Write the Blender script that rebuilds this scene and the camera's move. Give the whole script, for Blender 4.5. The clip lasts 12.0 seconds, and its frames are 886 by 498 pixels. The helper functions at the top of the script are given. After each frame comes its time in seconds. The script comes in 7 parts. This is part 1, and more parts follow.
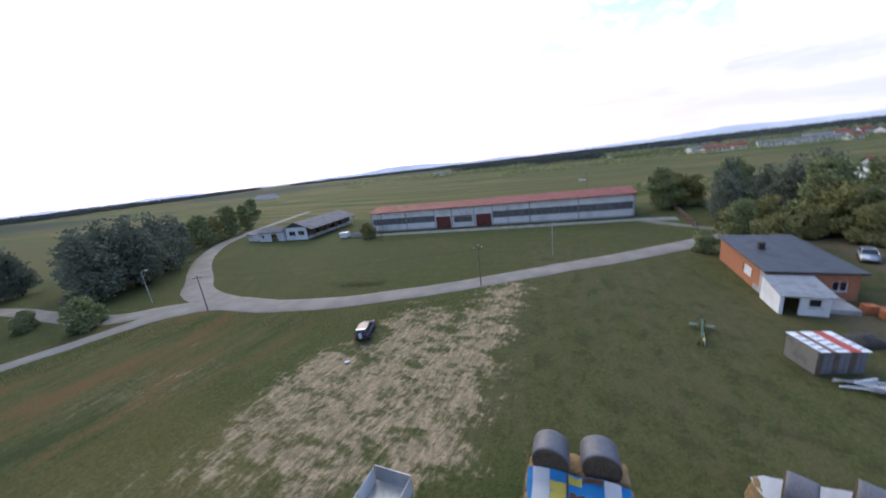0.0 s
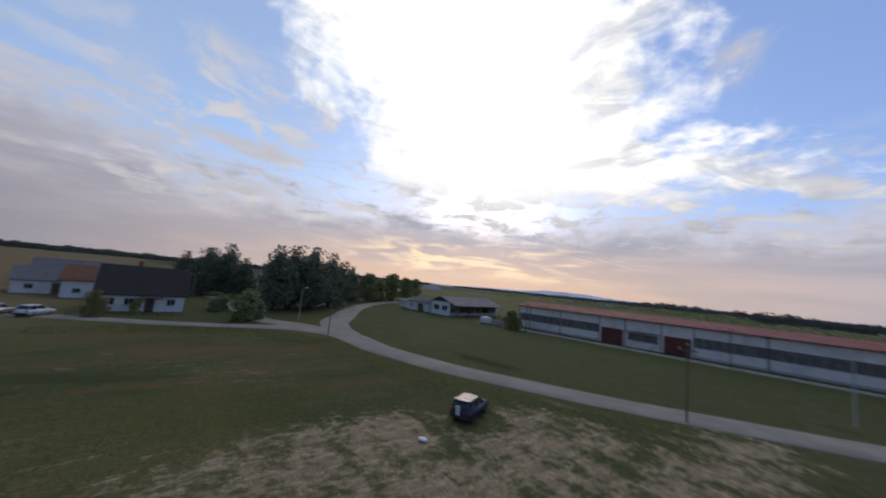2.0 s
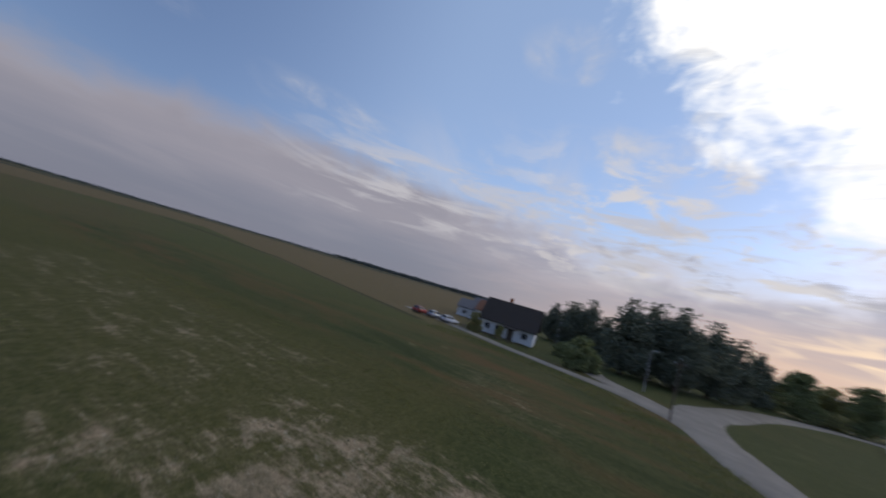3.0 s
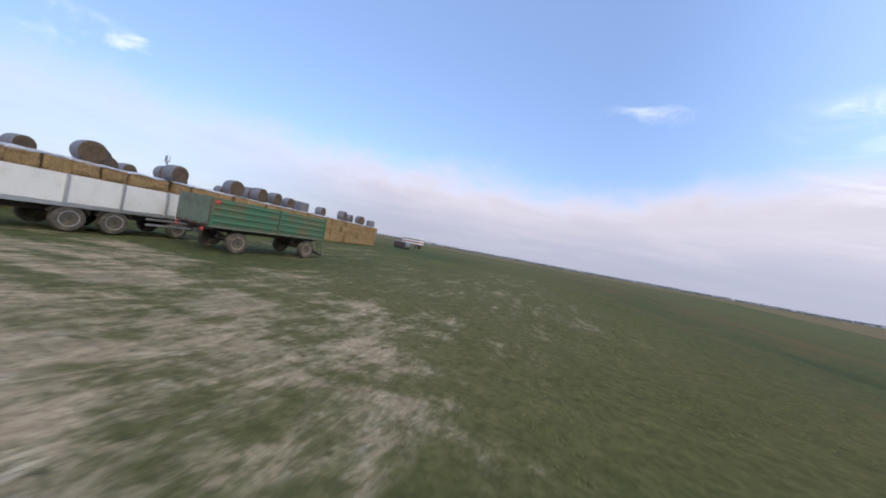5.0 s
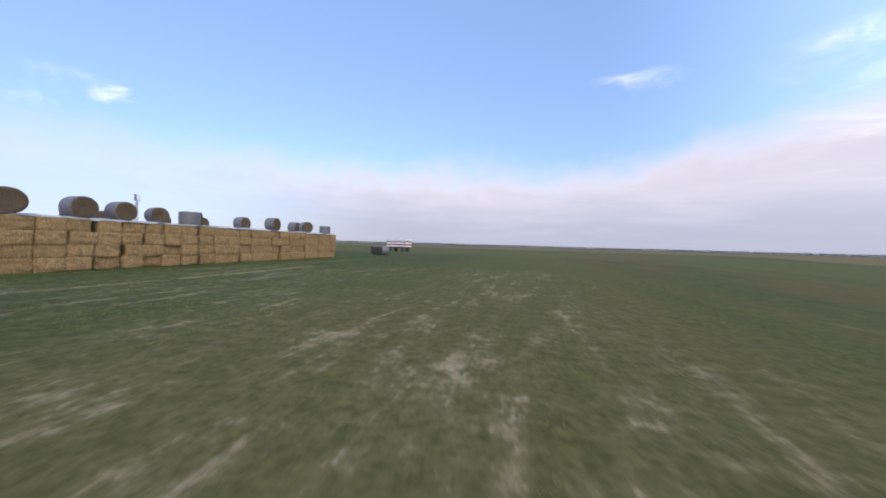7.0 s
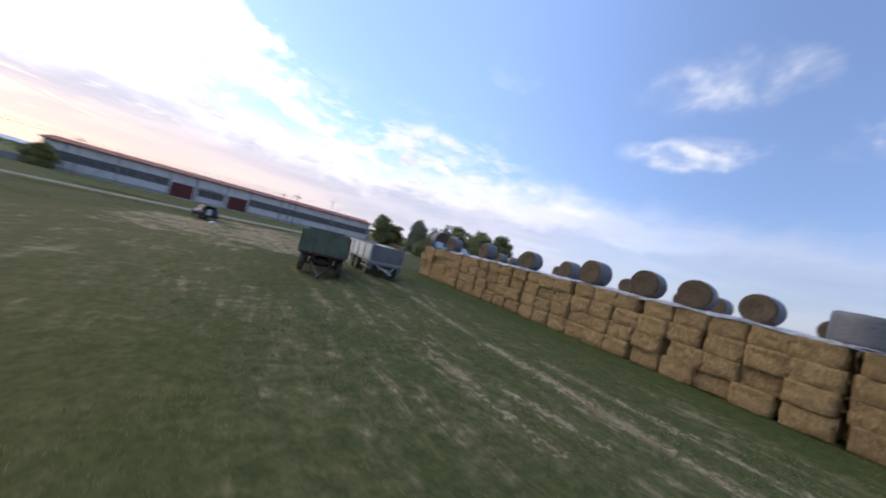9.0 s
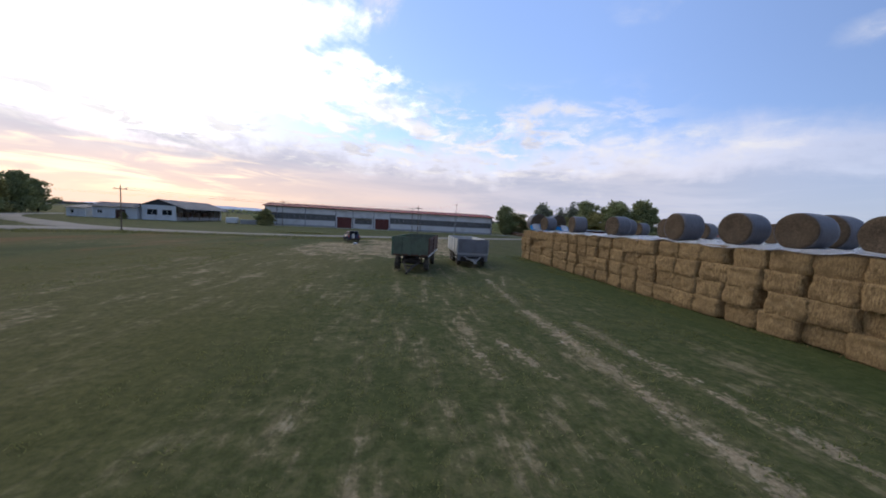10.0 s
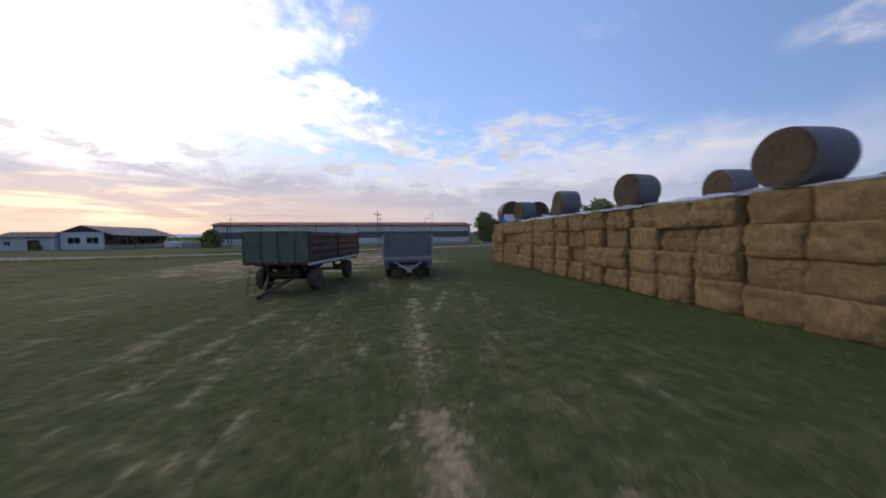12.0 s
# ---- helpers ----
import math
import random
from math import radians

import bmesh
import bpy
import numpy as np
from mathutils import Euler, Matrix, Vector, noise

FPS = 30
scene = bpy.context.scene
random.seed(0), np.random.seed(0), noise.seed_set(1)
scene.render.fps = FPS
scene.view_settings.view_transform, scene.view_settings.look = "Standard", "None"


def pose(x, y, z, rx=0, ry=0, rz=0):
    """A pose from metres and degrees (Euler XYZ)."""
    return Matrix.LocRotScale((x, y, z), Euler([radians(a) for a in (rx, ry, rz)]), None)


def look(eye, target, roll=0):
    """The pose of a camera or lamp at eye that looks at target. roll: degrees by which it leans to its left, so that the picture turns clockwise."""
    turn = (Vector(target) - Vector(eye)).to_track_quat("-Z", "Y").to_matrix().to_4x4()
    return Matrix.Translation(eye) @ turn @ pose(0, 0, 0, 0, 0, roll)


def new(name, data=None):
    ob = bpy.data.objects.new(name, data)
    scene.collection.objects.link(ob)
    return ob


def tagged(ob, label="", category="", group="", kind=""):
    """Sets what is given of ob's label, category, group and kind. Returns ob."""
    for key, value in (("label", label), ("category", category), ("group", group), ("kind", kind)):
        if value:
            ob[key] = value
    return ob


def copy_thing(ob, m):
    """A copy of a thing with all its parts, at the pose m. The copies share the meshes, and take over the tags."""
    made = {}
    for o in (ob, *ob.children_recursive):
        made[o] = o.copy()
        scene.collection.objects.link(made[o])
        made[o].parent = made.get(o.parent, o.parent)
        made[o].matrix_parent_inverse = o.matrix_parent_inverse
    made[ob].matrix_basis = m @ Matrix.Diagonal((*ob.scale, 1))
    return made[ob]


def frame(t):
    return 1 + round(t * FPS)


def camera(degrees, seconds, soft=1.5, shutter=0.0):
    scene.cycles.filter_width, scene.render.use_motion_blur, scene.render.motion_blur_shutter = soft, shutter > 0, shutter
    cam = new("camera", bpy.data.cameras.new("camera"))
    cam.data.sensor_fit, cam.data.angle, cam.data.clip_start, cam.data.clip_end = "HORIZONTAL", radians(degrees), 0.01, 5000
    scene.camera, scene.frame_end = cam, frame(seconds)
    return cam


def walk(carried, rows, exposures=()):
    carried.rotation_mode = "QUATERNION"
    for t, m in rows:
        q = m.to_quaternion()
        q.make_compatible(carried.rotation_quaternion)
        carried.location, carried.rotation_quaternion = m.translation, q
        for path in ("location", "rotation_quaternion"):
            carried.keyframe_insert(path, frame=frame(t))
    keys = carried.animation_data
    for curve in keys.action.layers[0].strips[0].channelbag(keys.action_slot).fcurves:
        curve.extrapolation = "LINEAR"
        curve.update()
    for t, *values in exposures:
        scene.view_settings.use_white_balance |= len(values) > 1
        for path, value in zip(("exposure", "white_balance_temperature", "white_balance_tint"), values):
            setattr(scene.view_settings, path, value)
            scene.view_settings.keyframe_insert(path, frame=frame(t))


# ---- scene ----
cam = camera(108.6, 12.0, soft=1.8, shutter=0.25)
# seconds, x, y, z, yaw, pitch, roll
PATH = [
    (0, 2.00, -14.41, 18.54, 20.06, -14.82, 6.51),
    (0.2, 3.33, -14.56, 17.24, 23.96, -9.45, 1.41),
    (0.4, 4.51, -14.73, 16.03, 27.50, -4.52, -4.35),
    (0.5, 4.95, -14.84, 15.69, 28.81, -3.29, -5.93),
    (1, 2.82, -12.15, 13.40, 36.77, -2.76, -2.30),
    (1.5, -1.17, -9.31, 12.03, 37.32, 0.00, -1.74),
    (2, -3.83, -5.13, 9.53, 47.59, 6.41, -5.61),
    (2.5, -9.41, 0.49, 9.03, 74.84, 9.18, -13.05),
    (3, -11.45, 4.47, 6.57, 110.98, 6.81, -16.23),
    (3.5, -18.40, 10.38, 5.34, 147.96, 4.37, -17.11),
    (3.7, -20.30, 10.75, 4.83, 158.80, 3.23, -17.92),
    (5.3, -25.09, 1.74, 1.74, 195.53, -0.57, -9.21),
    (5.5, -25.03, 0.78, 1.69, 194.88, -0.88, -8.21),
    (6, -25.85, -1.74, 1.80, 193.43, -0.91, -4.60),
    (6.5, -25.48, -5.40, 1.98, 191.71, -0.93, -1.39),
    (6.7, -25.79, -6.84, 2.03, 192.16, -0.86, -1.37),
    (8.3, -20.30, -22.90, 2.46, 254.90, 7.30, -5.62),
    (8.5, -20.95, -24.60, 2.65, 275.60, 6.94, -6.65),
    (8.75, -18.90, -27.50, 2.72, 302.10, 4.20, -10.60),
    (9, -16.13, -30.42, 2.83, 328.61, 0.49, -14.02),
    (9.5, -14.03, -32.92, 3.57, 345.03, -4.84, -5.84),
    (10, -13.13, -33.86, 3.34, 352.90, -4.70, -2.95),
    (10.5, -11.87, -33.48, 2.50, 354.95, -2.19, -6.09),
    (11, -10.95, -31.73, 2.04, 351.81, -1.97, 0.93),
    (11.5, -9.91, -29.40, 2.13, 348.24, -3.02, 7.81),
    (12, -8.58, -25.34, 2.02, 350.16, -2.15, 0.67),
]
EXPOSURES = [(0.0, 0.2), (0.4, -0.08), (1.0, -0.64), (1.6, -0.9), (2.2, -1.10), (3.0, -1.05), (3.6, -0.58), (5.2, 0.22), (6.6, 0.27), (8.3, 0.26), (9.0, -0.17), (9.6, -0.36), (10.5, -0.66), (12.0, -0.7)]
walk(cam, [(t, pose(x, y, z, 90 + pitch, roll, yaw)) for t, x, y, z, yaw, pitch, roll in PATH], EXPOSURES)


# ---------------------------------------------------------------- node helpers
class Nodes:
    """Short hand for building node trees."""

    def __init__(self, tree):
        self.tree = tree

    def node(self, kind):
        return self.tree.nodes.new(kind)

    def link(self, source, target):
        if hasattr(source, "is_output"):
            self.tree.links.new(source, target)
        elif source is not None:
            target.default_value = source

    def math(self, op, a, b=None, c=None, clamp=False):
        n = self.node("ShaderNodeMath")
        n.operation, n.use_clamp = op, clamp
        for slot, value in zip(n.inputs, (a, b, c)):
            self.link(value, slot)
        return n.outputs[0]

    def vec(self, op, a, b=None, scale=None):
        n = self.node("ShaderNodeVectorMath")
        n.operation = op
        self.link(a, n.inputs[0])
        if b is not None:
            self.link(b, n.inputs[1])
        if scale is not None:
            self.link(scale, n.inputs["Scale"])
        return n.outputs["Value"] if op in ("DOT_PRODUCT", "LENGTH", "DISTANCE") else n.outputs["Vector"]

    def noise(self, vector, scale, detail=4.0, rough=0.55, distortion=0.0):
        n = self.node("ShaderNodeTexNoise")
        self.link(vector, n.inputs["Vector"])
        n.inputs["Scale"].default_value = scale
        n.inputs["Detail"].default_value = detail
        n.inputs["Roughness"].default_value = rough
        n.inputs["Distortion"].default_value = distortion
        return n.outputs["Fac"]

    def step(self, value, low, high):
        if not hasattr(low, "is_output") and low > high:
            return self.math("SUBTRACT", 1.0, self.step(value, high, low))
        n = self.node("ShaderNodeMapRange")
        n.interpolation_type, n.clamp = "SMOOTHSTEP", True
        self.link(value, n.inputs["Value"])
        self.link(low, n.inputs["From Min"])
        self.link(high, n.inputs["From Max"])
        return n.outputs["Result"]

    def mix(self, fac, a, b, blend="MIX"):
        n = self.node("ShaderNodeMix")
        n.data_type, n.blend_type = "RGBA", blend
        self.link(fac, n.inputs[0])
        self.link(rgba(a), n.inputs[6])
        self.link(rgba(b), n.inputs[7])
        return n.outputs[2]

    def ramp(self, fac, stops):
        n = self.node("ShaderNodeValToRGB")
        self.link(fac, n.inputs[0])
        bar = n.color_ramp
        while len(bar.elements) < len(stops):
            bar.elements.new(0.5)
        for e, (at, colour) in zip(bar.elements, stops):
            e.position, e.color = at, (*colour, 1)
        return n.outputs[0]

    def combine(self, x, y, z):
        n = self.node("ShaderNodeCombineXYZ")
        for slot, value in zip(n.inputs, (x, y, z)):
            self.link(value, slot)
        return n.outputs[0]

    def bump(self, height, strength, distance):
        n = self.node("ShaderNodeBump")
        n.inputs["Strength"].default_value, n.inputs["Distance"].default_value = strength, distance
        self.link(height, n.inputs["Height"])
        return n.outputs[0]


def rgba(c):
    return (*c, 1) if isinstance(c, tuple) and len(c) == 3 else c


# ---------------------------------------------------------------- sky and sun
SUN_AZ, SUN_EL = 42.0, 17.0      # degrees left of +y, degrees up


def build_world():
    world = bpy.data.worlds.new("world")
    scene.world = world
    world.use_nodes = True
    tree = world.node_tree
    tree.nodes.clear()
    n = Nodes(tree)
    way = n.vec("NORMALIZE", n.node("ShaderNodeTexCoord").outputs["Generated"])
    xyz = n.node("ShaderNodeSeparateXYZ")
    n.link(way, xyz.inputs[0])
    x, y, z = xyz.outputs
    up = n.math("MULTIPLY", n.math("ARCSINE", z), 57.2958)
    az = n.math("MULTIPLY", n.math("ARCTAN2", n.math("MULTIPLY", x, -1.0), y), 57.2958)
    sky = n.node("ShaderNodeTexSky")
    sky.sky_type, sky.sun_disc = "NISHITA", False
    sky.sun_elevation, sky.sun_rotation = radians(SUN_EL), radians(-SUN_AZ)
    sky.altitude, sky.air_density, sky.dust_density, sky.ozone_density = 100, 1.0, 0.6, 2.0
    base = n.mix(1.0, sky.outputs[0], (0.22, 0.215, 0.24), "MULTIPLY")
    north_east = n.step(n.math("ABSOLUTE", n.math("SUBTRACT", az, -10.0)), 150.0, 80.0)
    base = n.mix(0.5, base, n.mix(n.math("MULTIPLY", n.step(az, 30.0, 85.0), n.step(az, 165.0, 115.0)), n.mix(north_east, (0.38, 0.57, 1.03), (0.37, 0.56, 1.08)), (0.56, 0.76, 1.12)))
    # a cloud layer seen in perspective: the direction laid out on a flat sheet overhead
    flat = n.math("ADD", n.math("MAXIMUM", z, 0.0), 0.12)
    sheet = n.combine(n.math("DIVIDE", x, flat), n.math("DIVIDE", y, flat), 0.0)
    big = n.noise(sheet, 0.9, 8.0, 0.6, 0.6)
    fine = n.noise(sheet, 3.2, 8.0, 0.62, 0.4)
    puff = n.noise(way, 6.0, 9.0, 0.62, 0.35)
    ragged = n.math("MULTIPLY", n.math("SUBTRACT", puff, 0.5), 34.0)
    ragged2 = n.math("MULTIPLY", n.math("SUBTRACT", fine, 0.5), 22.0)
    az2, up2 = n.math("ADD", az, ragged), n.math("ADD", up, ragged2)
    # the great bright cloud in front of the sun
    skirt = n.math("MULTIPLY", n.math("MAXIMUM", n.math("SUBTRACT", 25.0, up2), 0.0), 2.4)
    right = n.math("DIVIDE", n.math("SUBTRACT", n.math("ADD", az2, skirt), 8.5), 16.0)
    left = n.math("DIVIDE", n.math("SUBTRACT", n.math("ADD", 66.0, n.math("MULTIPLY", n.math("SUBTRACT", up, 20.0), 1.1)), az2), 18.0)
    low = n.math("DIVIDE", n.math("SUBTRACT", up2, 12.0), 9.0)
    depth = n.math("MINIMUM", n.math("MINIMUM", right, left), n.math("MINIMUM", low, 0.9))
    gaps = n.noise(n.vec("MULTIPLY", way, (1.0, 1.0, 1.9)), 8.0, 7.0, 0.58, 0.4)
    mass = n.step(n.math("ADD", depth, n.math("MULTIPLY", n.math("SUBTRACT", gaps, 0.5), 1.9)), -0.10, 0.85)
    # broken patches on both sides of it
    near = n.math("MULTIPLY", n.step(az, -50.0, -15.0), n.step(az, 115.0, 80.0))
    broken = n.math("MULTIPLY", n.math("MULTIPLY", n.step(fine, 0.47, 0.62), near), n.math("MULTIPLY", n.step(up, 6.0, 10.0), n.step(n.math("SUBTRACT", up, n.math("MULTIPLY", n.step(az, 55.0, 75.0), 9.0)), 24.0, 15.0)))
    # streaks of high cloud to the south west
    stretch = n.node("ShaderNodeMapping")
    stretch.inputs["Rotation"].default_value = (0, 0, radians(35))
    stretch.inputs["Scale"].default_value = (0.45, 1.5, 1.0)
    n.link(sheet, stretch.inputs[0])
    streak = n.noise(stretch.outputs[0], 1.3, 7.0, 0.6, 0.5)
    reach = n.math("MULTIPLY", n.step(az, 66.0, 84.0), n.step(az, 138.0, 105.0))
    streaks = n.math("MULTIPLY", n.math("MULTIPLY", n.step(streak, 0.42, 0.62), reach), n.step(up, 33.0, 19.0))
    # single small clouds: degrees left of +y, degrees up, half width, half height, thickness
    wisps = 0.0
    for caz, cel, cw, ch, thick in ((-65, 22, 9, 2.4, 1.0), (-68, 30.5, 11, 4.0, 0.7), (-88, 22.8, 12, 2.8, 1.0), (-95, 29, 10, 2.4, 0.8), (-101, 36, 5, 2.2, 0.7), (-42, 12.5, 14, 3.2, 1.0), (-22, 16, 16, 4.5, 1.0), (5, 32, 4.5, 3.5, 1.2), (-116, 17, 5, 1.6, 0.8), (-107, 14.7, 7, 1.4, 0.7), (166, 24, 8, 2.0, 0.6), (139, 22, 12, 3.4, 0.7), (104, 24, 9, 3.0, 1.0), (88, 29, 5, 3.5, 0.9), (-37, 31, 5, 2.5, 0.6), (100, 41, 9, 4.0, 0.8)):
        dx = n.math("DIVIDE", n.math("SUBTRACT", n.math("ADD", az, n.math("MULTIPLY", ragged2, 0.5)), caz), cw)
        dy = n.math("DIVIDE", n.math("SUBTRACT", n.math("ADD", up, n.math("MULTIPLY", ragged, 0.12)), cel), ch)
        d = n.math("ADD", n.math("MULTIPLY", dx, dx), n.math("MULTIPLY", dy, dy))
        wisps = n.math("MAXIMUM", wisps, n.math("MULTIPLY", n.step(d, 1.3, 0.0), thick))
    wisps = n.math("MULTIPLY", wisps, n.step(n.math("ADD", n.math("MULTIPLY", puff, 0.5), n.math("MULTIPLY", streak, 0.5)), 0.44, 0.60), clamp=True)
    wisps = n.math("MULTIPLY", wisps, n.math("ADD", 0.25, n.step(fine, 0.36, 0.62)), clamp=True)
    # soft lilac bank round the horizon, higher in the south west
    south_west = n.math("MULTIPLY", n.math("MULTIPLY", n.step(az, 80.0, 115.0), n.step(az, 178.0, 135.0)), 5.0)
    bank_top = n.math("ADD", n.math("ADD", 11.5, south_west), n.math("ADD", n.math("MULTIPLY", n.math("SUBTRACT", big, 0.5), 8.0), n.math("MULTIPLY", n.math("SUBTRACT", puff, 0.5), 9.0)))
    bank = n.math("MULTIPLY", n.step(n.math("SUBTRACT", bank_top, up), -4.5, 3.6), n.math("SUBTRACT", 0.95, n.math("MULTIPLY", n.math("MULTIPLY", n.step(az, -35.0, -70.0), n.step(az, -160.0, -115.0)), 0.5)))
    sunward = n.step(n.math("ABSOLUTE", n.math("SUBTRACT", az, SUN_AZ)), 80.0, 8.0)
    bank_light = n.noise(n.vec("MULTIPLY", way, (1.6, 1.6, 11.0)), 2.0, 5.0, 0.55, 0.4)
    rim = n.step(n.math("SUBTRACT", bank_top, up), 4.5, 0.5)
    bank_colour = n.mix(n.step(bank_light, 0.40, 0.64), (0.46, 0.48, 0.60), (0.56, 0.56, 0.67))
    bank_colour = n.mix(n.math("MULTIPLY", rim, 0.85), bank_colour, (0.88, 0.82, 0.87))
    away = n.step(n.math("ABSOLUTE", az), 72.0, 112.0)
    bank_colour = n.mix(n.math("MULTIPLY", away, 0.75), bank_colour, n.mix(n.step(n.math("ADD", up, n.math("MULTIPLY", bank_light, 6.0)), 4.0, 13.5), (0.46, 0.475, 0.61), (0.77, 0.71, 0.80)))
    glow = n.math("MULTIPLY", sunward, n.step(up, 11.0, 2.0))
    bank_colour = n.mix(n.math("MULTIPLY", glow, n.math("ADD", 0.30, n.math("MULTIPLY", bank_light, 0.85))), bank_colour, (1.05, 0.70, 0.50))
    fire = n.noise(n.vec("MULTIPLY", way, (1.0, 1.0, 6.0)), 5.5, 6.0, 0.6, 0.8)
    burn = n.math("MULTIPLY", n.math("MULTIPLY", n.step(n.math("ABSOLUTE", n.math("SUBTRACT", az, SUN_AZ)), 34.0, 6.0), n.step(up, 9.5, 6.0)), n.math("MULTIPLY", n.step(up, 1.0, 3.5), n.step(fire, 0.44, 0.66)))
    bank_colour = n.mix(burn, bank_colour, (1.5, 1.12, 0.74))
    sky_1 = n.mix(n.math("MULTIPLY", streaks, 0.5), base, (0.74, 0.74, 0.82))
    # the half of the sky round the sun is the brighter one
    gain = n.math("ADD", 0.95, n.math("MULTIPLY", n.step(n.math("ABSOLUTE", n.math("SUBTRACT", az, 45.0)), 128.0, 70.0), 0.72))
    sky_1 = n.mix(1.0, sky_1, n.combine(gain, gain, gain), "MULTIPLY")
    low_gain = n.math("ADD", 0.97, n.math("MULTIPLY", n.step(n.math("ABSOLUTE", n.math("SUBTRACT", az, 10.0)), 112.0, 60.0), 0.68))
    sky_3 = n.mix(bank, sky_1, n.mix(1.0, bank_colour, n.combine(low_gain, low_gain, low_gain), "MULTIPLY"))
    bands = n.noise(n.vec("MULTIPLY", way, (1.2, 1.2, 7.0)), 3.2, 6.0, 0.6, 0.9)
    west = n.math("MULTIPLY", n.math("MULTIPLY", n.step(az, 50.0, 80.0), n.step(az, 152.0, 122.0)), n.math("MULTIPLY", n.step(up, 5.0, 12.0), n.step(up, 26.0, 17.0)))
    sky_3 = n.mix(n.math("MULTIPLY", n.math("MULTIPLY", west, n.step(bands, 0.44, 0.66)), 0.85), sky_3, (1.2, 1.17, 1.24))
    sky_2 = n.mix(n.math("MULTIPLY", wisps, 0.85), sky_3, (1.3, 1.28, 1.34))
    grey = n.step(n.noise(sheet, 1.7, 5.0, 0.55, 0.3), 0.42, 0.62)
    patch_colour = n.mix(n.math("MULTIPLY", grey, n.step(up, 24.0, 12.0)), (1.5, 1.42, 1.40), (0.90, 0.90, 1.05))
    sky_4 = n.mix(n.math("MULTIPLY", broken, 0.9), sky_2, patch_colour)
    mottle = n.step(n.noise(n.vec("MULTIPLY", way, (1.0, 1.0, 2.6)), 5.0, 7.0, 0.6, 0.7), 0.50, 0.66)
    lit = n.mix(n.math("MULTIPLY", mottle, n.step(n.math("ABSOLUTE", n.math("SUBTRACT", az, SUN_AZ)), 6.0, 26.0)), (2.55, 2.5, 2.42), (1.55, 1.58, 1.68))
    mass_colour = n.mix(n.step(n.math("ADD", up, n.math("MULTIPLY", ragged2, 0.4)), 9.5, 21.0), (0.92, 0.91, 1.03), lit)
    sky_5 = n.mix(mass, sky_4, mass_colour)
    back = n.node("ShaderNodeBackground")
    n.link(sky_5, back.inputs["Color"])
    back.inputs["Strength"].default_value = 0.95
    n.tree.links.new(back.outputs[0], n.node("ShaderNodeOutputWorld").inputs[0])


build_world()
lamp = bpy.data.lights.new("sun", "SUN")
lamp.energy, lamp.angle, lamp.color = 0.55, radians(18), (1.0, 0.82, 0.62)
sun = new("sun", lamp)
sun_way = Vector((-math.sin(radians(SUN_AZ)) * math.cos(radians(SUN_EL + 6)), math.cos(radians(SUN_AZ)) * math.cos(radians(SUN_EL + 6)), math.sin(radians(SUN_EL + 6))))
sun.matrix_world = look(sun_way * 60, (0, 0, 0))


# ---------------------------------------------------------------- materials
def material(name, build, roughness=0.8, metallic=0.0, specular=0.3):
    """build(n, place) gives a colour and, if wanted, a height for bump with its strength and distance."""
    m = bpy.data.materials.new(name)
    m.use_nodes = True
    n = Nodes(m.node_tree)
    shader = m.node_tree.nodes["Principled BSDF"]
    place = n.node("ShaderNodeTexCoord").outputs["Object"]
    made = build(n, place)
    n.link(rgba(made[0]), shader.inputs["Base Color"])
    if len(made) > 1 and made[1] is not None:
        n.link(n.bump(made[1], made[2], made[3]), shader.inputs["Normal"])
    n.link(made[4] if len(made) > 4 else roughness, shader.inputs["Roughness"])
    shader.inputs["Metallic"].default_value = metallic
    shader.inputs["Specular IOR Level"].default_value = specular
    return m


def random_of(n):
    return n.node("ShaderNodeObjectInfo").outputs["Random"]


def worn(name, colour, dirt, scale=1.5, amount=0.5, roughness=0.6, metallic=0.0, grain=30.0, vary=0.0, bump=0.2, specular=0.3):
    """A painted or plain surface with stains at a large scale and grain at a small one."""
    def build(n, p):
        stains = n.step(n.noise(p, scale, 6.0, 0.65, 0.3), 0.42, 0.72)
        fine = n.noise(p, grain, 5.0, 0.6)
        c = n.mix(n.math("MULTIPLY", stains, amount), colour, dirt)
        c = n.mix(n.math("MULTIPLY", n.step(fine, 0.45, 0.75), amount * 0.6), c, dirt)
        if vary:
            dark = tuple(v * (1 - vary) for v in colour)
            c = n.mix(n.math("MULTIPLY", random_of(n), 0.7), c, dark)
        rough = n.math("ADD", roughness - 0.1, n.math("MULTIPLY", stains, 0.25))
        return c, fine, bump, 0.01, rough
    return material(name, build, roughness, metallic, specular)


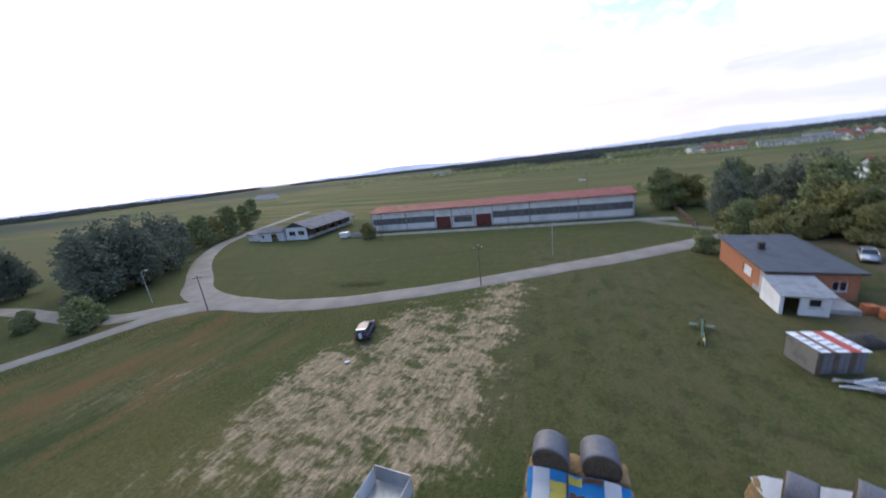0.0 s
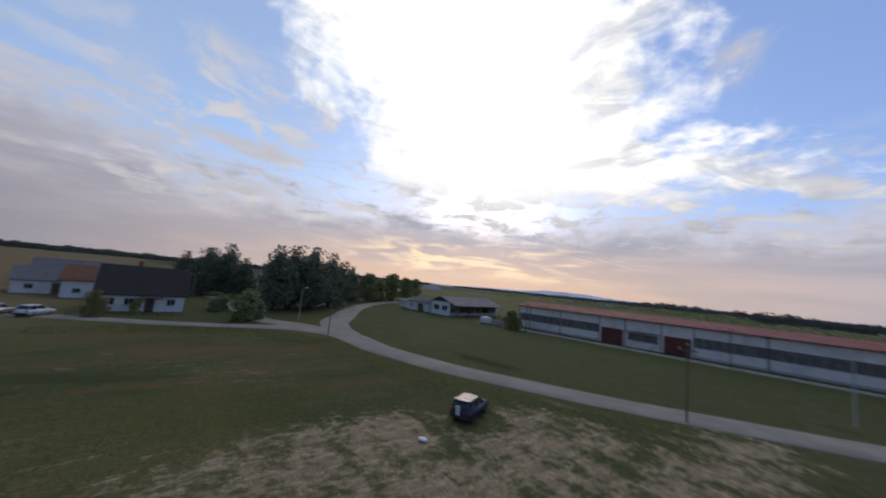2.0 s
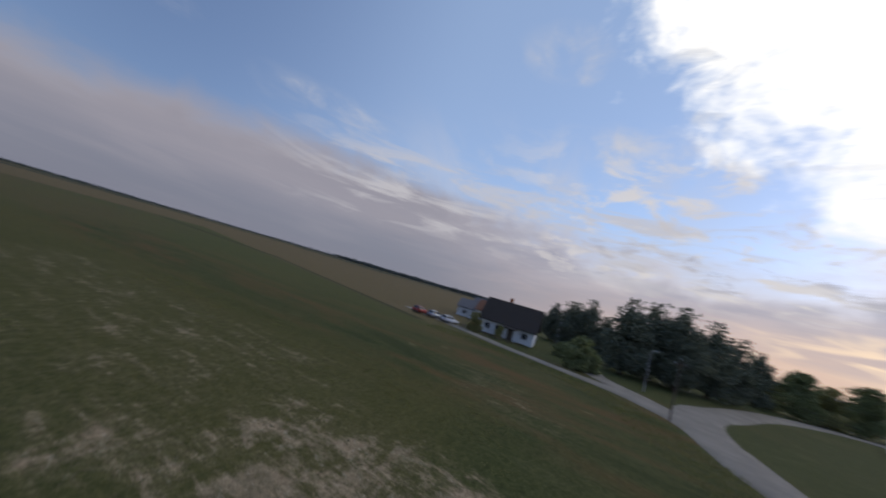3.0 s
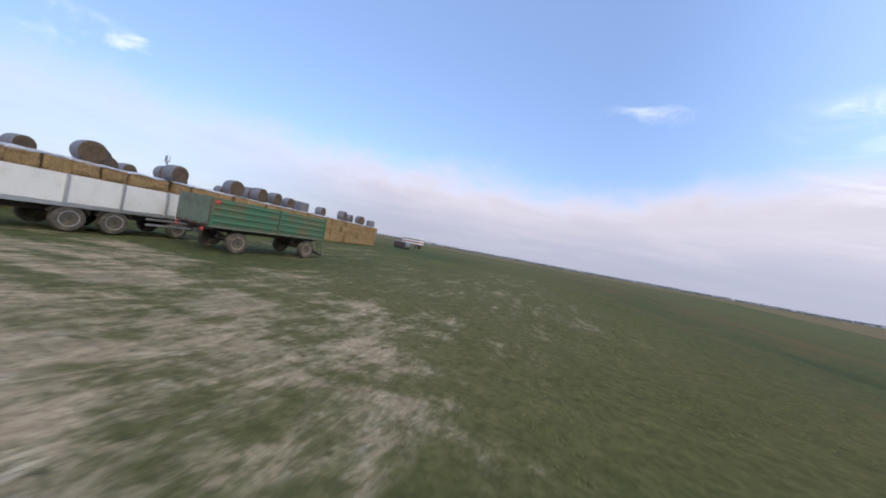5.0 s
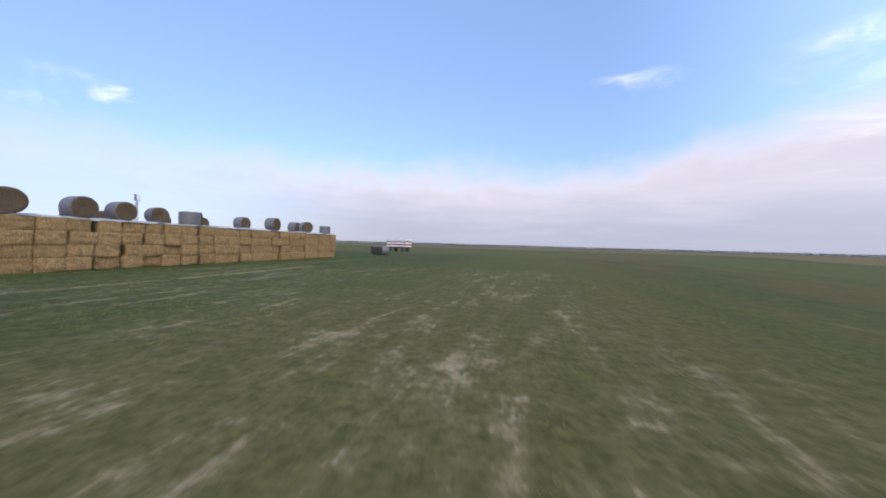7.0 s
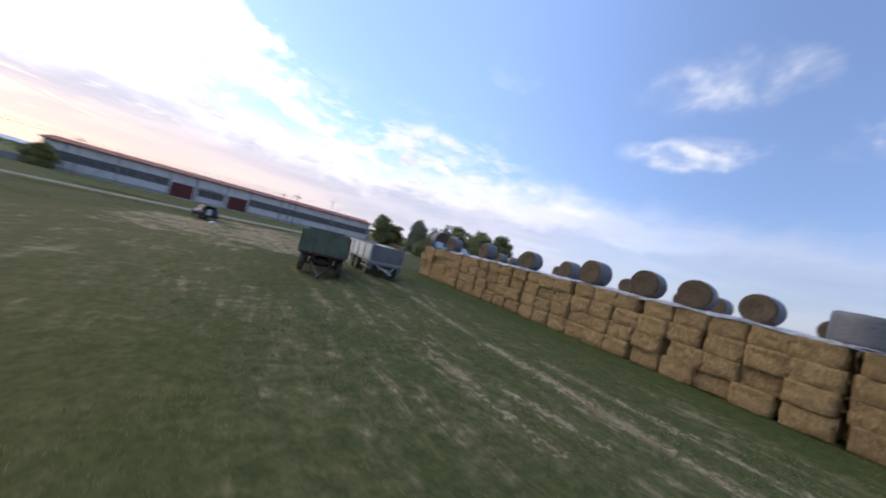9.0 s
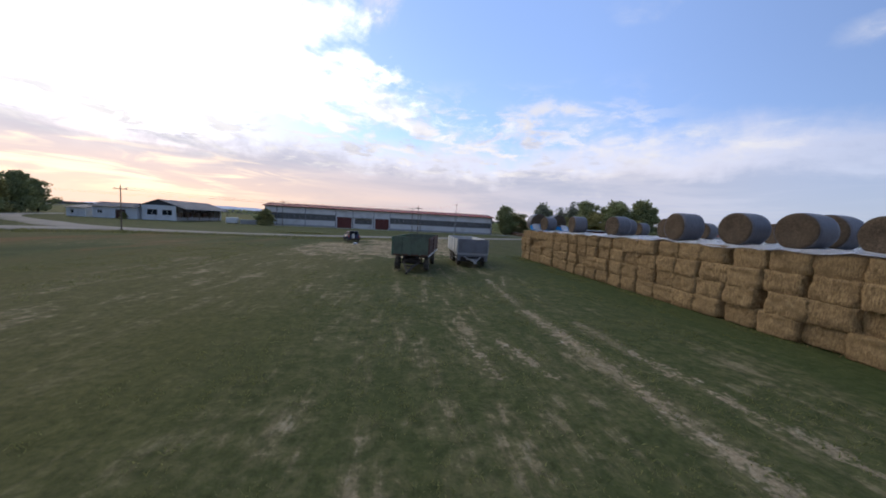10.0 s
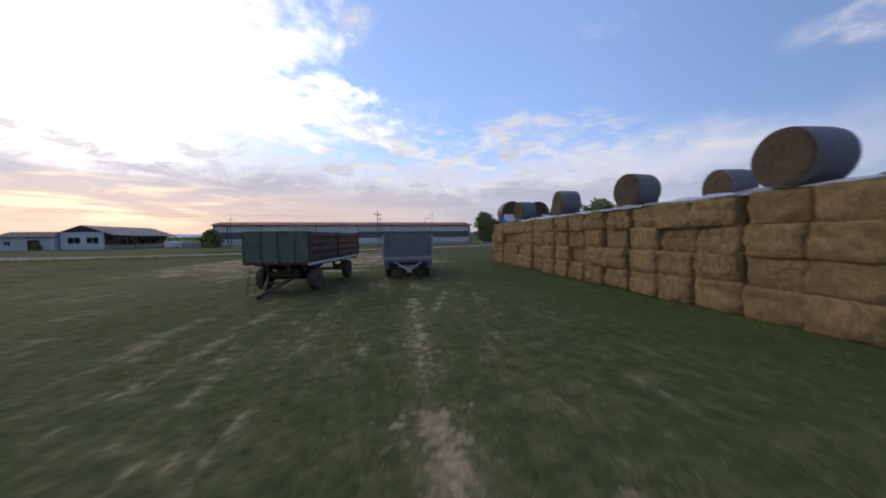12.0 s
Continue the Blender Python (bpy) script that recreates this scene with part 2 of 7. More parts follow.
def ground_colours(n, p):
    flat = n.vec("MULTIPLY", p, (1.0, 1.0, 0.0))
    xyz = n.node("ShaderNodeSeparateXYZ")
    n.link(p, xyz.inputs[0])
    x, y, _ = xyz.outputs

    def capsule(ax, ay, bx, by, r):
        """Distance to a rounded strip from a to b of half width r, negative inside."""
        along = Vector((bx - ax, by - ay, 0))
        pa = n.vec("SUBTRACT", flat, (ax, ay, 0.0))
        h = n.math("DIVIDE", n.vec("DOT_PRODUCT", pa, tuple(along)), max(along.length_squared, 1e-6), clamp=True)
        off = n.vec("SUBTRACT", pa, n.vec("SCALE", tuple(along), scale=h))
        return n.math("SUBTRACT", n.vec("LENGTH", off), r)

    def union(items):
        d = items[0]
        for e in items[1:]:
            d = n.math("MINIMUM", d, e)
        return d

    broad = n.noise(flat, 0.045, 5.0, 0.6, 0.4)
    mid = n.noise(flat, 0.45, 6.0, 0.65, 0.5)
    small = n.noise(flat, 2.6, 6.0, 0.7, 0.3)
    tiny = n.noise(flat, 22.0, 4.0, 0.7)
    grass = n.mix(n.step(small, 0.3, 0.72), (0.044, 0.055, 0.017), (0.101, 0.108, 0.036))
    grass = n.mix(n.math("MULTIPLY", n.step(mid, 0.48, 0.75), 0.6), grass, (0.118, 0.122, 0.05))
    grass = n.mix(n.math("MULTIPLY", n.step(broad, 0.5, 0.72), 0.4), grass, (0.13, 0.11, 0.046))
    grass = n.mix(n.math("MULTIPLY", n.step(tiny, 0.35, 0.8), 0.5), grass, (0.036, 0.042, 0.018))
    # rusty strips of dry weeds in the meadow west of the lot, running with the lane
    strip = n.noise(n.vec("MULTIPLY", flat, (1.0, 0.22, 0.0)), 0.20, 8.0, 0.68, 0.4)
    meadow = n.math("MULTIPLY", n.step(x, -26.0, -36.0), n.math("MULTIPLY", n.step(x, -72.0, -62.0), n.step(y, 24.0, 14.0)))
    grass = n.mix(n.math("MULTIPLY", n.math("MULTIPLY", n.step(strip, 0.44, 0.66), meadow), 0.8), grass, (0.145, 0.082, 0.036))
    grass = n.mix(n.math("MULTIPLY", n.math("MULTIPLY", n.step(strip, 0.46, 0.36), meadow), 0.6), grass, (0.03, 0.042, 0.014))
    grass = n.mix(n.math("MULTIPLY", n.math("MULTIPLY", n.step(n.noise(n.vec("MULTIPLY", flat, (1.0, 0.4, 0.0)), 0.5, 5.0, 0.6, 0.4), 0.64, 0.74), meadow), 0.6), grass, (0.21, 0.17, 0.09))
    # duller, browner turf east of the lot, drawn out along the way vehicles pass
    drag = n.noise(n.vec("MULTIPLY", flat, (1.0, 0.12, 0.0)), 0.55, 6.0, 0.65, 0.3)
    paddock = n.math("MULTIPLY", n.math("MULTIPLY", n.step(y, -3.0, 6.0), n.step(y, 62.0, 45.0)), n.step(x, -7.0, -3.0))
    grass = n.mix(n.math("MULTIPLY", paddock, n.math("ADD", 0.15, n.math("MULTIPLY", n.step(drag, 0.42, 0.66), 0.6))), grass, (0.10, 0.085, 0.042))
    grass = n.mix(n.math("MULTIPLY", n.math("MULTIPLY", paddock, n.step(mid, 0.5, 0.36)), 0.5), grass, (0.04, 0.044, 0.018))
    # lush strip along the foot of the stack
    foot = n.math("MULTIPLY", n.step(n.math("ADD", x, n.math("MULTIPLY", mid, 1.6)), -2.6, -1.2), n.math("MULTIPLY", n.step(x, 3.0, 1.0), n.step(y, 4.0, 0.0)))
    grass = n.mix(n.math("MULTIPLY", foot, 0.42), grass, n.mix(small, (0.025, 0.042, 0.013), (0.06, 0.085, 0.026)))
    # greener sward on the lane between trailers and stack
    sward = n.math("MULTIPLY", n.math("MULTIPLY", n.step(y, -8.0, -16.0), n.step(x, -24.0, -17.0)), n.math("ADD", 0.1, n.math("MULTIPLY", n.step(mid, 0.62, 0.4), 0.2)))
    grass = n.mix(sward, grass, n.mix(small, (0.030, 0.048, 0.015), (0.078, 0.10, 0.034)))
    grass = n.mix(n.math("MULTIPLY", n.math("MULTIPLY", n.math("MULTIPLY", n.step(x, -13.0, -20.0), n.step(x, -38.0, -30.0)), n.step(y, 4.0, -2.0)), 0.5), grass, n.mix(small, (0.075, 0.066, 0.02), (0.158, 0.132, 0.044)))
    # rank weeds in the meadow inside the bend, bare strip beside the barn
    weeds = capsule(-34.6, 28.4, -28.4, 30.4, 0.7)
    grass = n.mix(n.math("MULTIPLY", n.step(n.math("ADD", weeds, n.math("MULTIPLY", n.math("SUBTRACT", mid, 0.5), 3.0)), 1.0, -0.5), 0.8), grass, (0.028, 0.034, 0.014))
    slabs = union([capsule(20.0, 73.7, 24.7, 68.4, 1.3), capsule(24.7, 68.4, 29.6, 63.5, 1.2)])
    grass = n.mix(n.math("MULTIPLY", n.step(n.math("ADD", slabs, n.math("MULTIPLY", n.math("SUBTRACT", mid, 0.5), 3.0)), 0.6, -0.6), 0.85), grass, (0.24, 0.215, 0.185))
    paved = union([capsule(-72.9, -16.0, -72.9, -27.6, 2.6), capsule(-76.3, -16.8, -72.4, -17.0, 2.0)])
    grass = n.mix(n.math("MULTIPLY", n.step(n.math("ADD", paved, n.math("MULTIPLY", n.math("SUBTRACT", mid, 0.5), 1.5)), 0.4, -0.4), 0.9), grass, (0.27, 0.255, 0.235))
    # trodden earth round the yard behind the bungalow
    yard = union([capsule(43.0, 38.7, 44.6, 52.2, 5.0), capsule(31.5, 49.6, 43.4, 52.0, 2.5), capsule(28.1, 23.2, 42.8, 29.1, 2.5)])
    grass = n.mix(n.math("MULTIPLY", n.step(n.math("ADD", yard, n.math("MULTIPLY", n.math("SUBTRACT", mid, 0.5), 6.0)), 1.5, -1.5), 0.8), grass, n.mix(small, (0.085, 0.065, 0.042), (0.17, 0.135, 0.09)))
    # fields: long parcels beyond the farm and open crop land to the south and west
    parcel = n.noise(n.combine(n.math("MULTIPLY", x, 0.0035), n.math("MULTIPLY", y, 0.028), 0.0), 1.0, 2.0, 0.4)
    parcels = n.ramp(parcel, [(0.30, (0.062, 0.082, 0.022)), (0.42, (0.15, 0.125, 0.048)), (0.48, (0.040, 0.085, 0.016)), (0.54, (0.19, 0.145, 0.06)), (0.62, (0.07, 0.092, 0.026)), (0.72, (0.16, 0.12, 0.05))])
    north = n.step(n.math("ADD", y, n.math("MULTIPLY", x, -0.06)), 97.0, 100.0)
    south_parcel = n.noise(n.combine(n.math("MULTIPLY", x, 0.012), n.math("MULTIPLY", y, 0.006), 0.0), 1.0, 2.0, 0.4)
    south = n.ramp(south_parcel, [(0.30, (0.125, 0.11, 0.042)), (0.45, (0.105, 0.108, 0.038)), (0.52, (0.135, 0.105, 0.046)), (0.64, (0.11, 0.112, 0.04)), (0.72, (0.14, 0.11, 0.05))])
    open_west = n.math("MAXIMUM", n.step(n.math("ADD", x, n.math("MULTIPLY", mid, 5.0)), -30.0, -60.0), n.step(y, -60.0, -95.0))
    open_west = n.math("MULTIPLY", open_west, n.step(y, 5.0, -22.0))
    far_south = n.math("MAXIMUM", open_west, n.step(x, -128.0, -140.0))
    grass = n.mix(n.math("MULTIPLY", far_south, 0.85), grass, n.mix(n.math("MULTIPLY", small, 0.5), south, (0.06, 0.07, 0.02)))
    grass = n.mix(north, grass, n.mix(n.math("MULTIPLY", small, 0.4), parcels, (0.06, 0.07, 0.025)))
    # tan stubble beyond a dark overgrown ditch in the south west
    beyond = n.math("SUBTRACT", n.math("ADD", x, n.math("MULTIPLY", mid, 3.0)), n.math("MULTIPLY", y, 0.42))
    stubble = n.math("MAXIMUM", n.math("MULTIPLY", n.step(beyond, -53.0, -57.0), n.step(y, -6.0, -24.0)), n.step(y, -226.0, -242.0))
    grass = n.mix(n.math("MULTIPLY", stubble, n.math("ADD", 0.55, n.math("MULTIPLY", small, 0.4))), grass, (0.19, 0.135, 0.07))
    ditch = union([capsule(-65.0, -19.2, -99.5, -96.7, 0.7), capsule(-99.5, -96.7, -125.0, -234.0, 1.6), capsule(-125.0, -234.0, -20.0, -243.0, 2.5)])
    grass = n.mix(n.math("MULTIPLY", n.step(n.math("ADD", ditch, n.math("MULTIPLY", n.math("SUBTRACT", small, 0.5), 3.0)), 1.2, -0.6), 0.85), grass, (0.045, 0.048, 0.022))
    # haze does the rest far away: hedges and woods darken the plain in broken lines
    woods = n.noise(n.vec("MULTIPLY", flat, (0.0016, 0.0042, 0.0)), 1.0, 6.0, 0.6)
    far = n.step(n.vec("LENGTH", flat), 420.0, 700.0)
    grass = n.mix(n.math("MULTIPLY", far, n.step(woods, 0.47, 0.53)), grass, (0.035, 0.05, 0.035))
    # bare yellow soil where lorries turn: clods and clumps of grass alternate along the wheel ways
    ways = n.noise(n.vec("MULTIPLY", flat, (1.0, 0.18, 0.0)), 1.3, 7.0, 0.70, 0.25)
    cross = n.noise(n.vec("MULTIPLY", flat, (0.55, 1.0, 0.0)), 0.55, 5.0, 0.6, 0.5)
    slant = n.combine(n.math("SUBTRACT", x, n.math("MULTIPLY", y, 0.15)), n.math("MULTIPLY", y, 0.42), 0.0)
    clods = n.noise(slant, 2.2, 8.0, 0.74, 0.3)
    lot = union([capsule(-7.7, 0.2, -6.8, 17.0, 2.6), capsule(-19.6, 0.6, -21.0, -3.6, 1.6), capsule(-15.8, -0.5, -11.9, 7.5, 5.6), capsule(-20.0, -0.2, -20.9, 7.4, 3.6), capsule(-12.8, 9.4, -14.9, 17.8, 4.2), capsule(-8.8, 7.5, -7.1, 27.2, 2.2), capsule(-7.1, 25.4, -5.5, 29.6, 2.0), capsule(-5.6, 8.0, -4.8, 29.0, 0.5)])
    inside = n.math("MULTIPLY", lot, -0.11)
    cover = n.math("ADD", n.math("ADD", n.math("MINIMUM", inside, n.math("ADD", -0.13, n.math("ADD", n.math("MULTIPLY", n.step(y, -7.0, -1.5), 0.23), n.math("MULTIPLY", n.step(y, 0.0, 6.0), 0.06)))), n.math("MULTIPLY", n.math("SUBTRACT", n.mix(n.step(y, -8.0, -4.0), ways, clods), 0.5), 1.3)), n.math("MULTIPLY", n.math("SUBTRACT", cross, 0.5), 1.5))
    bare = n.math("MULTIPLY", n.step(cover, -0.12, 0.26), n.step(lot, 7.0, 2.0))
    ruts = union([capsule(-8.1, -21.8, -7.9, -26.5, 0.24), capsule(-7.9, -26.5, -7.9, -32.1, 0.2), capsule(-6.7, -23.4, -6.6, -25.8, 0.13), capsule(-6.6, -25.8, -6.0, -30.6, 0.12), capsule(-7.8, -15.0, -8.1, -20.7, 0.1), capsule(-10.2, -24.9, -9.6, -27.2, 0.05), capsule(-11.2, -24.7, -10.8, -27.2, 0.02), capsule(-6.4, -13.5, -7.4, -16.8, 0.0)])
    rut_edge = n.math("ADD", ruts, n.math("ADD", n.math("MULTIPLY", n.math("SUBTRACT", ways, 0.5), 1.3), n.math("ADD", n.math("MULTIPLY", n.math("SUBTRACT", small, 0.5), 2.0), n.math("MULTIPLY", n.math("SUBTRACT", n.noise(flat, 7.0, 4.0, 0.6), 0.5), 1.2))))
    worn_through = n.step(rut_edge, 0.14, -0.26)
    bare = n.math("MAXIMUM", bare, n.math("MULTIPLY", worn_through, 0.95))
    # thin trodden turf with soil showing in flecks
    trodden = union([capsule(-4.7, -22.4, -4.2, -43.7, 1.0), capsule(-10.0, -13.2, -13.4, -31.6, 3.6), capsule(-19.8, -3.9, -20.0, -17.2, 4.6), capsule(-18.6, 1.7, -20.9, -3.8, 5.0), capsule(-7.5, -7.6, -8.4, -30.4, 2.4), capsule(-42.2, -2.1, -36.0, 2.7, 2.4), capsule(-15.9, -14.3, -16.2, -21.0, 0.9), capsule(-25.5, -9.0, -24.0, -34.0, 4.0), capsule(-12.6, -12.0, -11.6, -22.0, 2.0)])
    flecks = n.math("ADD", n.math("MULTIPLY", n.math("SUBTRACT", ways, 0.5), 1.6), n.math("ADD", n.math("MULTIPLY", n.math("SUBTRACT", small, 0.5), 0.9), n.math("MULTIPLY", n.math("SUBTRACT", cross, 0.5), 0.5)))
    tread = n.step(trodden, 2.5, -2.5)
    flecked = n.math("MULTIPLY", n.step(flecks, 0.09, 0.30), tread)
    bare = n.math("MAXIMUM", bare, n.math("MULTIPLY", flecked, 0.52))
    soil = n.mix(n.step(small, 0.3, 0.7), (0.31, 0.225, 0.14), (0.48, 0.375, 0.24))
    soil = n.mix(n.math("MULTIPLY", n.step(tiny, 0.4, 0.75), 0.5), soil, (0.20, 0.15, 0.09))
    soil = n.mix(n.math("MULTIPLY", n.step(clods, 0.56, 0.44), 0.5), soil, (0.185, 0.14, 0.085))
    soil = n.mix(n.step(n.noise(flat, 3.4, 3.0, 0.5, 0.6), 0.66, 0.72), soil, (0.07, 0.07, 0.035))
    soil = n.mix(n.math("MULTIPLY", n.step(ways, 0.60, 0.40), 0.55), soil, (0.16, 0.135, 0.08))
    soil = n.mix(n.math("MULTIPLY", n.math("MULTIPLY", worn_through, n.step(tiny, 0.34, 0.66)), 0.6), soil, (0.42, 0.345, 0.23))
    pale = n.math("MULTIPLY", n.step(n.noise(slant, 3.6, 5.0, 0.68, 0.5), 0.55, 0.70), n.step(cover, 0.5, 0.05))
    soil = n.mix(n.math("MULTIPLY", pale, 0.8), soil, (0.52, 0.45, 0.33))
    c = n.mix(n.math("MULTIPLY", tread, n.math("ADD", 0.06, n.math("MULTIPLY", n.step(flecks, -0.14, 0.22), 0.34))), grass, (0.19, 0.155, 0.085))
    c = n.mix(bare, c, soil)
    tuft = n.noise(flat, 6.5, 6.0, 0.72, 0.5)
    c = n.mix(n.math("MULTIPLY", n.step(tuft, 0.56, 0.36), 0.55), c, n.mix(0.6, c, (0.012, 0.018, 0.006)))
    c = n.mix(n.math("MULTIPLY", n.step(tuft, 0.56, 0.74), 0.35), c, n.mix(0.5, c, (0.30, 0.26, 0.15)))
    height = n.math("ADD", n.math("MULTIPLY", small, 0.7), n.math("MULTIPLY", tiny, 0.35))
    return c, height, 0.55, 0.12


M_GROUND = material("meadow_and_bare_soil", ground_colours, 0.95, 0.0, 0.1)


def road_colours(n, p):
    big, fine = n.noise(p, 0.25, 5.0, 0.6), n.noise(p, 14.0, 5.0, 0.7)
    c = n.mix(n.step(big, 0.35, 0.7), (0.21, 0.19, 0.165), (0.28, 0.253, 0.22))
    c = n.mix(n.math("MULTIPLY", n.step(fine, 0.4, 0.8), 0.45), c, (0.18, 0.165, 0.145))
    return c, fine, 0.4, 0.02


M_ROAD = material("pale_worn_asphalt", road_colours, 0.9, 0.0, 0.2)


def straw_colours(light, dark, axis_scale):
    def build(n, p):
        q = n.vec("ADD", p, n.vec("SCALE", (13.0, 7.0, 5.0), scale=random_of(n)))
        stalks = n.noise(n.vec("MULTIPLY", q, axis_scale), 11.0, 7.0, 0.78, 0.8)
        clumps = n.noise(q, 2.2, 6.0, 0.7, 0.9)
        c = n.mix(n.step(stalks, 0.38, 0.62), dark, light)
        c = n.mix(n.math("MULTIPLY", n.step(clumps, 0.44, 0.66), 0.75), c, dark)
        c = n.mix(n.math("MULTIPLY", n.step(n.noise(q, 0.9, 4.0, 0.6, 0.3), 0.5, 0.68), 0.5), c, tuple(v * 0.5 for v in light))
        c = n.mix(n.math("MULTIPLY", random_of(n), 0.5), c, tuple(v * 0.6 for v in light))
        return c, n.math("ADD", stalks, n.math("MULTIPLY", clumps, 0.6)), 0.9, 0.05
    return build


M_STRAW = material("golden_straw", straw_colours((0.475, 0.325, 0.162), (0.165, 0.108, 0.055), (2.4, 2.4, 0.36)), 0.9, 0.0, 0.15)
M_HAY_FACE = material("weathered_brown_hay", straw_colours((0.165, 0.122, 0.085), (0.068, 0.052, 0.038), (1.0, 1.0, 1.0)), 0.95, 0.0, 0.1)
M_NET = material("grey_net_wrap", lambda n, p: (n.mix(n.step(n.noise(n.vec("MULTIPLY", p, (9.0, 1.0, 1.0)), 5.0, 4.0, 0.7), 0.35, 0.7), (0.15, 0.148, 0.165), (0.085, 0.082, 0.088)), n.noise(p, 60.0, 2.0), 0.3, 0.01), 0.5, 0.0, 0.4)
M_SHEET = worn("white_plastic_sheet", (0.78, 0.79, 0.82), (0.5, 0.5, 0.5), 0.7, 0.35, 0.35, specular=0.5)
M_SHEET_BLUE = worn("blue_banner_cloth", (0.03, 0.30, 0.68), (0.05, 0.2, 0.4), 1.2, 0.3, 0.45)
M_SHEET_YELLOW = worn("yellow_banner_print", (0.75, 0.62, 0.12), (0.5, 0.42, 0.15), 1.2, 0.3, 0.45)
M_SHEET_BROWN = worn("brown_banner_print", (0.17, 0.09, 0.05), (0.1, 0.06, 0.04), 1.2, 0.3, 0.45)
M_GREEN = worn("green_trailer_paint", (0.042, 0.125, 0.072), (0.15, 0.095, 0.055), 1.1, 0.75, 0.5)
M_GREEN_DARK = worn("dull_green_paint", (0.115, 0.15, 0.105), (0.075, 0.075, 0.06), 1.6, 0.7, 0.6)
M_GREY = worn("grey_trailer_paint", (0.19, 0.195, 0.215), (0.12, 0.11, 0.11), 1.4, 0.6, 0.5)
M_ALU = worn("dusty_white_side_board", (0.62, 0.62, 0.60), (0.42, 0.39, 0.34), 1.0, 0.5, 0.5)
M_STEEL = worn("galvanised_steel", (0.42, 0.43, 0.44), (0.25, 0.24, 0.23), 2.0, 0.5, 0.45, 0.6)
M_DARK = worn("dark_chassis_steel", (0.035, 0.033, 0.032), (0.11, 0.08, 0.06), 3.0, 0.6, 0.7)
M_RUST = worn("rusted_inner_steel", (0.11, 0.055, 0.035), (0.06, 0.04, 0.03), 2.0, 0.6, 0.8)
M_TYRE = worn("dusty_black_rubber", (0.06, 0.054, 0.046), (0.17, 0.14, 0.10), 3.0, 0.75, 0.85)
M_RIM = worn("cream_wheel_rim", (0.40, 0.30, 0.185), (0.20, 0.14, 0.085), 4.0, 0.5, 0.6)
M_RIM_GREY = worn("grey_wheel_rim", (0.36, 0.36, 0.37), (0.16, 0.14, 0.12), 4.0, 0.6, 0.5)
M_BARN = worn("weathered_white_wall_panel", (0.70, 0.69, 0.67), (0.46, 0.44, 0.41), 0.35, 0.7, 0.7, grain=6.0, vary=0.12)
M_PLASTER = worn("white_plaster", (0.74, 0.75, 0.77), (0.5, 0.48, 0.44), 0.5, 0.4, 0.85, grain=12.0)
M_RED_ROOF = worn("red_corrugated_roof", (0.27, 0.07, 0.05), (0.15, 0.065, 0.05), 0.5, 0.6, 0.7, vary=0.15)
M_RED_DOOR = worn("dark_red_sliding_door", (0.15, 0.045, 0.038), (0.09, 0.03, 0.025), 0.9, 0.6, 0.6)
M_DARK_ROOF = worn("dark_grey_roof_tiles", (0.06, 0.062, 0.07), (0.12, 0.12, 0.125), 0.6, 0.5, 0.6, vary=0.25)
M_GREY_ROOF = worn("grey_fibre_cement_roof", (0.15, 0.15, 0.165), (0.08, 0.08, 0.085), 0.5, 0.6, 0.8, vary=0.2)
M_HOUSE_ROOF = worn("dark_brown_old_tiles", (0.042, 0.036, 0.034), (0.075, 0.06, 0.05), 0.8, 0.5, 0.85, vary=0.2)
M_BROWN_ROOF = worn("brown_red_tiles", (0.20, 0.09, 0.052), (0.12, 0.065, 0.045), 0.7, 0.5, 0.85, vary=0.2)
M_GREY_SHEET = worn("dull_grey_corrugated_sheet", (0.26, 0.28, 0.31), (0.15, 0.15, 0.155), 1.2, 0.6, 0.6)
M_HUT = worn("grey_brown_hut_boards", (0.20, 0.185, 0.165), (0.11, 0.10, 0.09), 1.0, 0.6, 0.85)
# pane grey raised for the sky the glass reflects, dust stains over it
M_DUSTY_SKY_PANE = worn("dusty_sky_grey_pane", (0.12, 0.122, 0.12), (0.19, 0.185, 0.175), 0.8, 0.6, 0.3)
M_BRICK = worn("orange_hollow_brick", (0.46, 0.165, 0.07), (0.30, 0.12, 0.06), 2.0, 0.5, 0.9, vary=0.3)


def brick_colours(n, p):
    t = n.node("ShaderNodeTexBrick")
    turned = n.node("ShaderNodeMapping")
    turned.inputs["Rotation"].default_value = (radians(90), 0, 0)
    n.link(p, turned.inputs[0])
    n.link(turned.outputs[0], t.inputs["Vector"])
    for key, value in (("Color1", (0.47, 0.175, 0.075, 1)), ("Color2", (0.36, 0.125, 0.06, 1)), ("Mortar", (0.33, 0.28, 0.24, 1)), ("Scale", 1.0), ("Mortar Size", 0.012), ("Brick Width", 0.34), ("Row Height", 0.2)):
        t.inputs[key].default_value = value
    stain = n.step(n.noise(p, 0.8, 5.0, 0.6), 0.45, 0.75)
    return n.mix(n.math("MULTIPLY", stain, 0.45), t.outputs["Color"], (0.25, 0.13, 0.08)), t.outputs["Fac"], 0.5, -0.01


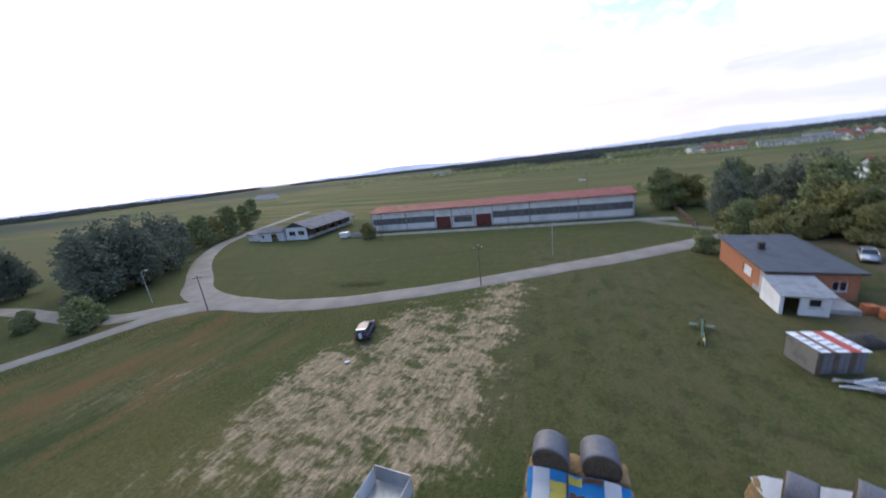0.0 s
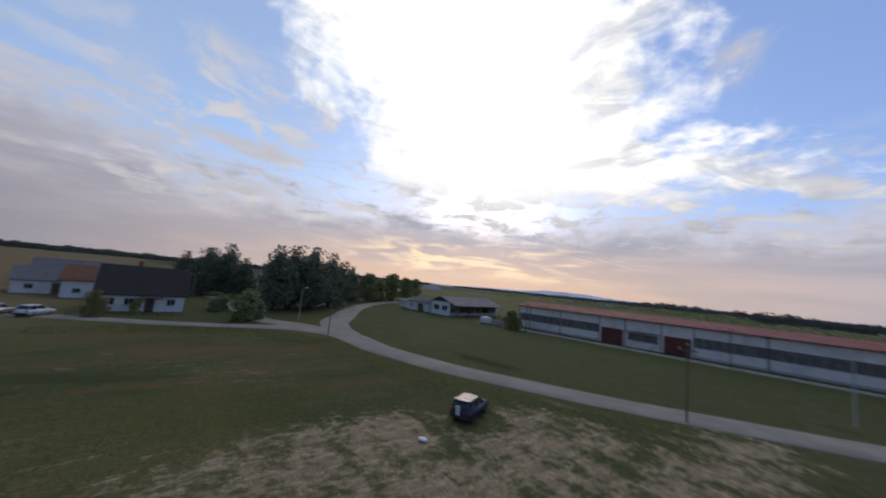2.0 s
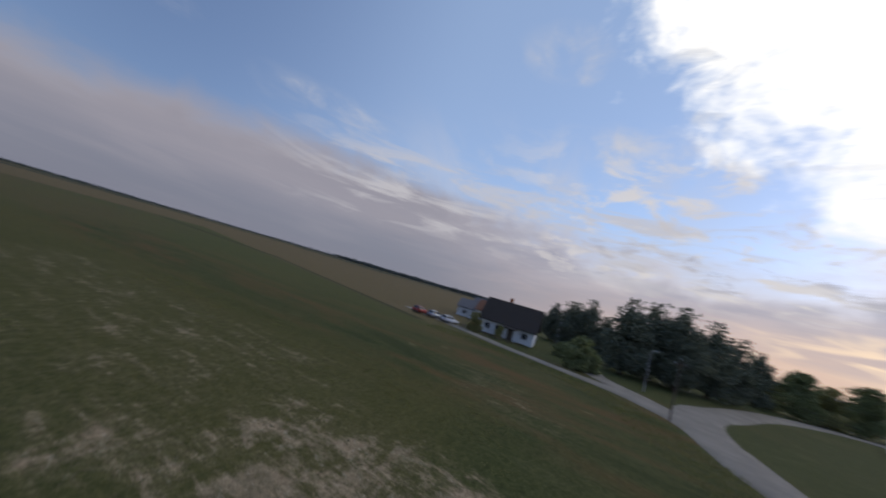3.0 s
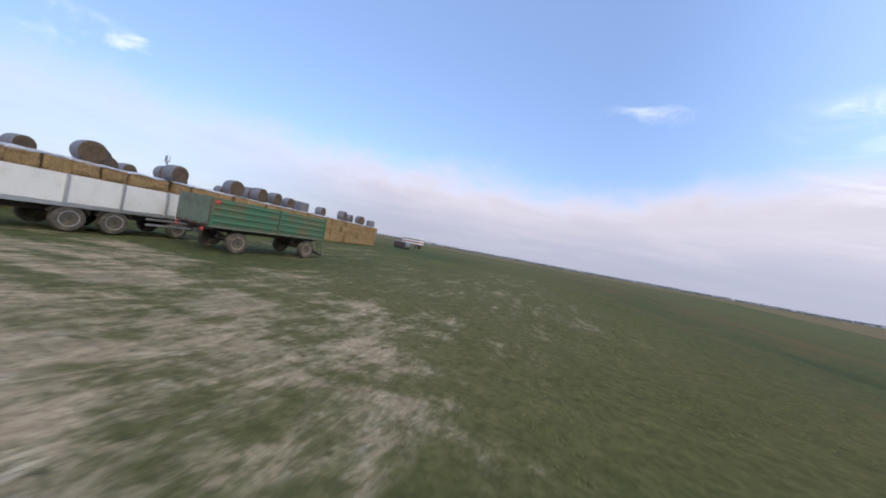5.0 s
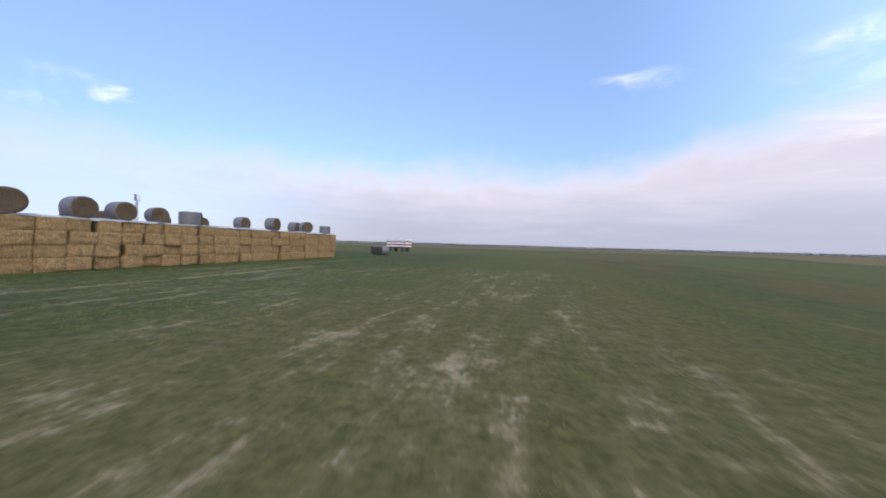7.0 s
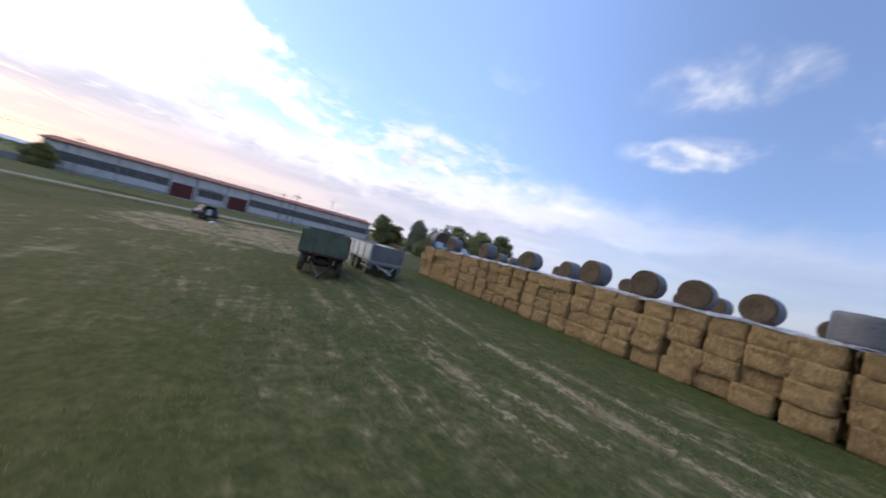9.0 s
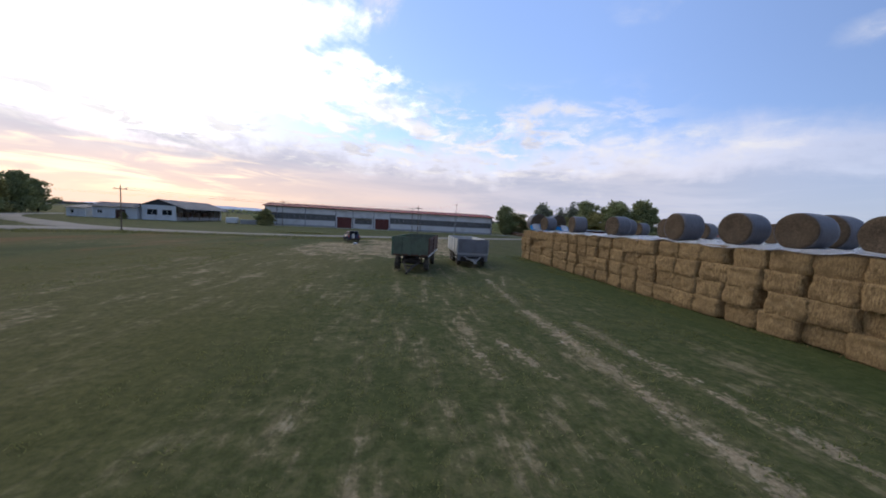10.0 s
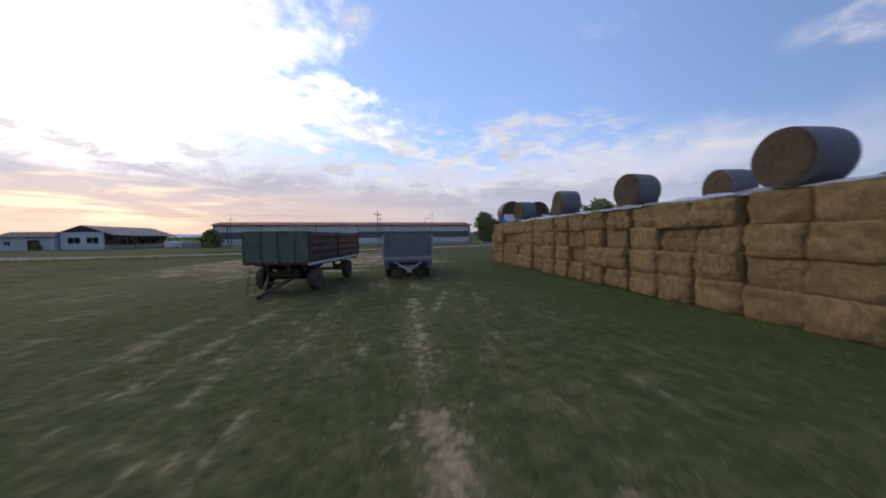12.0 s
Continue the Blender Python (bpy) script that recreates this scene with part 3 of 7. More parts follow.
M_BRICKWORK = material("orange_hollow_brickwork", brick_colours, 0.9, 0.0, 0.2)
M_CONCRETE = worn("stained_concrete", (0.40, 0.39, 0.38), (0.24, 0.23, 0.22), 0.7, 0.6, 0.9)
M_FORECOURT = worn("weedy_old_concrete", (0.25, 0.245, 0.22), (0.10, 0.11, 0.06), 0.5, 0.8, 0.9)
M_WOOD = worn("grey_weathered_wood", (0.16, 0.12, 0.09), (0.07, 0.055, 0.045), 2.0, 0.6, 0.85)
M_BARK = worn("dark_bark", (0.06, 0.045, 0.033), (0.03, 0.024, 0.02), 3.0, 0.6, 0.95)
M_WHITE = worn("white_paint", (0.72, 0.72, 0.72), (0.45, 0.44, 0.42), 1.0, 0.4, 0.5)
M_RED = worn("faded_red_paint", (0.42, 0.07, 0.045), (0.25, 0.08, 0.06), 1.0, 0.4, 0.6)
M_CAR_BLUE = worn("dark_blue_car_paint", (0.018, 0.024, 0.075), (0.06, 0.055, 0.05), 2.0, 0.3, 0.4, 0.0, specular=0.5)
M_CAR_SILVER = worn("silver_car_paint", (0.45, 0.47, 0.50), (0.3, 0.3, 0.3), 2.0, 0.25, 0.25, 0.5, specular=0.6)
M_CAR_WHITE = worn("white_car_paint", (0.72, 0.73, 0.75), (0.45, 0.45, 0.45), 2.0, 0.25, 0.25, specular=0.6)
M_CAR_RED = worn("red_car_paint", (0.38, 0.04, 0.03), (0.2, 0.05, 0.04), 2.0, 0.25, 0.25, specular=0.6)
M_GLASS = worn("dark_window_glass", (0.02, 0.024, 0.03), (0.05, 0.05, 0.05), 1.0, 0.2, 0.08, specular=0.8)
# floor colour kept near black to stand for the shade indoors
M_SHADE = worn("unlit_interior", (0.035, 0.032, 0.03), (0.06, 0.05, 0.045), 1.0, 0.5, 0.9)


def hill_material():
    """Distant hills, no more than a pale blue shape: haze painted in, and it glows."""
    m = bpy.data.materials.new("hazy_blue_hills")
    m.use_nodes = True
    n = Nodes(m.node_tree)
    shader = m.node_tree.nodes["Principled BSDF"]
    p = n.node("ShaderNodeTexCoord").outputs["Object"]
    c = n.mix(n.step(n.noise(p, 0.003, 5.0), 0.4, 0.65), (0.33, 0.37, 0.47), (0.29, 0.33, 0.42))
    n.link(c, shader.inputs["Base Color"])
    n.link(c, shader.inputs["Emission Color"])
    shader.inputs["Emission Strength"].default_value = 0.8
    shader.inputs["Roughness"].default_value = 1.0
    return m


M_HILL = hill_material()


def leaf_material(name, a, b, through_light=0.35):
    """Thin leaves: part of the light that falls on one side comes out at the other."""
    m = bpy.data.materials.new(name)
    m.use_nodes = True
    n = Nodes(m.node_tree)
    m.node_tree.nodes.clear()
    island = n.node("ShaderNodeNewGeometry").outputs["Random Per Island"]
    colour = n.mix(island, a, b)
    front, back, both = n.node("ShaderNodeBsdfDiffuse"), n.node("ShaderNodeBsdfTranslucent"), n.node("ShaderNodeAddShader")
    n.link(colour, front.inputs["Color"])
    n.link(n.mix(1.0, colour, (through_light, through_light, through_light), "MULTIPLY"), back.inputs["Color"])
    m.node_tree.links.new(front.outputs[0], both.inputs[0])
    m.node_tree.links.new(back.outputs[0], both.inputs[1])
    m.node_tree.links.new(both.outputs[0], n.node("ShaderNodeOutputMaterial").inputs[0])
    return m


M_LEAF_DARK = leaf_material("dark_conifer_needles", (0.10, 0.112, 0.085), (0.16, 0.172, 0.13), 0.9)
M_LEAF = leaf_material("green_leaves", (0.13, 0.145, 0.075), (0.21, 0.225, 0.115), 0.9)
M_LEAF_WARM = leaf_material("yellowing_leaves", (0.14, 0.138, 0.06), (0.23, 0.215, 0.10), 0.9)
M_BLADE = leaf_material("grass_blades", (0.085, 0.092, 0.034), (0.145, 0.14, 0.058), 0.7)
# bluish grey tint painted in for the haze over far trees
M_HAZED_WOOD = leaf_material("hazed_woodland", (0.08, 0.094, 0.09), (0.12, 0.132, 0.12))


# ---------------------------------------------------------------- mesh helpers
def finish(bm, name, mat_, parent=None, label="", smooth=False):
    me = bpy.data.meshes.new(name)
    bm.normal_update()
    bm.to_mesh(me)
    bm.free()
    me.materials.append(mat_)
    if smooth:
        me.polygons.foreach_set("use_smooth", [True] * len(me.polygons))
    ob = new(name, me)
    if parent is not None:
        ob.parent = parent
    if label:
        tagged(ob, label)
    return ob


def part(name, bm, mat_, parent, label="", smooth=False):
    return finish(bm, name, mat_, parent, label, smooth)


def thing(name, at, yaw, label, category, group="", kind=""):
    root = new(name)
    root.empty_display_size = 0.2
    root.matrix_world = pose(*at, 0, 0, yaw)
    return tagged(root, label, category, group, kind)


def box(bm, x0, y0, z0, x1, y1, z1, bevel=0.0, m=None):
    """A box between two corners, its edges rounded off by bevel."""
    size = Vector((x1 - x0, y1 - y0, z1 - z0))
    centre = Vector((x0 + x1, y0 + y1, z0 + z1)) / 2
    made = bmesh.ops.create_cube(bm, size=1.0, matrix=Matrix.LocRotScale(centre, None, size))
    verts = made["verts"]
    if bevel > 0:
        edges = list({e for v in verts for e in v.link_edges})
        out = bmesh.ops.bevel(bm, geom=edges, offset=bevel, segments=1, affect="EDGES", profile=0.5)
        verts = list({v for f in out["faces"] for v in f.verts} | {v for v in verts if v.is_valid})
    if m is not None:
        bmesh.ops.transform(bm, matrix=m, verts=verts)
    return verts


def tube(bm, a, b, r0, r1=None, sides=10, caps=True):
    """A round bar from a to b."""
    a, b = Vector(a), Vector(b)
    r1 = r0 if r1 is None else r1
    m = Matrix.Translation((a + b) / 2) @ (b - a).to_track_quat("Z", "Y").to_matrix().to_4x4()
    bmesh.ops.create_cone(bm, cap_ends=caps, segments=sides, radius1=r0, radius2=r1, depth=(b - a).length, matrix=m)


def lathe(bm, profile, sides=24, axis="x"):
    """Turns (along, radius) points round an axis."""
    rings = []
    for along, r in profile:
        ring = []
        for k in range(sides):
            a = 2 * math.pi * k / sides
            c, s = r * math.cos(a), r * math.sin(a)
            ring.append(bm.verts.new((along, c, s) if axis == "x" else (c, s, along)))
        rings.append(ring)
    for p, q in zip(rings, rings[1:]):
        for k in range(sides):
            bm.faces.new((p[k], p[(k + 1) % sides], q[(k + 1) % sides], q[k]))
    bm.faces.new(list(reversed(rings[0])))
    bm.faces.new(rings[-1])
    bmesh.ops.recalc_face_normals(bm, faces=bm.faces[:])


def poly(bm, points):
    return bm.faces.new([bm.verts.new(p) for p in points])


def prism(bm, outline, axis, low, high):
    """Pushes an outline of two-number points through from low to high along an axis."""
    def at(u, v, w):
        return {"x": (w, u, v), "y": (u, w, v), "z": (u, v, w)}[axis]
    a = [bm.verts.new(at(u, v, low)) for u, v in outline]
    b = [bm.verts.new(at(u, v, high)) for u, v in outline]
    k = len(outline)
    for i in range(k):
        bm.faces.new((a[i], a[(i + 1) % k], b[(i + 1) % k], b[i]))
    bm.faces.new(list(reversed(a)))
    bm.faces.new(b)
    bmesh.ops.recalc_face_normals(bm, faces=bm.faces[:])


def wall_with_holes(name, length, height, thick, holes, mat_, parent, label=""):
    """An upright wall along +x with rectangular holes (x0, z0, x1, z1) right through it; its outer face is at y = 0."""
    bm = bmesh.new()
    xs = sorted({0.0, length, *[h[0] for h in holes], *[h[2] for h in holes]})
    zs = sorted({0.0, height, *[h[1] for h in holes], *[h[3] for h in holes]})
    solid = lambda i, j: 0 <= i < len(xs) - 1 and 0 <= j < len(zs) - 1 and not any(h[0] <= (xs[i] + xs[i + 1]) / 2 <= h[2] and h[1] <= (zs[j] + zs[j + 1]) / 2 <= h[3] for h in holes)
    grid = {}

    def v(i, j, y):
        if (i, j, y) not in grid:
            grid[(i, j, y)] = bm.verts.new((xs[i], y, zs[j]))
        return grid[(i, j, y)]
    for i in range(len(xs) - 1):
        for j in range(len(zs) - 1):
            if not solid(i, j):
                continue
            bm.faces.new((v(i, j, 0), v(i + 1, j, 0), v(i + 1, j + 1, 0), v(i, j + 1, 0)))
            bm.faces.new((v(i, j, thick), v(i, j + 1, thick), v(i + 1, j + 1, thick), v(i + 1, j, thick)))
            for di, dj, a, b in ((-1, 0, (i, j), (i, j + 1)), (1, 0, (i + 1, j + 1), (i + 1, j)), (0, -1, (i + 1, j), (i, j)), (0, 1, (i, j + 1), (i + 1, j + 1))):
                if not solid(i + di, j + dj):
                    bm.faces.new((v(*a, 0), v(*b, 0), v(*b, thick), v(*a, thick)))
    bmesh.ops.recalc_face_normals(bm, faces=bm.faces[:])
    return part(name, bm, mat_, parent, label)


# ---------------------------------------------------------------- ground and road
def build_ground():
    inner_x = [-130 + 1.6 * k for k in range(120)]
    inner_y = [-80 + 1.6 * k for k in range(118)]
    xs = [-4500, -2500, -1400, -800, -450, -260, -170] + inner_x + [80, 120, 200, 340, 600, 1100, 2200, 4500]
    ys = [-4500, -2500, -1400, -800, -450, -260, -150, -105] + inner_y + [125, 160, 220, 340, 600, 1100, 2200, 4500]
    verts = []
    for yy in ys:
        for xx in xs:
            near = max(0.0, 1 - math.hypot(xx + 20, yy) / 160)
            verts.append((xx, yy, 0.05 * near * noise.noise((xx * 0.13, yy * 0.13, 0.0)) - 0.03))
    w = len(xs)
    faces = [(j * w + i, j * w + i + 1, (j + 1) * w + i + 1, (j + 1) * w + i) for j in range(len(ys) - 1) for i in range(w - 1)]
    me = bpy.data.meshes.new("ground")
    me.from_pydata(verts, [], faces)
    me.materials.append(M_GROUND)
    me.polygons.foreach_set("use_smooth", [True] * len(faces))
    tagged(new("ground", me), "green and dry meadow with bare yellow soil and fields to the horizon", "ground", kind="structure")


def ribbon(name, line, widths, mat_, label, category, lift=0.05):
    """A low road bed along a smooth line, cambered, its shoulders running into the ground."""
    pts = []
    for k in range(len(line) - 1):
        p0, p1, p2, p3 = (Vector((*line[max(0, min(len(line) - 1, k + d))], 0)) for d in (-1, 0, 1, 2))
        for s in range(6):
            u = s / 6
            pts.append((0.5 * ((2 * p1) + (p2 - p0) * u + (2 * p0 - 5 * p1 + 4 * p2 - p3) * u * u + (3 * p1 - p0 - 3 * p2 + p3) * u ** 3), widths[k] + (widths[k + 1] - widths[k]) * u))
    pts.append((Vector((*line[-1], 0)), widths[-1]))
    bm = bmesh.new()
    rows = []
    for k, (p, w) in enumerate(pts):
        along = (pts[min(k + 1, len(pts) - 1)][0] - pts[max(k - 1, 0)][0]).normalized()
        side = Vector((-along.y, along.x, 0))
        wob = 0.22 * noise.noise((p.x * 0.35, p.y * 0.35, 3.0))
        row = []
        for off, h in ((-w / 2 - 0.3 + wob, -0.09), (-w / 2 + wob, lift - 0.01), (-w / 4, lift + 0.025), (0, lift + 0.035), (w / 4, lift + 0.025), (w / 2 + wob, lift - 0.01), (w / 2 + 0.3 + wob, -0.09)):
            row.append(bm.verts.new(p + side * off + Vector((0, 0, h))))
        rows.append(row)
    for a, b in zip(rows, rows[1:]):
        for i in range(6):
            bm.faces.new((a[i], b[i], b[i + 1], a[i + 1]))
    bmesh.ops.recalc_face_normals(bm, faces=bm.faces[:])
    if sum(f.normal.z for f in bm.faces) < 0:
        bmesh.ops.reverse_faces(bm, faces=bm.faces[:])
    tagged(finish(bm, name, mat_, smooth=True), label, category, kind="structure")


build_ground()
ribbon("road", [(60, 79), (40, 64), (24.6, 53.2), (11, 44.3), (2.4, 39.3), (-6.8, 33.9), (-15.2, 29.1), (-23, 25.4), (-31, 21.9), (-42.6, 19.4), (-52.5, 19.3), (-59.5, 14.5), (-62.2, 8), (-64.0, 2.4), (-66.4, -3.2), (-69.6, -8.8), (-72.6, -14.5), (-75.5, -21), (-79, -28)],
       [4.2, 4.1, 4.0, 3.9, 3.8, 3.7, 3.7, 3.8, 4.0, 4.4, 5.0, 4.4, 3.0, 3.0, 2.8, 2.8, 2.8, 2.8, 2.8], M_ROAD, "pale worn asphalt lane bending round the meadow", "road")
ribbon("road", [(-50, 19.4), (-60, 21.0), (-67.5, 24.2), (-74, 28.8), (-87.5, 37.6), (-101.5, 49.2), (-114, 63), (-121, 76), (-130, 97), (-146, 140)], [4.2, 4.8, 5.2, 5.0, 4.6, 4.4, 4.2, 4.2, 4.2, 4.0], M_ROAD, "pale worn asphalt lane leading past the sheds", "road", lift=0.06)
ribbon("driveway", [(-57.5, 17.5), (-63.5, 14.6), (-69.4, 11.0), (-77, 10.2), (-87.3, 10.0), (-101, 10.0), (-114, 8)], [4.4, 4.4, 3.8, 3.2, 3.0, 3.0, 3.2], M_ROAD, "pale gravel track to the yard under the pines", "road", lift=0.04)
ribbon("forecourt", [(-58, 67.6), (-46, 69), (-32, 70.3), (-14, 72), (6, 74), (18, 75.2), (27, 74.6)], [2.5, 3, 3.5, 3.5, 3, 3, 4], M_FORECOURT, "stained concrete strip along the barn", "pavement", lift=0.03)


# ---------------------------------------------------------------- buildings
def gable_roof(name, length, depth, eave, ridge, over, mat_, parent, thick=0.14, courses=0, label="", back=0.0):
    """Two roof slopes along +x over a plan from y = 0 to y = depth; courses lays out ribs up the slope as pieces."""
    roof = new(name)
    roof.parent = parent
    if label:
        tagged(roof, label)
    for side in (0, 1):
        bm = bmesh.new()
        run = depth / 2 + over
        drop = (ridge - eave) / (depth / 2) * over
        y_low, y_top = (-over, depth / 2) if side == 0 else (depth + over, depth / 2)
        z_low = eave - drop
        a, b = (-over, length + over)
        pts = [(a, y_low, z_low), (b, y_low, z_low), (b, y_top, ridge), (a, y_top, ridge)]
        lower = [(px, py, pz - thick) for px, py, pz in pts]
        va, vb = [bm.verts.new(p) for p in pts], [bm.verts.new(p) for p in lower]
        bm.faces.new(va)
        bm.faces.new(list(reversed(vb)))
        for i in range(4):
            bm.faces.new((va[i], vb[i], vb[(i + 1) % 4], va[(i + 1) % 4]))
        slope = bm
        if courses:
            bm = bmesh.new()
            step = (b - a) / courses
            up = Vector((0, (y_top - y_low), ridge - z_low)).normalized()
            for k in range(courses + 1):
                x = min(max(a + k * step, a + 0.05), b - 0.05)
                lo, hi = Vector((x, y_low, z_low + 0.02)), Vector((x, y_top, ridge + 0.02))
                tube(bm, lo, hi, 0.045, sides=5)
            tagged(part("roof_ribs", bm, mat_, roof), "raised ribs up the roof slope", kind="stuff")
        bmesh.ops.recalc_face_normals(slope, faces=slope.faces[:])
        part("roof_slope", slope, mat_, roof)
    return roof


def window_part(parent, x0, z0, x1, z1, y, mullions, border=0.08, pane_mat=None, rim_mat=None):
    """A window set back in its opening: sill, border, bars and panes."""
    w = new("window")
    w.parent = parent
    bm = bmesh.new()
    for a in ((x0, z0, x0 + border, z1), (x1 - border, z0, x1, z1), (x0 + border, z0, x1 - border, z0 + border), (x0 + border, z1 - border, x1 - border, z1)):
        box(bm, a[0], y, a[1], a[2], y + 0.08, a[3])
    for k in range(1, mullions):
        x = x0 + (x1 - x0) * k / mullions
        box(bm, x - 0.03, y + 0.004, z0 + border, x + 0.03, y + 0.07, z1 - border)
    part("window_frame", bm, rim_mat or M_WHITE, w)
    for k in range(mullions):
        bm = bmesh.new()
        a, b = x0 + (x1 - x0) * k / mullions, x0 + (x1 - x0) * (k + 1) / mullions
        box(bm, a + 0.04, y + 0.03, z0 + border, b - 0.04, y + 0.045, z1 - border)
        part("pane", bm, pane_mat or M_GLASS, w)
    bm = bmesh.new()
    box(bm, x0 - 0.06, y - 0.16, z0 - 0.06, x1 + 0.06, y + 0.06, z0 - 0.004)
    part("sill", bm, M_CONCRETE, w)
    return w


def build_barn():
    length, depth, eave, ridge = 75.5, 14.0, 6.0, 7.2
    barn = thing("barn", (-56.2, 72.55, 0), 5.28, "long white-panelled livestock barn with a red roof and dark window band", "barn", kind="")
    bays = [0, 3.5, 11.9, 21.2, 26.6, 33.4, 38.8, 49.2, 61.9, 75.5]
    strip = [(0.4, 2.1, 3.4, 4.0), (3.6, 2.1, 11.8, 4.0), (12.0, 2.1, 21.1, 4.0), (38.9, 2.1, 49.1, 4.0), (49.3, 2.1, 61.8, 4.0), (62.0, 2.1, 75.0, 4.0), (27.2, 1.5, 32.8, 3.1)]
    doors = [(21.6, 0.0, 26.2, 3.5), (33.9, 0.0, 38.4, 3.5)]
    wall_with_holes("wall", length, eave, 0.28, strip + doors, M_BARN, barn)
    for a in bays:
        bm = bmesh.new()
        box(bm, min(max(a - 0.09, 0.0), length - 0.18), -0.12, 0, min(max(a + 0.09, 0.18), length), -0.003, eave, 0.02)
        part("pilaster", bm, M_GREY, barn, "grey rain-stained pilaster")
    for x0, z0, x1, z1 in strip:
        count = max(3, round((x1 - x0) / 1.5))
        window_part(barn, x0, z0, x1, z1, 0.08, count, 0.04, M_DUSTY_SKY_PANE, M_GREY)
    for k, (x0, z0, x1, z1) in enumerate(doors):
        bm = bmesh.new()
        box(bm, x0, 0.14, 0.03, x1, 0.22, z1)
        leaf = part("sliding_door", bm, M_RED_DOOR, barn, "dark red ribbed sliding door")
        steps = 8
        for s in range(steps + 1):
            bm = bmesh.new()
            x = x0 + (x1 - x0) * s / steps
            box(bm, max(x - 0.03, x0), 0.10, 0.03, min(x + 0.03, x1), 0.139, z1)
            part("door_rib", bm, M_RED_DOOR, leaf)
    # lower white band and eaves board
    bm = bmesh.new()
    box(bm, 0, -0.06, 0, 21.4, -0.003, 0.45, 0.01)
    box(bm, 38.7, -0.06, 0, length, -0.003, 0.45, 0.01)
    part("plinth", bm, M_CONCRETE, barn)
    bm = bmesh.new()
    box(bm, 27.0, -0.9, 3.45, 33.0, 0.0, 3.57, 0.01)
    part("canopy", bm, M_GREY, barn, "flat grey canopy over the middle windows")
    for x in (0.0, length - 0.28):
        bm = bmesh.new()
        prism(bm, [(0.282, 0), (depth - 0.282, 0), (depth - 0.282, eave), (depth / 2, ridge - 0.16), (0.282, eave)], "x", x, x + 0.28)
        part("gable_wall", bm, M_BARN, barn)
    bm = bmesh.new()
    box(bm, 0, depth - 0.28, 0, length, depth, eave)
    part("back_wall", bm, M_BARN, barn)
    bm = bmesh.new()
    box(bm, 0.3, 0.3, 0.0, length - 0.3, depth - 0.3, 0.06)
    part("barn_floor", bm, M_SHADE, barn)
    gable_roof("roof", length, depth, eave + 0.16, ridge, 0.55, M_RED_ROOF, barn, courses=96, label="faded red corrugated roof")
    bm = bmesh.new()
    tube(bm, (-0.55, -0.62, eave - 0.03), (length + 0.55, -0.62, eave - 0.03), 0.07, sides=8)
    part("gutter", bm, M_RUST, barn)
    for x in (3.5, 26.6, 49.2, 75.0):
        bm = bmesh.new()
        tube(bm, (x, -0.2, 0.1), (x, -0.2, eave - 0.4), 0.05, sides=8)
        tube(bm, (x, -0.2, eave - 0.4), (x, -0.6, eave - 0.08), 0.05, sides=8)
        part("downpipe", bm, M_DARK, barn)


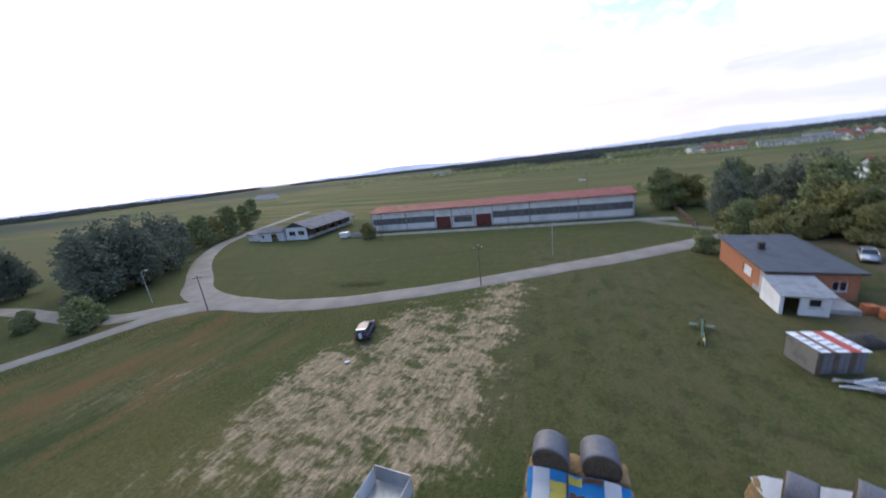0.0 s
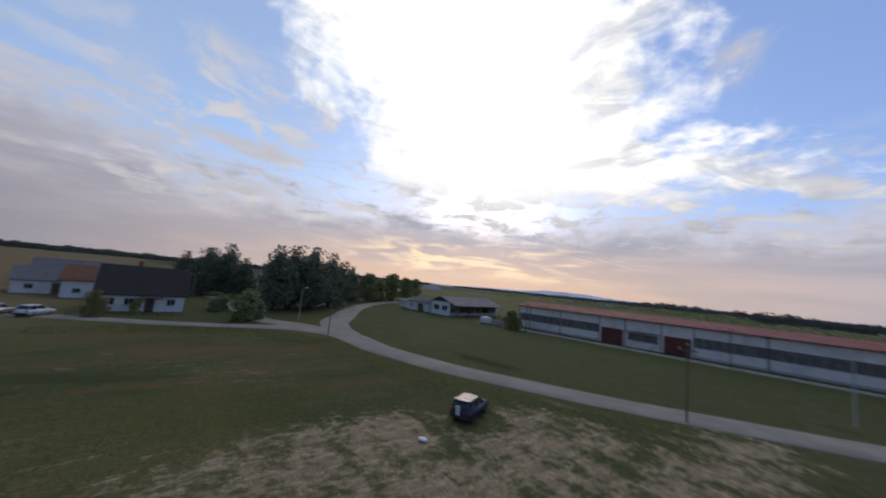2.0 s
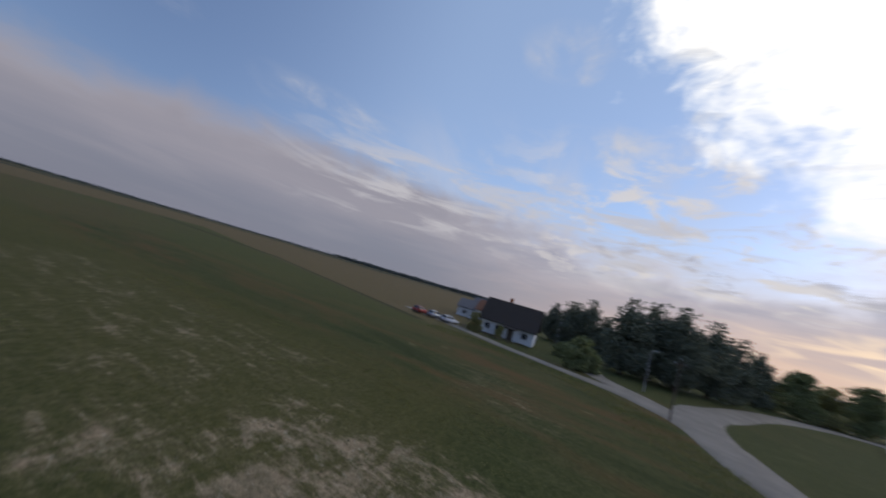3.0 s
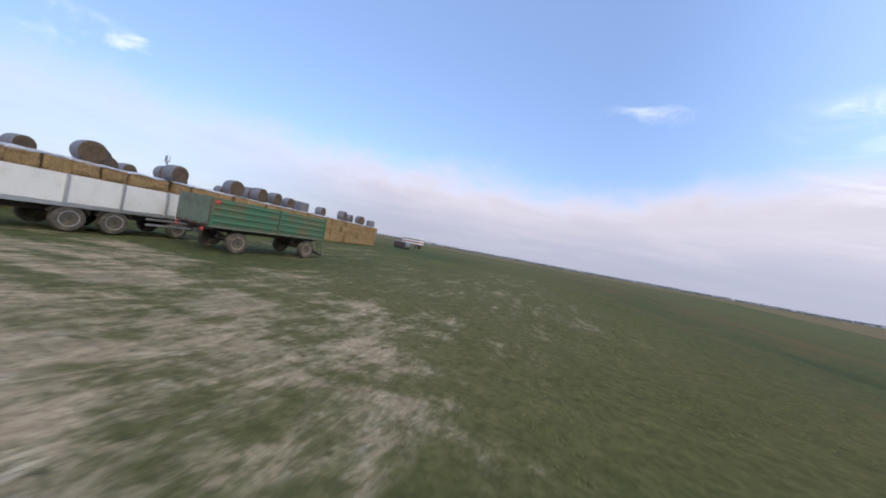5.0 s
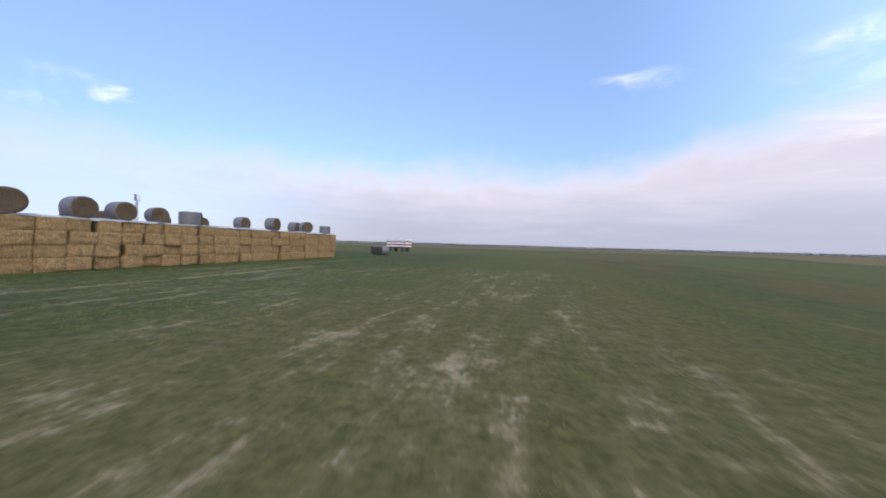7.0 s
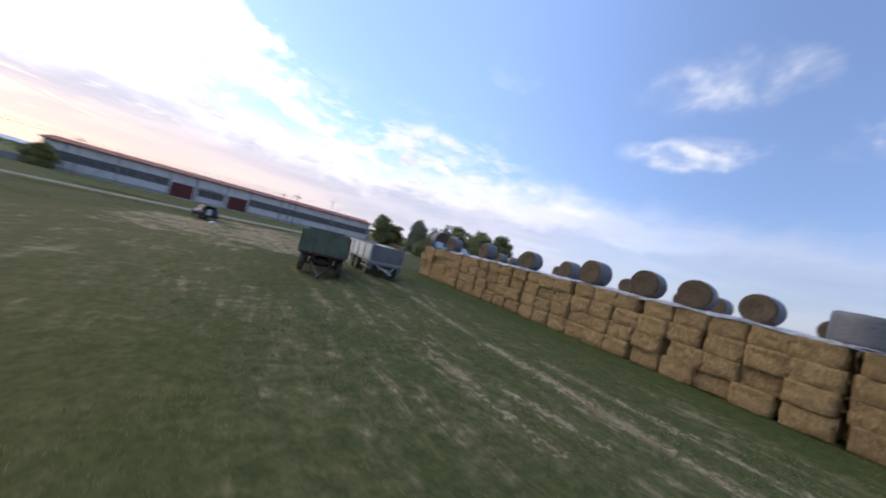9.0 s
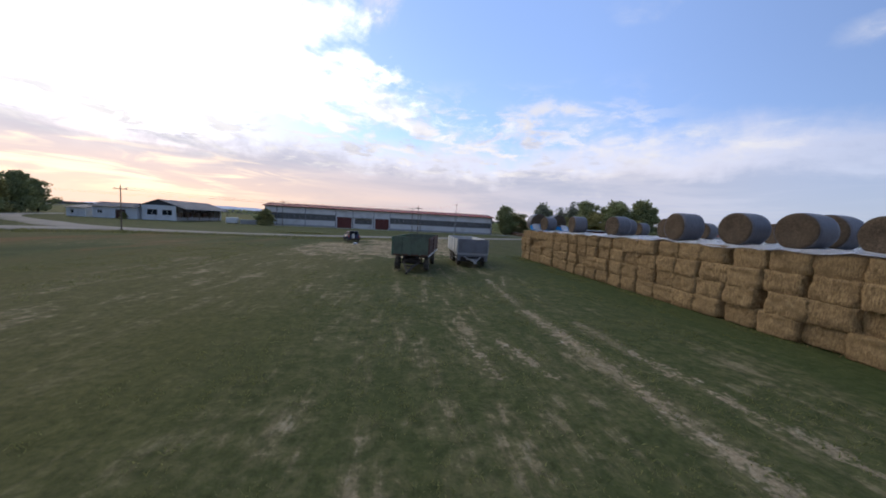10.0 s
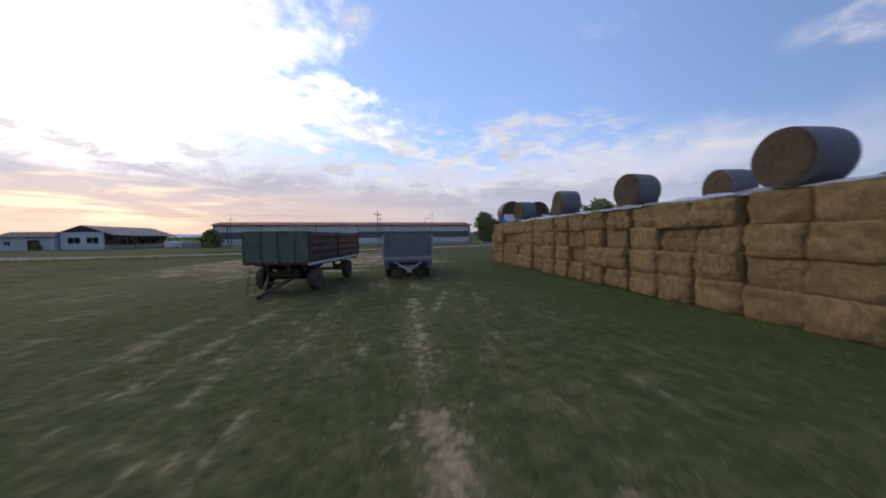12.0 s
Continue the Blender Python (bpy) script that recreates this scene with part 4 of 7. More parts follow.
def build_long_shed():
    """White fronted cow shed whose long side is an open feeding passage."""
    shed = thing("cattle_shed", (-85.4, 64.9, 0), 4.0, "white fronted cattle shed with grey roof and open side bays", "shed")
    width, depth, eave, ridge = 8.4, 26.0, 4.2, 5.9
    wall_with_holes("front_wall", width, eave, 0.3, [(1.2, 1.4, 3.8, 3.0), (4.9, 1.4, 7.4, 3.0)], M_PLASTER, shed)
    window_part(shed, 1.2, 1.4, 3.8, 3.0, 0.14, 2)
    window_part(shed, 4.9, 1.4, 7.4, 3.0, 0.14, 2)
    bm = bmesh.new()
    prism(bm, [(0.0, eave), (width, eave), (width / 2, ridge - 0.18)], "y", 0.0, 0.3)
    part("gable", bm, M_DARK_ROOF, shed, "dark boarded gable")
    bm = bmesh.new()
    box(bm, 0, 0.302, 0, 0.3, depth, eave)
    part("side_wall", bm, M_PLASTER, shed)
    bm = bmesh.new()
    box(bm, 0.302, depth - 0.3, 0, width, depth, eave)
    part("back_wall", bm, M_PLASTER, shed)
    bm = bmesh.new()
    box(bm, width - 0.3, 0.302, 0, width, depth - 0.302, 1.0)
    part("low_wall", bm, M_CONCRETE, shed)
    for k in range(7):
        bm = bmesh.new()
        y = 0.6 + k * 4.1
        box(bm, width - 0.26, y, 1.003, width - 0.04, y + 0.22, eave - 0.02, 0.02)
        part("post", bm, M_WOOD, shed)
    for k in range(5):
        bm = bmesh.new()
        y = 2.2 + k * 4.6
        box(bm, width - 1.6, y, 0.05, width - 0.7, y + 2.4, 2.4, 0.1)
        part("partition", bm, M_RUST if k % 2 else M_WOOD, shed)
    bm = bmesh.new()
    box(bm, 0.3, 0.3, 0, width - 0.3, depth - 0.3, 0.06)
    part("shed_floor", bm, M_SHADE, shed)
    roof = new("roof")
    roof.parent = shed
    for side in (0, 1):
        bm = bmesh.new()
        outer, mid = (-0.5, width / 2) if side == 0 else (width + 2.6, width / 2)
        zo = eave - 0.2 if side == 0 else eave - 0.75
        o = [(outer, zo), (mid, ridge), (mid, ridge - 0.16), (outer, zo - 0.16)]
        prism(bm, o, "y", -0.4, depth + 0.4)
        part("roof_slope", bm, M_GREY_ROOF, roof)
    for k in range(5):
        bm = bmesh.new()
        tube(bm, (width + 2.4, 1.0 + k * 6.0, 0), (width + 2.4, 1.0 + k * 6.0, eave - 0.9), 0.09, sides=8)
        part("canopy_post", bm, M_WOOD, shed)
    # lower wing towards the lane
    wing = thing("side_shed", (-96.2, 63.4, 0), 4.0, "low white outbuilding with a shallow grey roof", "shed")
    wall_with_holes("front_wall", 10.2, 3.2, 0.25, [(1.0, 1.2, 2.2, 2.2), (5.2, 0.0, 7.6, 2.4)], M_PLASTER, wing)
    window_part(wing, 1.0, 1.2, 2.2, 2.2, 0.1, 2)
    bm = bmesh.new()
    box(bm, 5.2, 0.16, 0, 7.6, 0.22, 2.4)
    part("door_leaf", bm, M_RUST, wing)
    for x in (0.0, 9.95):
        bm = bmesh.new()
        prism(bm, [(0.252, 0), (7.0, 0), (7.0, 3.2), (3.6, 4.2), (0.252, 3.2)], "x", x, x + 0.25)
        part("gable_wall", bm, M_PLASTER, wing)
    gable_roof("roof", 10.2, 7.0, 3.3, 4.4, 0.5, M_GREY_ROOF, wing, courses=14)
    # small annexe with a lean-to roof, west end
    annexe = thing("lean_to", (-104.6, 65.8, 0), -10.0, "small white lean-to hut beside the lane", "shed")
    wall_with_holes("front_wall", 5.6, 2.3, 0.2, [(1.2, 0.9, 2.2, 1.8)], M_PLASTER, annexe)
    window_part(annexe, 1.2, 0.9, 2.2, 1.8, 0.08, 1)
    bm = bmesh.new()
    prism(bm, [(-0.4, 2.35), (4.4, 3.3), (4.4, 3.42), (-0.4, 2.47)], "x", -0.3, 5.9)
    part("roof", bm, M_GREY_ROOF, annexe)
    for x in (0, 5.4):
        bm = bmesh.new()
        prism(bm, [(0.202, 0), (4.2, 0), (4.2, 3.2), (0.202, 2.4)], "x", x, x + 0.2)
        part("side_wall", bm, M_PLASTER, annexe)
    # white tank and low wall between shed and barn
    tank = thing("water_tank", (-62.4, 66.0, 0), 5.0, "white boxy water tank on the grass", "tank")
    bm = bmesh.new()
    box(bm, -1.4, -0.9, 0.12, 1.4, 0.9, 1.75, 0.12)
    part("body", bm, M_WHITE, tank)
    bm = bmesh.new()
    tube(bm, (0, 0, 1.74), (0, 0, 1.9), 0.28, sides=14)
    part("lid", bm, M_STEEL, tank)
    for sx in (-1, 1):
        bm = bmesh.new()
        box(bm, sx - 0.12, -0.9, 0.0, sx + 0.12, 0.9, 0.118)
        part("skid", bm, M_WOOD, tank)
    yard = thing("yard_wall", (-60.4, 66.2, 0), 3.0, "low pale concrete yard wall", "wall")
    for k in range(3):
        bm = bmesh.new()
        box(bm, k * 2.02, 0, 0, k * 2.02 + 2.0, 0.3, 1.3 + 0.05 * (k % 2), 0.02)
        part("wall_panel", bm, M_CONCRETE, yard)


def build_house():
    """White farmhouse under a steep dark roof, its long side to the lane."""
    house = thing("farmhouse", (-78.7, -11.0, 0), 90.0, "white farmhouse with a steep dark tiled roof", "house")
    length, depth, eave, ridge = 11.0, 9.0, 3.2, 7.5
    wall_with_holes("front_wall", length, eave, 0.35, [(0.9, 1.0, 2.1, 2.2), (3.2, 1.0, 4.4, 2.2), (5.8, 0.0, 7.0, 2.2), (8.6, 1.0, 9.8, 2.2)], M_PLASTER, house)
    for a in ((0.9, 1.0, 2.1, 2.2), (3.2, 1.0, 4.4, 2.2), (8.6, 1.0, 9.8, 2.2)):
        window_part(house, *a, 0.14, 2)
    bm = bmesh.new()
    box(bm, 5.8, 0.2, 0.02, 7.0, 0.27, 2.2)
    box(bm, 5.95, 0.185, 1.2, 6.85, 0.199, 2.05)
    part("door", bm, M_WOOD, house, "brown wooden front door")
    for x in (0.0, length - 0.35):
        bm = bmesh.new()
        prism(bm, [(0.352, 0), (depth, 0), (depth, eave), (depth / 2, ridge - 0.2), (0.352, eave)], "x", x, x + 0.35)
        part("gable_wall", bm, M_PLASTER, house)
    bm = bmesh.new()
    box(bm, 0.352, depth - 0.35, 0, length - 0.352, depth, eave)
    part("back_wall", bm, M_PLASTER, house)
    gable_roof("roof", length, depth, eave + 0.14, ridge, 0.6, M_HOUSE_ROOF, house, courses=34, label="dark brown tiled roof")
    bm = bmesh.new()
    box(bm, 4.0, 5.0, 6.2, 4.7, 5.7, 8.3, 0.03)
    box(bm, 3.93, 4.93, 8.302, 4.77, 5.77, 8.42, 0.02)
    part("chimney", bm, M_BRICK, house)
    porch = new("porch")
    porch.parent = house
    bm = bmesh.new()
    prism(bm, [(-1.7, 2.25), (0.0, 2.75), (0.0, 2.87), (-1.7, 2.37)], "x", 5.1, 7.8)
    part("porch_roof", bm, M_HOUSE_ROOF, porch)
    for x in (5.3, 7.6):
        bm = bmesh.new()
        box(bm, x - 0.1, -1.6, 0, x + 0.1, -1.4, 2.3, 0.02)
        part("porch_post", bm, M_WHITE, porch)
    # ranges of lower buildings behind the house
    for at, yaw, size, roof_mat, label in (((-104, -24.5, 0), 96, (15, 8, 2.8, 5.2), M_GREY_ROOF, "long low grey-roofed farm range behind the house"),
                                           ((-98, -17.5, 0), 90, (14, 9, 3.6, 6.3), M_BROWN_ROOF, "brown-tiled byre behind the farmhouse"),
                                           ((-124, -26, 0), 92, (18, 9, 3.8, 6.6), M_GREY_ROOF, "grey-roofed barn beyond the farmyard")):
        b = thing("farm_building", at, yaw, label, "building")
        ln, dp, ev, rd = size
        wall_with_holes("front_wall", ln, ev, 0.3, [(1.5, 0.9, 2.7, 1.9), (5.0, 0, 7.4, 2.2), (9.0, 0.9, 10.2, 1.9)], M_PLASTER, b)
        window_part(b, 1.5, 0.9, 2.7, 1.9, 0.12, 2)
        window_part(b, 9.0, 0.9, 10.2, 1.9, 0.12, 2)
        bm = bmesh.new()
        box(bm, 5.0, 0.14, 0.02, 7.4, 0.2, 2.2)
        part("door_leaf", bm, M_WOOD, b)
        for x in (0.0, ln - 0.3):
            bm = bmesh.new()
            prism(bm, [(0.302, 0), (dp, 0), (dp, ev), (dp / 2, rd - 0.18), (0.302, ev)], "x", x, x + 0.3)
            part("gable_wall", bm, M_PLASTER, b)
        bm = bmesh.new()
        box(bm, 0.302, dp - 0.3, 0, ln - 0.302, dp, ev)
        part("back_wall", bm, M_PLASTER, b)
        gable_roof("roof", ln, dp, ev + 0.12, rd, 0.5, roof_mat, b, courses=round(ln * 1.4))
    # garden wall in front of the house
    fence = thing("garden_fence", (-71.6, -13.0, 0), 90.0, "low dark wooden garden fence along the lane", "fence")
    for k in range(9):
        bm = bmesh.new()
        box(bm, k * 1.6 - 0.05, -0.05, 0, k * 1.6 + 0.05, 0.05, 0.85, 0.012)
        part("post", bm, M_WOOD, fence)
    for z in (0.35, 0.7):
        bm = bmesh.new()
        box(bm, -0.05, -0.025, z, 12.85, 0.025, z + 0.1)
        part("rail", bm, M_WOOD, fence)


def build_brick_house():
    """Unplastered brick bungalow with a flat-pitched dark roof and a pale annexe in front."""
    yaw = -4.0
    house = thing("brick_bungalow", (22.9, 29.0, 0), yaw, "unplastered orange brick bungalow with a dark shallow roof", "house")
    wx, wy, eave = 7.3, 14.2, 3.05
    # front (south) wall
    wall_with_holes("front_wall", wx, eave, 0.3, [(3.6, 0.0, 4.6, 2.1), (5.3, 1.0, 6.5, 2.1), (1.2, 0.0, 2.4, 2.1)], M_BRICKWORK, house)
    bm = bmesh.new()
    box(bm, 3.6, 0.16, 0.02, 4.6, 0.22, 2.1)
    part("door", bm, M_WOOD, house)
    window_part(house, 5.3, 1.0, 6.5, 2.1, 0.12, 2)
    west = new("west_wall")
    west.parent = house
    west.matrix_local = pose(0, wy, 0, 0, 0, -90)
    wall_with_holes("wall_core", wy - 0.302, eave, 0.3, [(8.2, 0.9, 10.6, 2.2)], M_BRICKWORK, west)
    bm = bmesh.new()
    box(bm, 8.2, 0.1, 0.9, 10.6, 0.16, 2.2)
    part("window_sheet", bm, M_SHEET, west, "white plastic sheet over the window hole")
    bm = bmesh.new()
    box(bm, 12.9, -0.025, 0.0, wy - 0.302, -0.003, 2.95, 0.004)
    box(bm, 11.4, -0.022, 0.0, 12.898, -0.003, 0.7, 0.004)
    part("plaster_patch", bm, M_CONCRETE, west, "pale plaster started at the corner")
    bm = bmesh.new()
    box(bm, wx - 0.3, 0.302, 0, wx, wy, eave)
    part("east_wall", bm, M_BRICK, house)
    bm = bmesh.new()
    box(bm, 0.302, wy - 0.3, 0, wx - 0.302, wy, eave)
    part("north_wall", bm, M_BRICK, house)
    # roof: one broad shallow slope falling to the front, sheets with raised seams
    o, rise = 0.4, 0.42
    roof = new("roof")
    roof.parent = house
    count = 7
    step_ = (wx + 2 * o) / count
    for k in range(count):
        bm = bmesh.new()
        x0 = -o + k * step_
        prism(bm, [(-o, eave + 0.002), (wy + o, eave + rise), (wy + o, eave + rise + 0.14), (-o, eave + 0.142)], "x", x0, x0 + step_ - 0.012)
        part("roof_sheet", bm, M_DARK_ROOF, roof)
    for name_, y0, y1, z0 in (("front_fascia", -o - 0.03, -o - 0.004, eave - 0.06), ("back_fascia", wy + o + 0.004, wy + o + 0.03, eave + rise - 0.06)):
        bm = bmesh.new()
        box(bm, -o, y0, z0, wx + o, y1, z0 + 0.21, 0.006)
        part(name_, bm, M_DARK, roof)
    bm = bmesh.new()
    box(bm, 1.9, 7.6, 3.3, 2.5, 8.2, 4.2, 0.03)
    box(bm, 1.82, 7.52, 4.202, 2.58, 8.28, 4.3, 0.02)
    part("chimney", bm, M_DARK, house, "short dark chimney")
    # gable filling between the wall tops and the sloping roof
    for x0 in (0.0, wx - 0.3):
        bm = bmesh.new()
        prism(bm, [(0.31, eave + 0.002), (wy, eave + 0.002), (wy, eave + rise - 0.02)], "x", x0, x0 + 0.3)
        part("wall_wedge", bm, M_BRICKWORK, house)
    # pale annexe with a sheet roof
    ann = thing("porch_annexe", (22.2, 24.7, 0), yaw, "pale grey lean-to annexe with a corrugated sheet roof", "shed")
    wall_with_holes("front_wall", 3.7, 2.2, 0.18, [(0.3, 0.0, 1.5, 1.9), (2.1, 0.9, 3.1, 1.8)], M_PLASTER, ann)
    window_part(ann, 2.1, 0.9, 3.1, 1.8, 0.05, 1)
    for x in (0.0, 3.52):
        bm = bmesh.new()
        prism(bm, [(0.182, 0), (4.1, 0), (4.1, 2.75), (0.182, 2.2)], "x", x, x + 0.18)
        part("side_wall", bm, M_PLASTER, ann)
    roof = new("roof")
    roof.parent = ann
    for k in range(4):
        bm = bmesh.new()
        x = -0.25 + k * 1.06
        prism(bm, [(-0.5, 2.16), (3.85, 2.84), (3.85, 2.88), (-0.5, 2.2)], "x", x, x + 1.04)
        for r in range(5):
            tube(bm, (x + 0.1 + r * 0.21, -0.5, 2.2), (x + 0.1 + r * 0.21, 3.85, 2.88), 0.025, sides=5)
        part("roof_sheet", bm, M_GREY_SHEET, roof)
    slab = thing("terrace", (26.0, 25.3, 0), yaw, "bare concrete terrace slab before the house", "terrace")
    bm = bmesh.new()
    box(bm, 0, 0, -0.05, 2.6, 3.0, 0.45, 0.03)
    part("slab", bm, M_CONCRETE, slab)


def build_field_wall():
    """Low rusty-brown wall east of the barn."""
    w = thing("field_wall", (27.4, 65.0, 0), 84.0, "low rusty brown wall of upright panels beside the barn", "wall")
    for k in range(12):
        bm = bmesh.new()
        box(bm, k * 2.5, -0.06, 0.0, k * 2.5 + 2.42, 0.06, 1.15 + 0.08 * math.sin(k * 2.1), 0.02)
        part("panel", bm, M_RUST, w)
        bm = bmesh.new()
        box(bm, k * 2.5 - 0.07, -0.1, 0.0, k * 2.5 - 0.004, 0.1, 1.35, 0.01)
        part("post", bm, M_CONCRETE, w)


build_field_wall()
build_barn()
build_long_shed()
build_house()
build_brick_house()


# ---------------------------------------------------------------- poles, lamps, wires
def pole(at, height, label, arms=True, lamp_arm=False, lean=0.0):
    p = thing("utility_pole" if not lamp_arm else "street_lamp", at, 25.0, label, "pole" if not lamp_arm else "street lamp")
    bm = bmesh.new()
    tube(bm, (0, 0, -0.1), (lean, 0, height), 0.088, 0.058, 10)
    part("shaft", bm, M_WOOD if not lamp_arm else M_CONCRETE, p)
    if arms:
        bm = bmesh.new()
        box(bm, -0.7, -0.05, height - 0.5, 0.7, 0.05, height - 0.4, 0.01)
        part("crossarm", bm, M_WOOD, p)
        for x in (-0.6, 0.0, 0.6):
            bm = bmesh.new()
            tube(bm, (x, 0, height - 0.4 if x else height), (x, 0, height - 0.22 if x else height + 0.2), 0.05, 0.03, 8)
            part("insulator", bm, M_WHITE, p)
    if lamp_arm:
        bm = bmesh.new()
        tube(bm, (0, 0, height - 0.1), (0.9, 0, height + 0.15), 0.035, sides=8)
        part("arm", bm, M_STEEL, p)
        bm = bmesh.new()
        box(bm, 0.75, -0.1, height + 0.06, 1.25, 0.1, height + 0.2, 0.04)
        part("lamp_head", bm, M_WHITE, p)
    return p


pole((-10.2, 30.1, 0), 6.4, "dark wooden utility pole beside the lane")
pole((-52.4, 16.3, 0), 6.2, "dark wooden utility pole at the road fork")
pole((-47.5, 63.0, 0), 7.4, "wooden utility pole near the barn")
pole((-10.5, 60.5, 0), 7.4, "wooden utility pole before the barn")
pole((8.5, 97.0, 0), 11.5, "wooden utility pole behind the barn")
pole((-97.7, 38.3, 0), 7.0, "wooden utility pole beside the lane")
pole((40.4, 64.0, 0), 7.6, "wooden utility pole among the trees")
for spot in ((-69.7, 17.5, 0), (-0.2, 46.2, 0), (-114.0, 4.0, 0)):
    pole(spot, 6.2, "pale concrete street lamp with a small white head", False, True)


def build_mast():
    m = thing("mast", (160.0, -121.0, 0), 30.0, "tall grey mast with a boxy platform beyond the stacks", "mast")
    m.matrix_world = m.matrix_world @ Matrix.Scale(1.12, 4)
    bm = bmesh.new()
    for x, y in ((-0.5, -0.5), (0.5, -0.5), (0.5, 0.5), (-0.5, 0.5)):
        tube(bm, (x, y, -0.2), (x * 0.5, y * 0.5, 17.5), 0.07, sides=6)
    for k in range(14):
        z, w = 1.2 * k + 0.4, 0.5 - 0.0145 * (1.2 * k)
        tube(bm, (-w, -w, z), (w, -w, z + 1.1), 0.03, sides=5)
        tube(bm, (w, w, z), (-w, w, z + 1.1), 0.03, sides=5)
        tube(bm, (-w, w, z), (-w, -w, z + 1.1), 0.03, sides=5)
        tube(bm, (w, -w, z), (w, w, z + 1.1), 0.03, sides=5)
    part("lattice", bm, M_GREY, m)
    bm = bmesh.new()
    box(bm, -0.95, -0.95, 17.3, 0.95, 0.95, 17.5, 0.03)
    part("platform", bm, M_STEEL, m)
    for k in range(3):
        bm = bmesh.new()
        box(bm, -0.45, -0.1, 17.6, 0.45, 0.1, 20.0, 0.04, pose(0, 0, 0, 0, 0, 120 * k) @ pose(0, 0.8, 0))
        part("panel_aerial", bm, M_GREY, m)
    bm = bmesh.new()
    tube(bm, (0, 0, 17.5), (0, 0, 20.6), 0.08, 0.04, 8)
    part("rod", bm, M_STEEL, m)


build_mast()


def wire(a, b, sag):
    bm = bmesh.new()
    side = (Vector(b) - Vector(a)).cross(Vector((0, 0, 1))).normalized() * 0.009
    rise = Vector((0, 0, 0.009))
    rings = []
    for k in range(17):
        c = Vector(a).lerp(Vector(b), k / 16) - Vector((0, 0, sag * 4 * (k / 16) * (1 - k / 16)))
        rings.append([bm.verts.new(c + o) for o in (side, rise, -side, -rise)])
    for p, q in zip(rings, rings[1:]):
        for k in range(4):
            bm.faces.new((p[k], p[(k + 1) % 4], q[(k + 1) % 4], q[k]))
    tagged(finish(bm, "overhead_wire", M_DARK), "thin dark overhead wire between poles", "wire", "overhead wires")


for a, b in (((-52.4, 16.3, 6.0), (-10.2, 30.1, 6.2)), ((-97.7, 38.3, 6.8), (-47.5, 63.0, 7.2)), ((-47.5, 63.0, 7.2), (-10.5, 60.5, 7.2)), ((-10.5, 60.5, 7.2), (8.5, 97.0, 11.3))):
    wire(a, b, 0.7)
    wire((a[0] + 0.5, a[1] + 0.2, a[2] - 0.3), (b[0] + 0.5, b[1] + 0.2, b[2] - 0.3), 0.7)


# ---------------------------------------------------------------- trees and bushes
def leaf_cloud(lobes, count, size, seed, upright=0.0):
    """Many small folded leaf clumps scattered through rough lobes (x, y, z, rx, ry, rz), thicker at their skins."""
    rnd = random.Random(seed)
    verts, faces = [], []
    weights = [a[3] * a[4] * a[5] for a in lobes]
    for _ in range(count):
        cx, cy, cz, rx, ry, rz = rnd.choices(lobes, weights)[0]
        v = Vector((rnd.gauss(0, 1), rnd.gauss(0, 1), rnd.gauss(0, 1))).normalized()
        r = (0.35 + 0.72 * rnd.random() ** 0.7) * (1 + 0.28 * noise.noise(v * 2.2 + Vector((cx, cy, cz + seed))))
        c = Vector((cx + v.x * rx * r, cy + v.y * ry * r, cz + v.z * rz * r))
        out = (v + Vector((rnd.uniform(-.8, .8), rnd.uniform(-.8, .8), rnd.uniform(-.5, .9) + upright))).normalized()
        side = out.cross(Vector((rnd.uniform(-1, 1), rnd.uniform(-1, 1), rnd.uniform(-1, 1)))).normalized()
        s = size * rnd.uniform(0.55, 1.35)
        k = len(verts)
        up = out.cross(side)
        verts += [tuple(c - side * s * 0.5), tuple(c + up * s * 0.35 - out * s * 0.1), tuple(c + side * s * 0.5), tuple(c + out * s * 0.9), tuple(c - up * s * 0.35 + out * s * 0.15)]
        faces += [(k, k + 1, k + 3), (k + 1, k + 2, k + 3), (k + 2, k + 4, k + 3), (k + 4, k, k + 3)]
    me = bpy.data.meshes.new("crown")
    me.from_pydata(verts, [], faces)
    return me


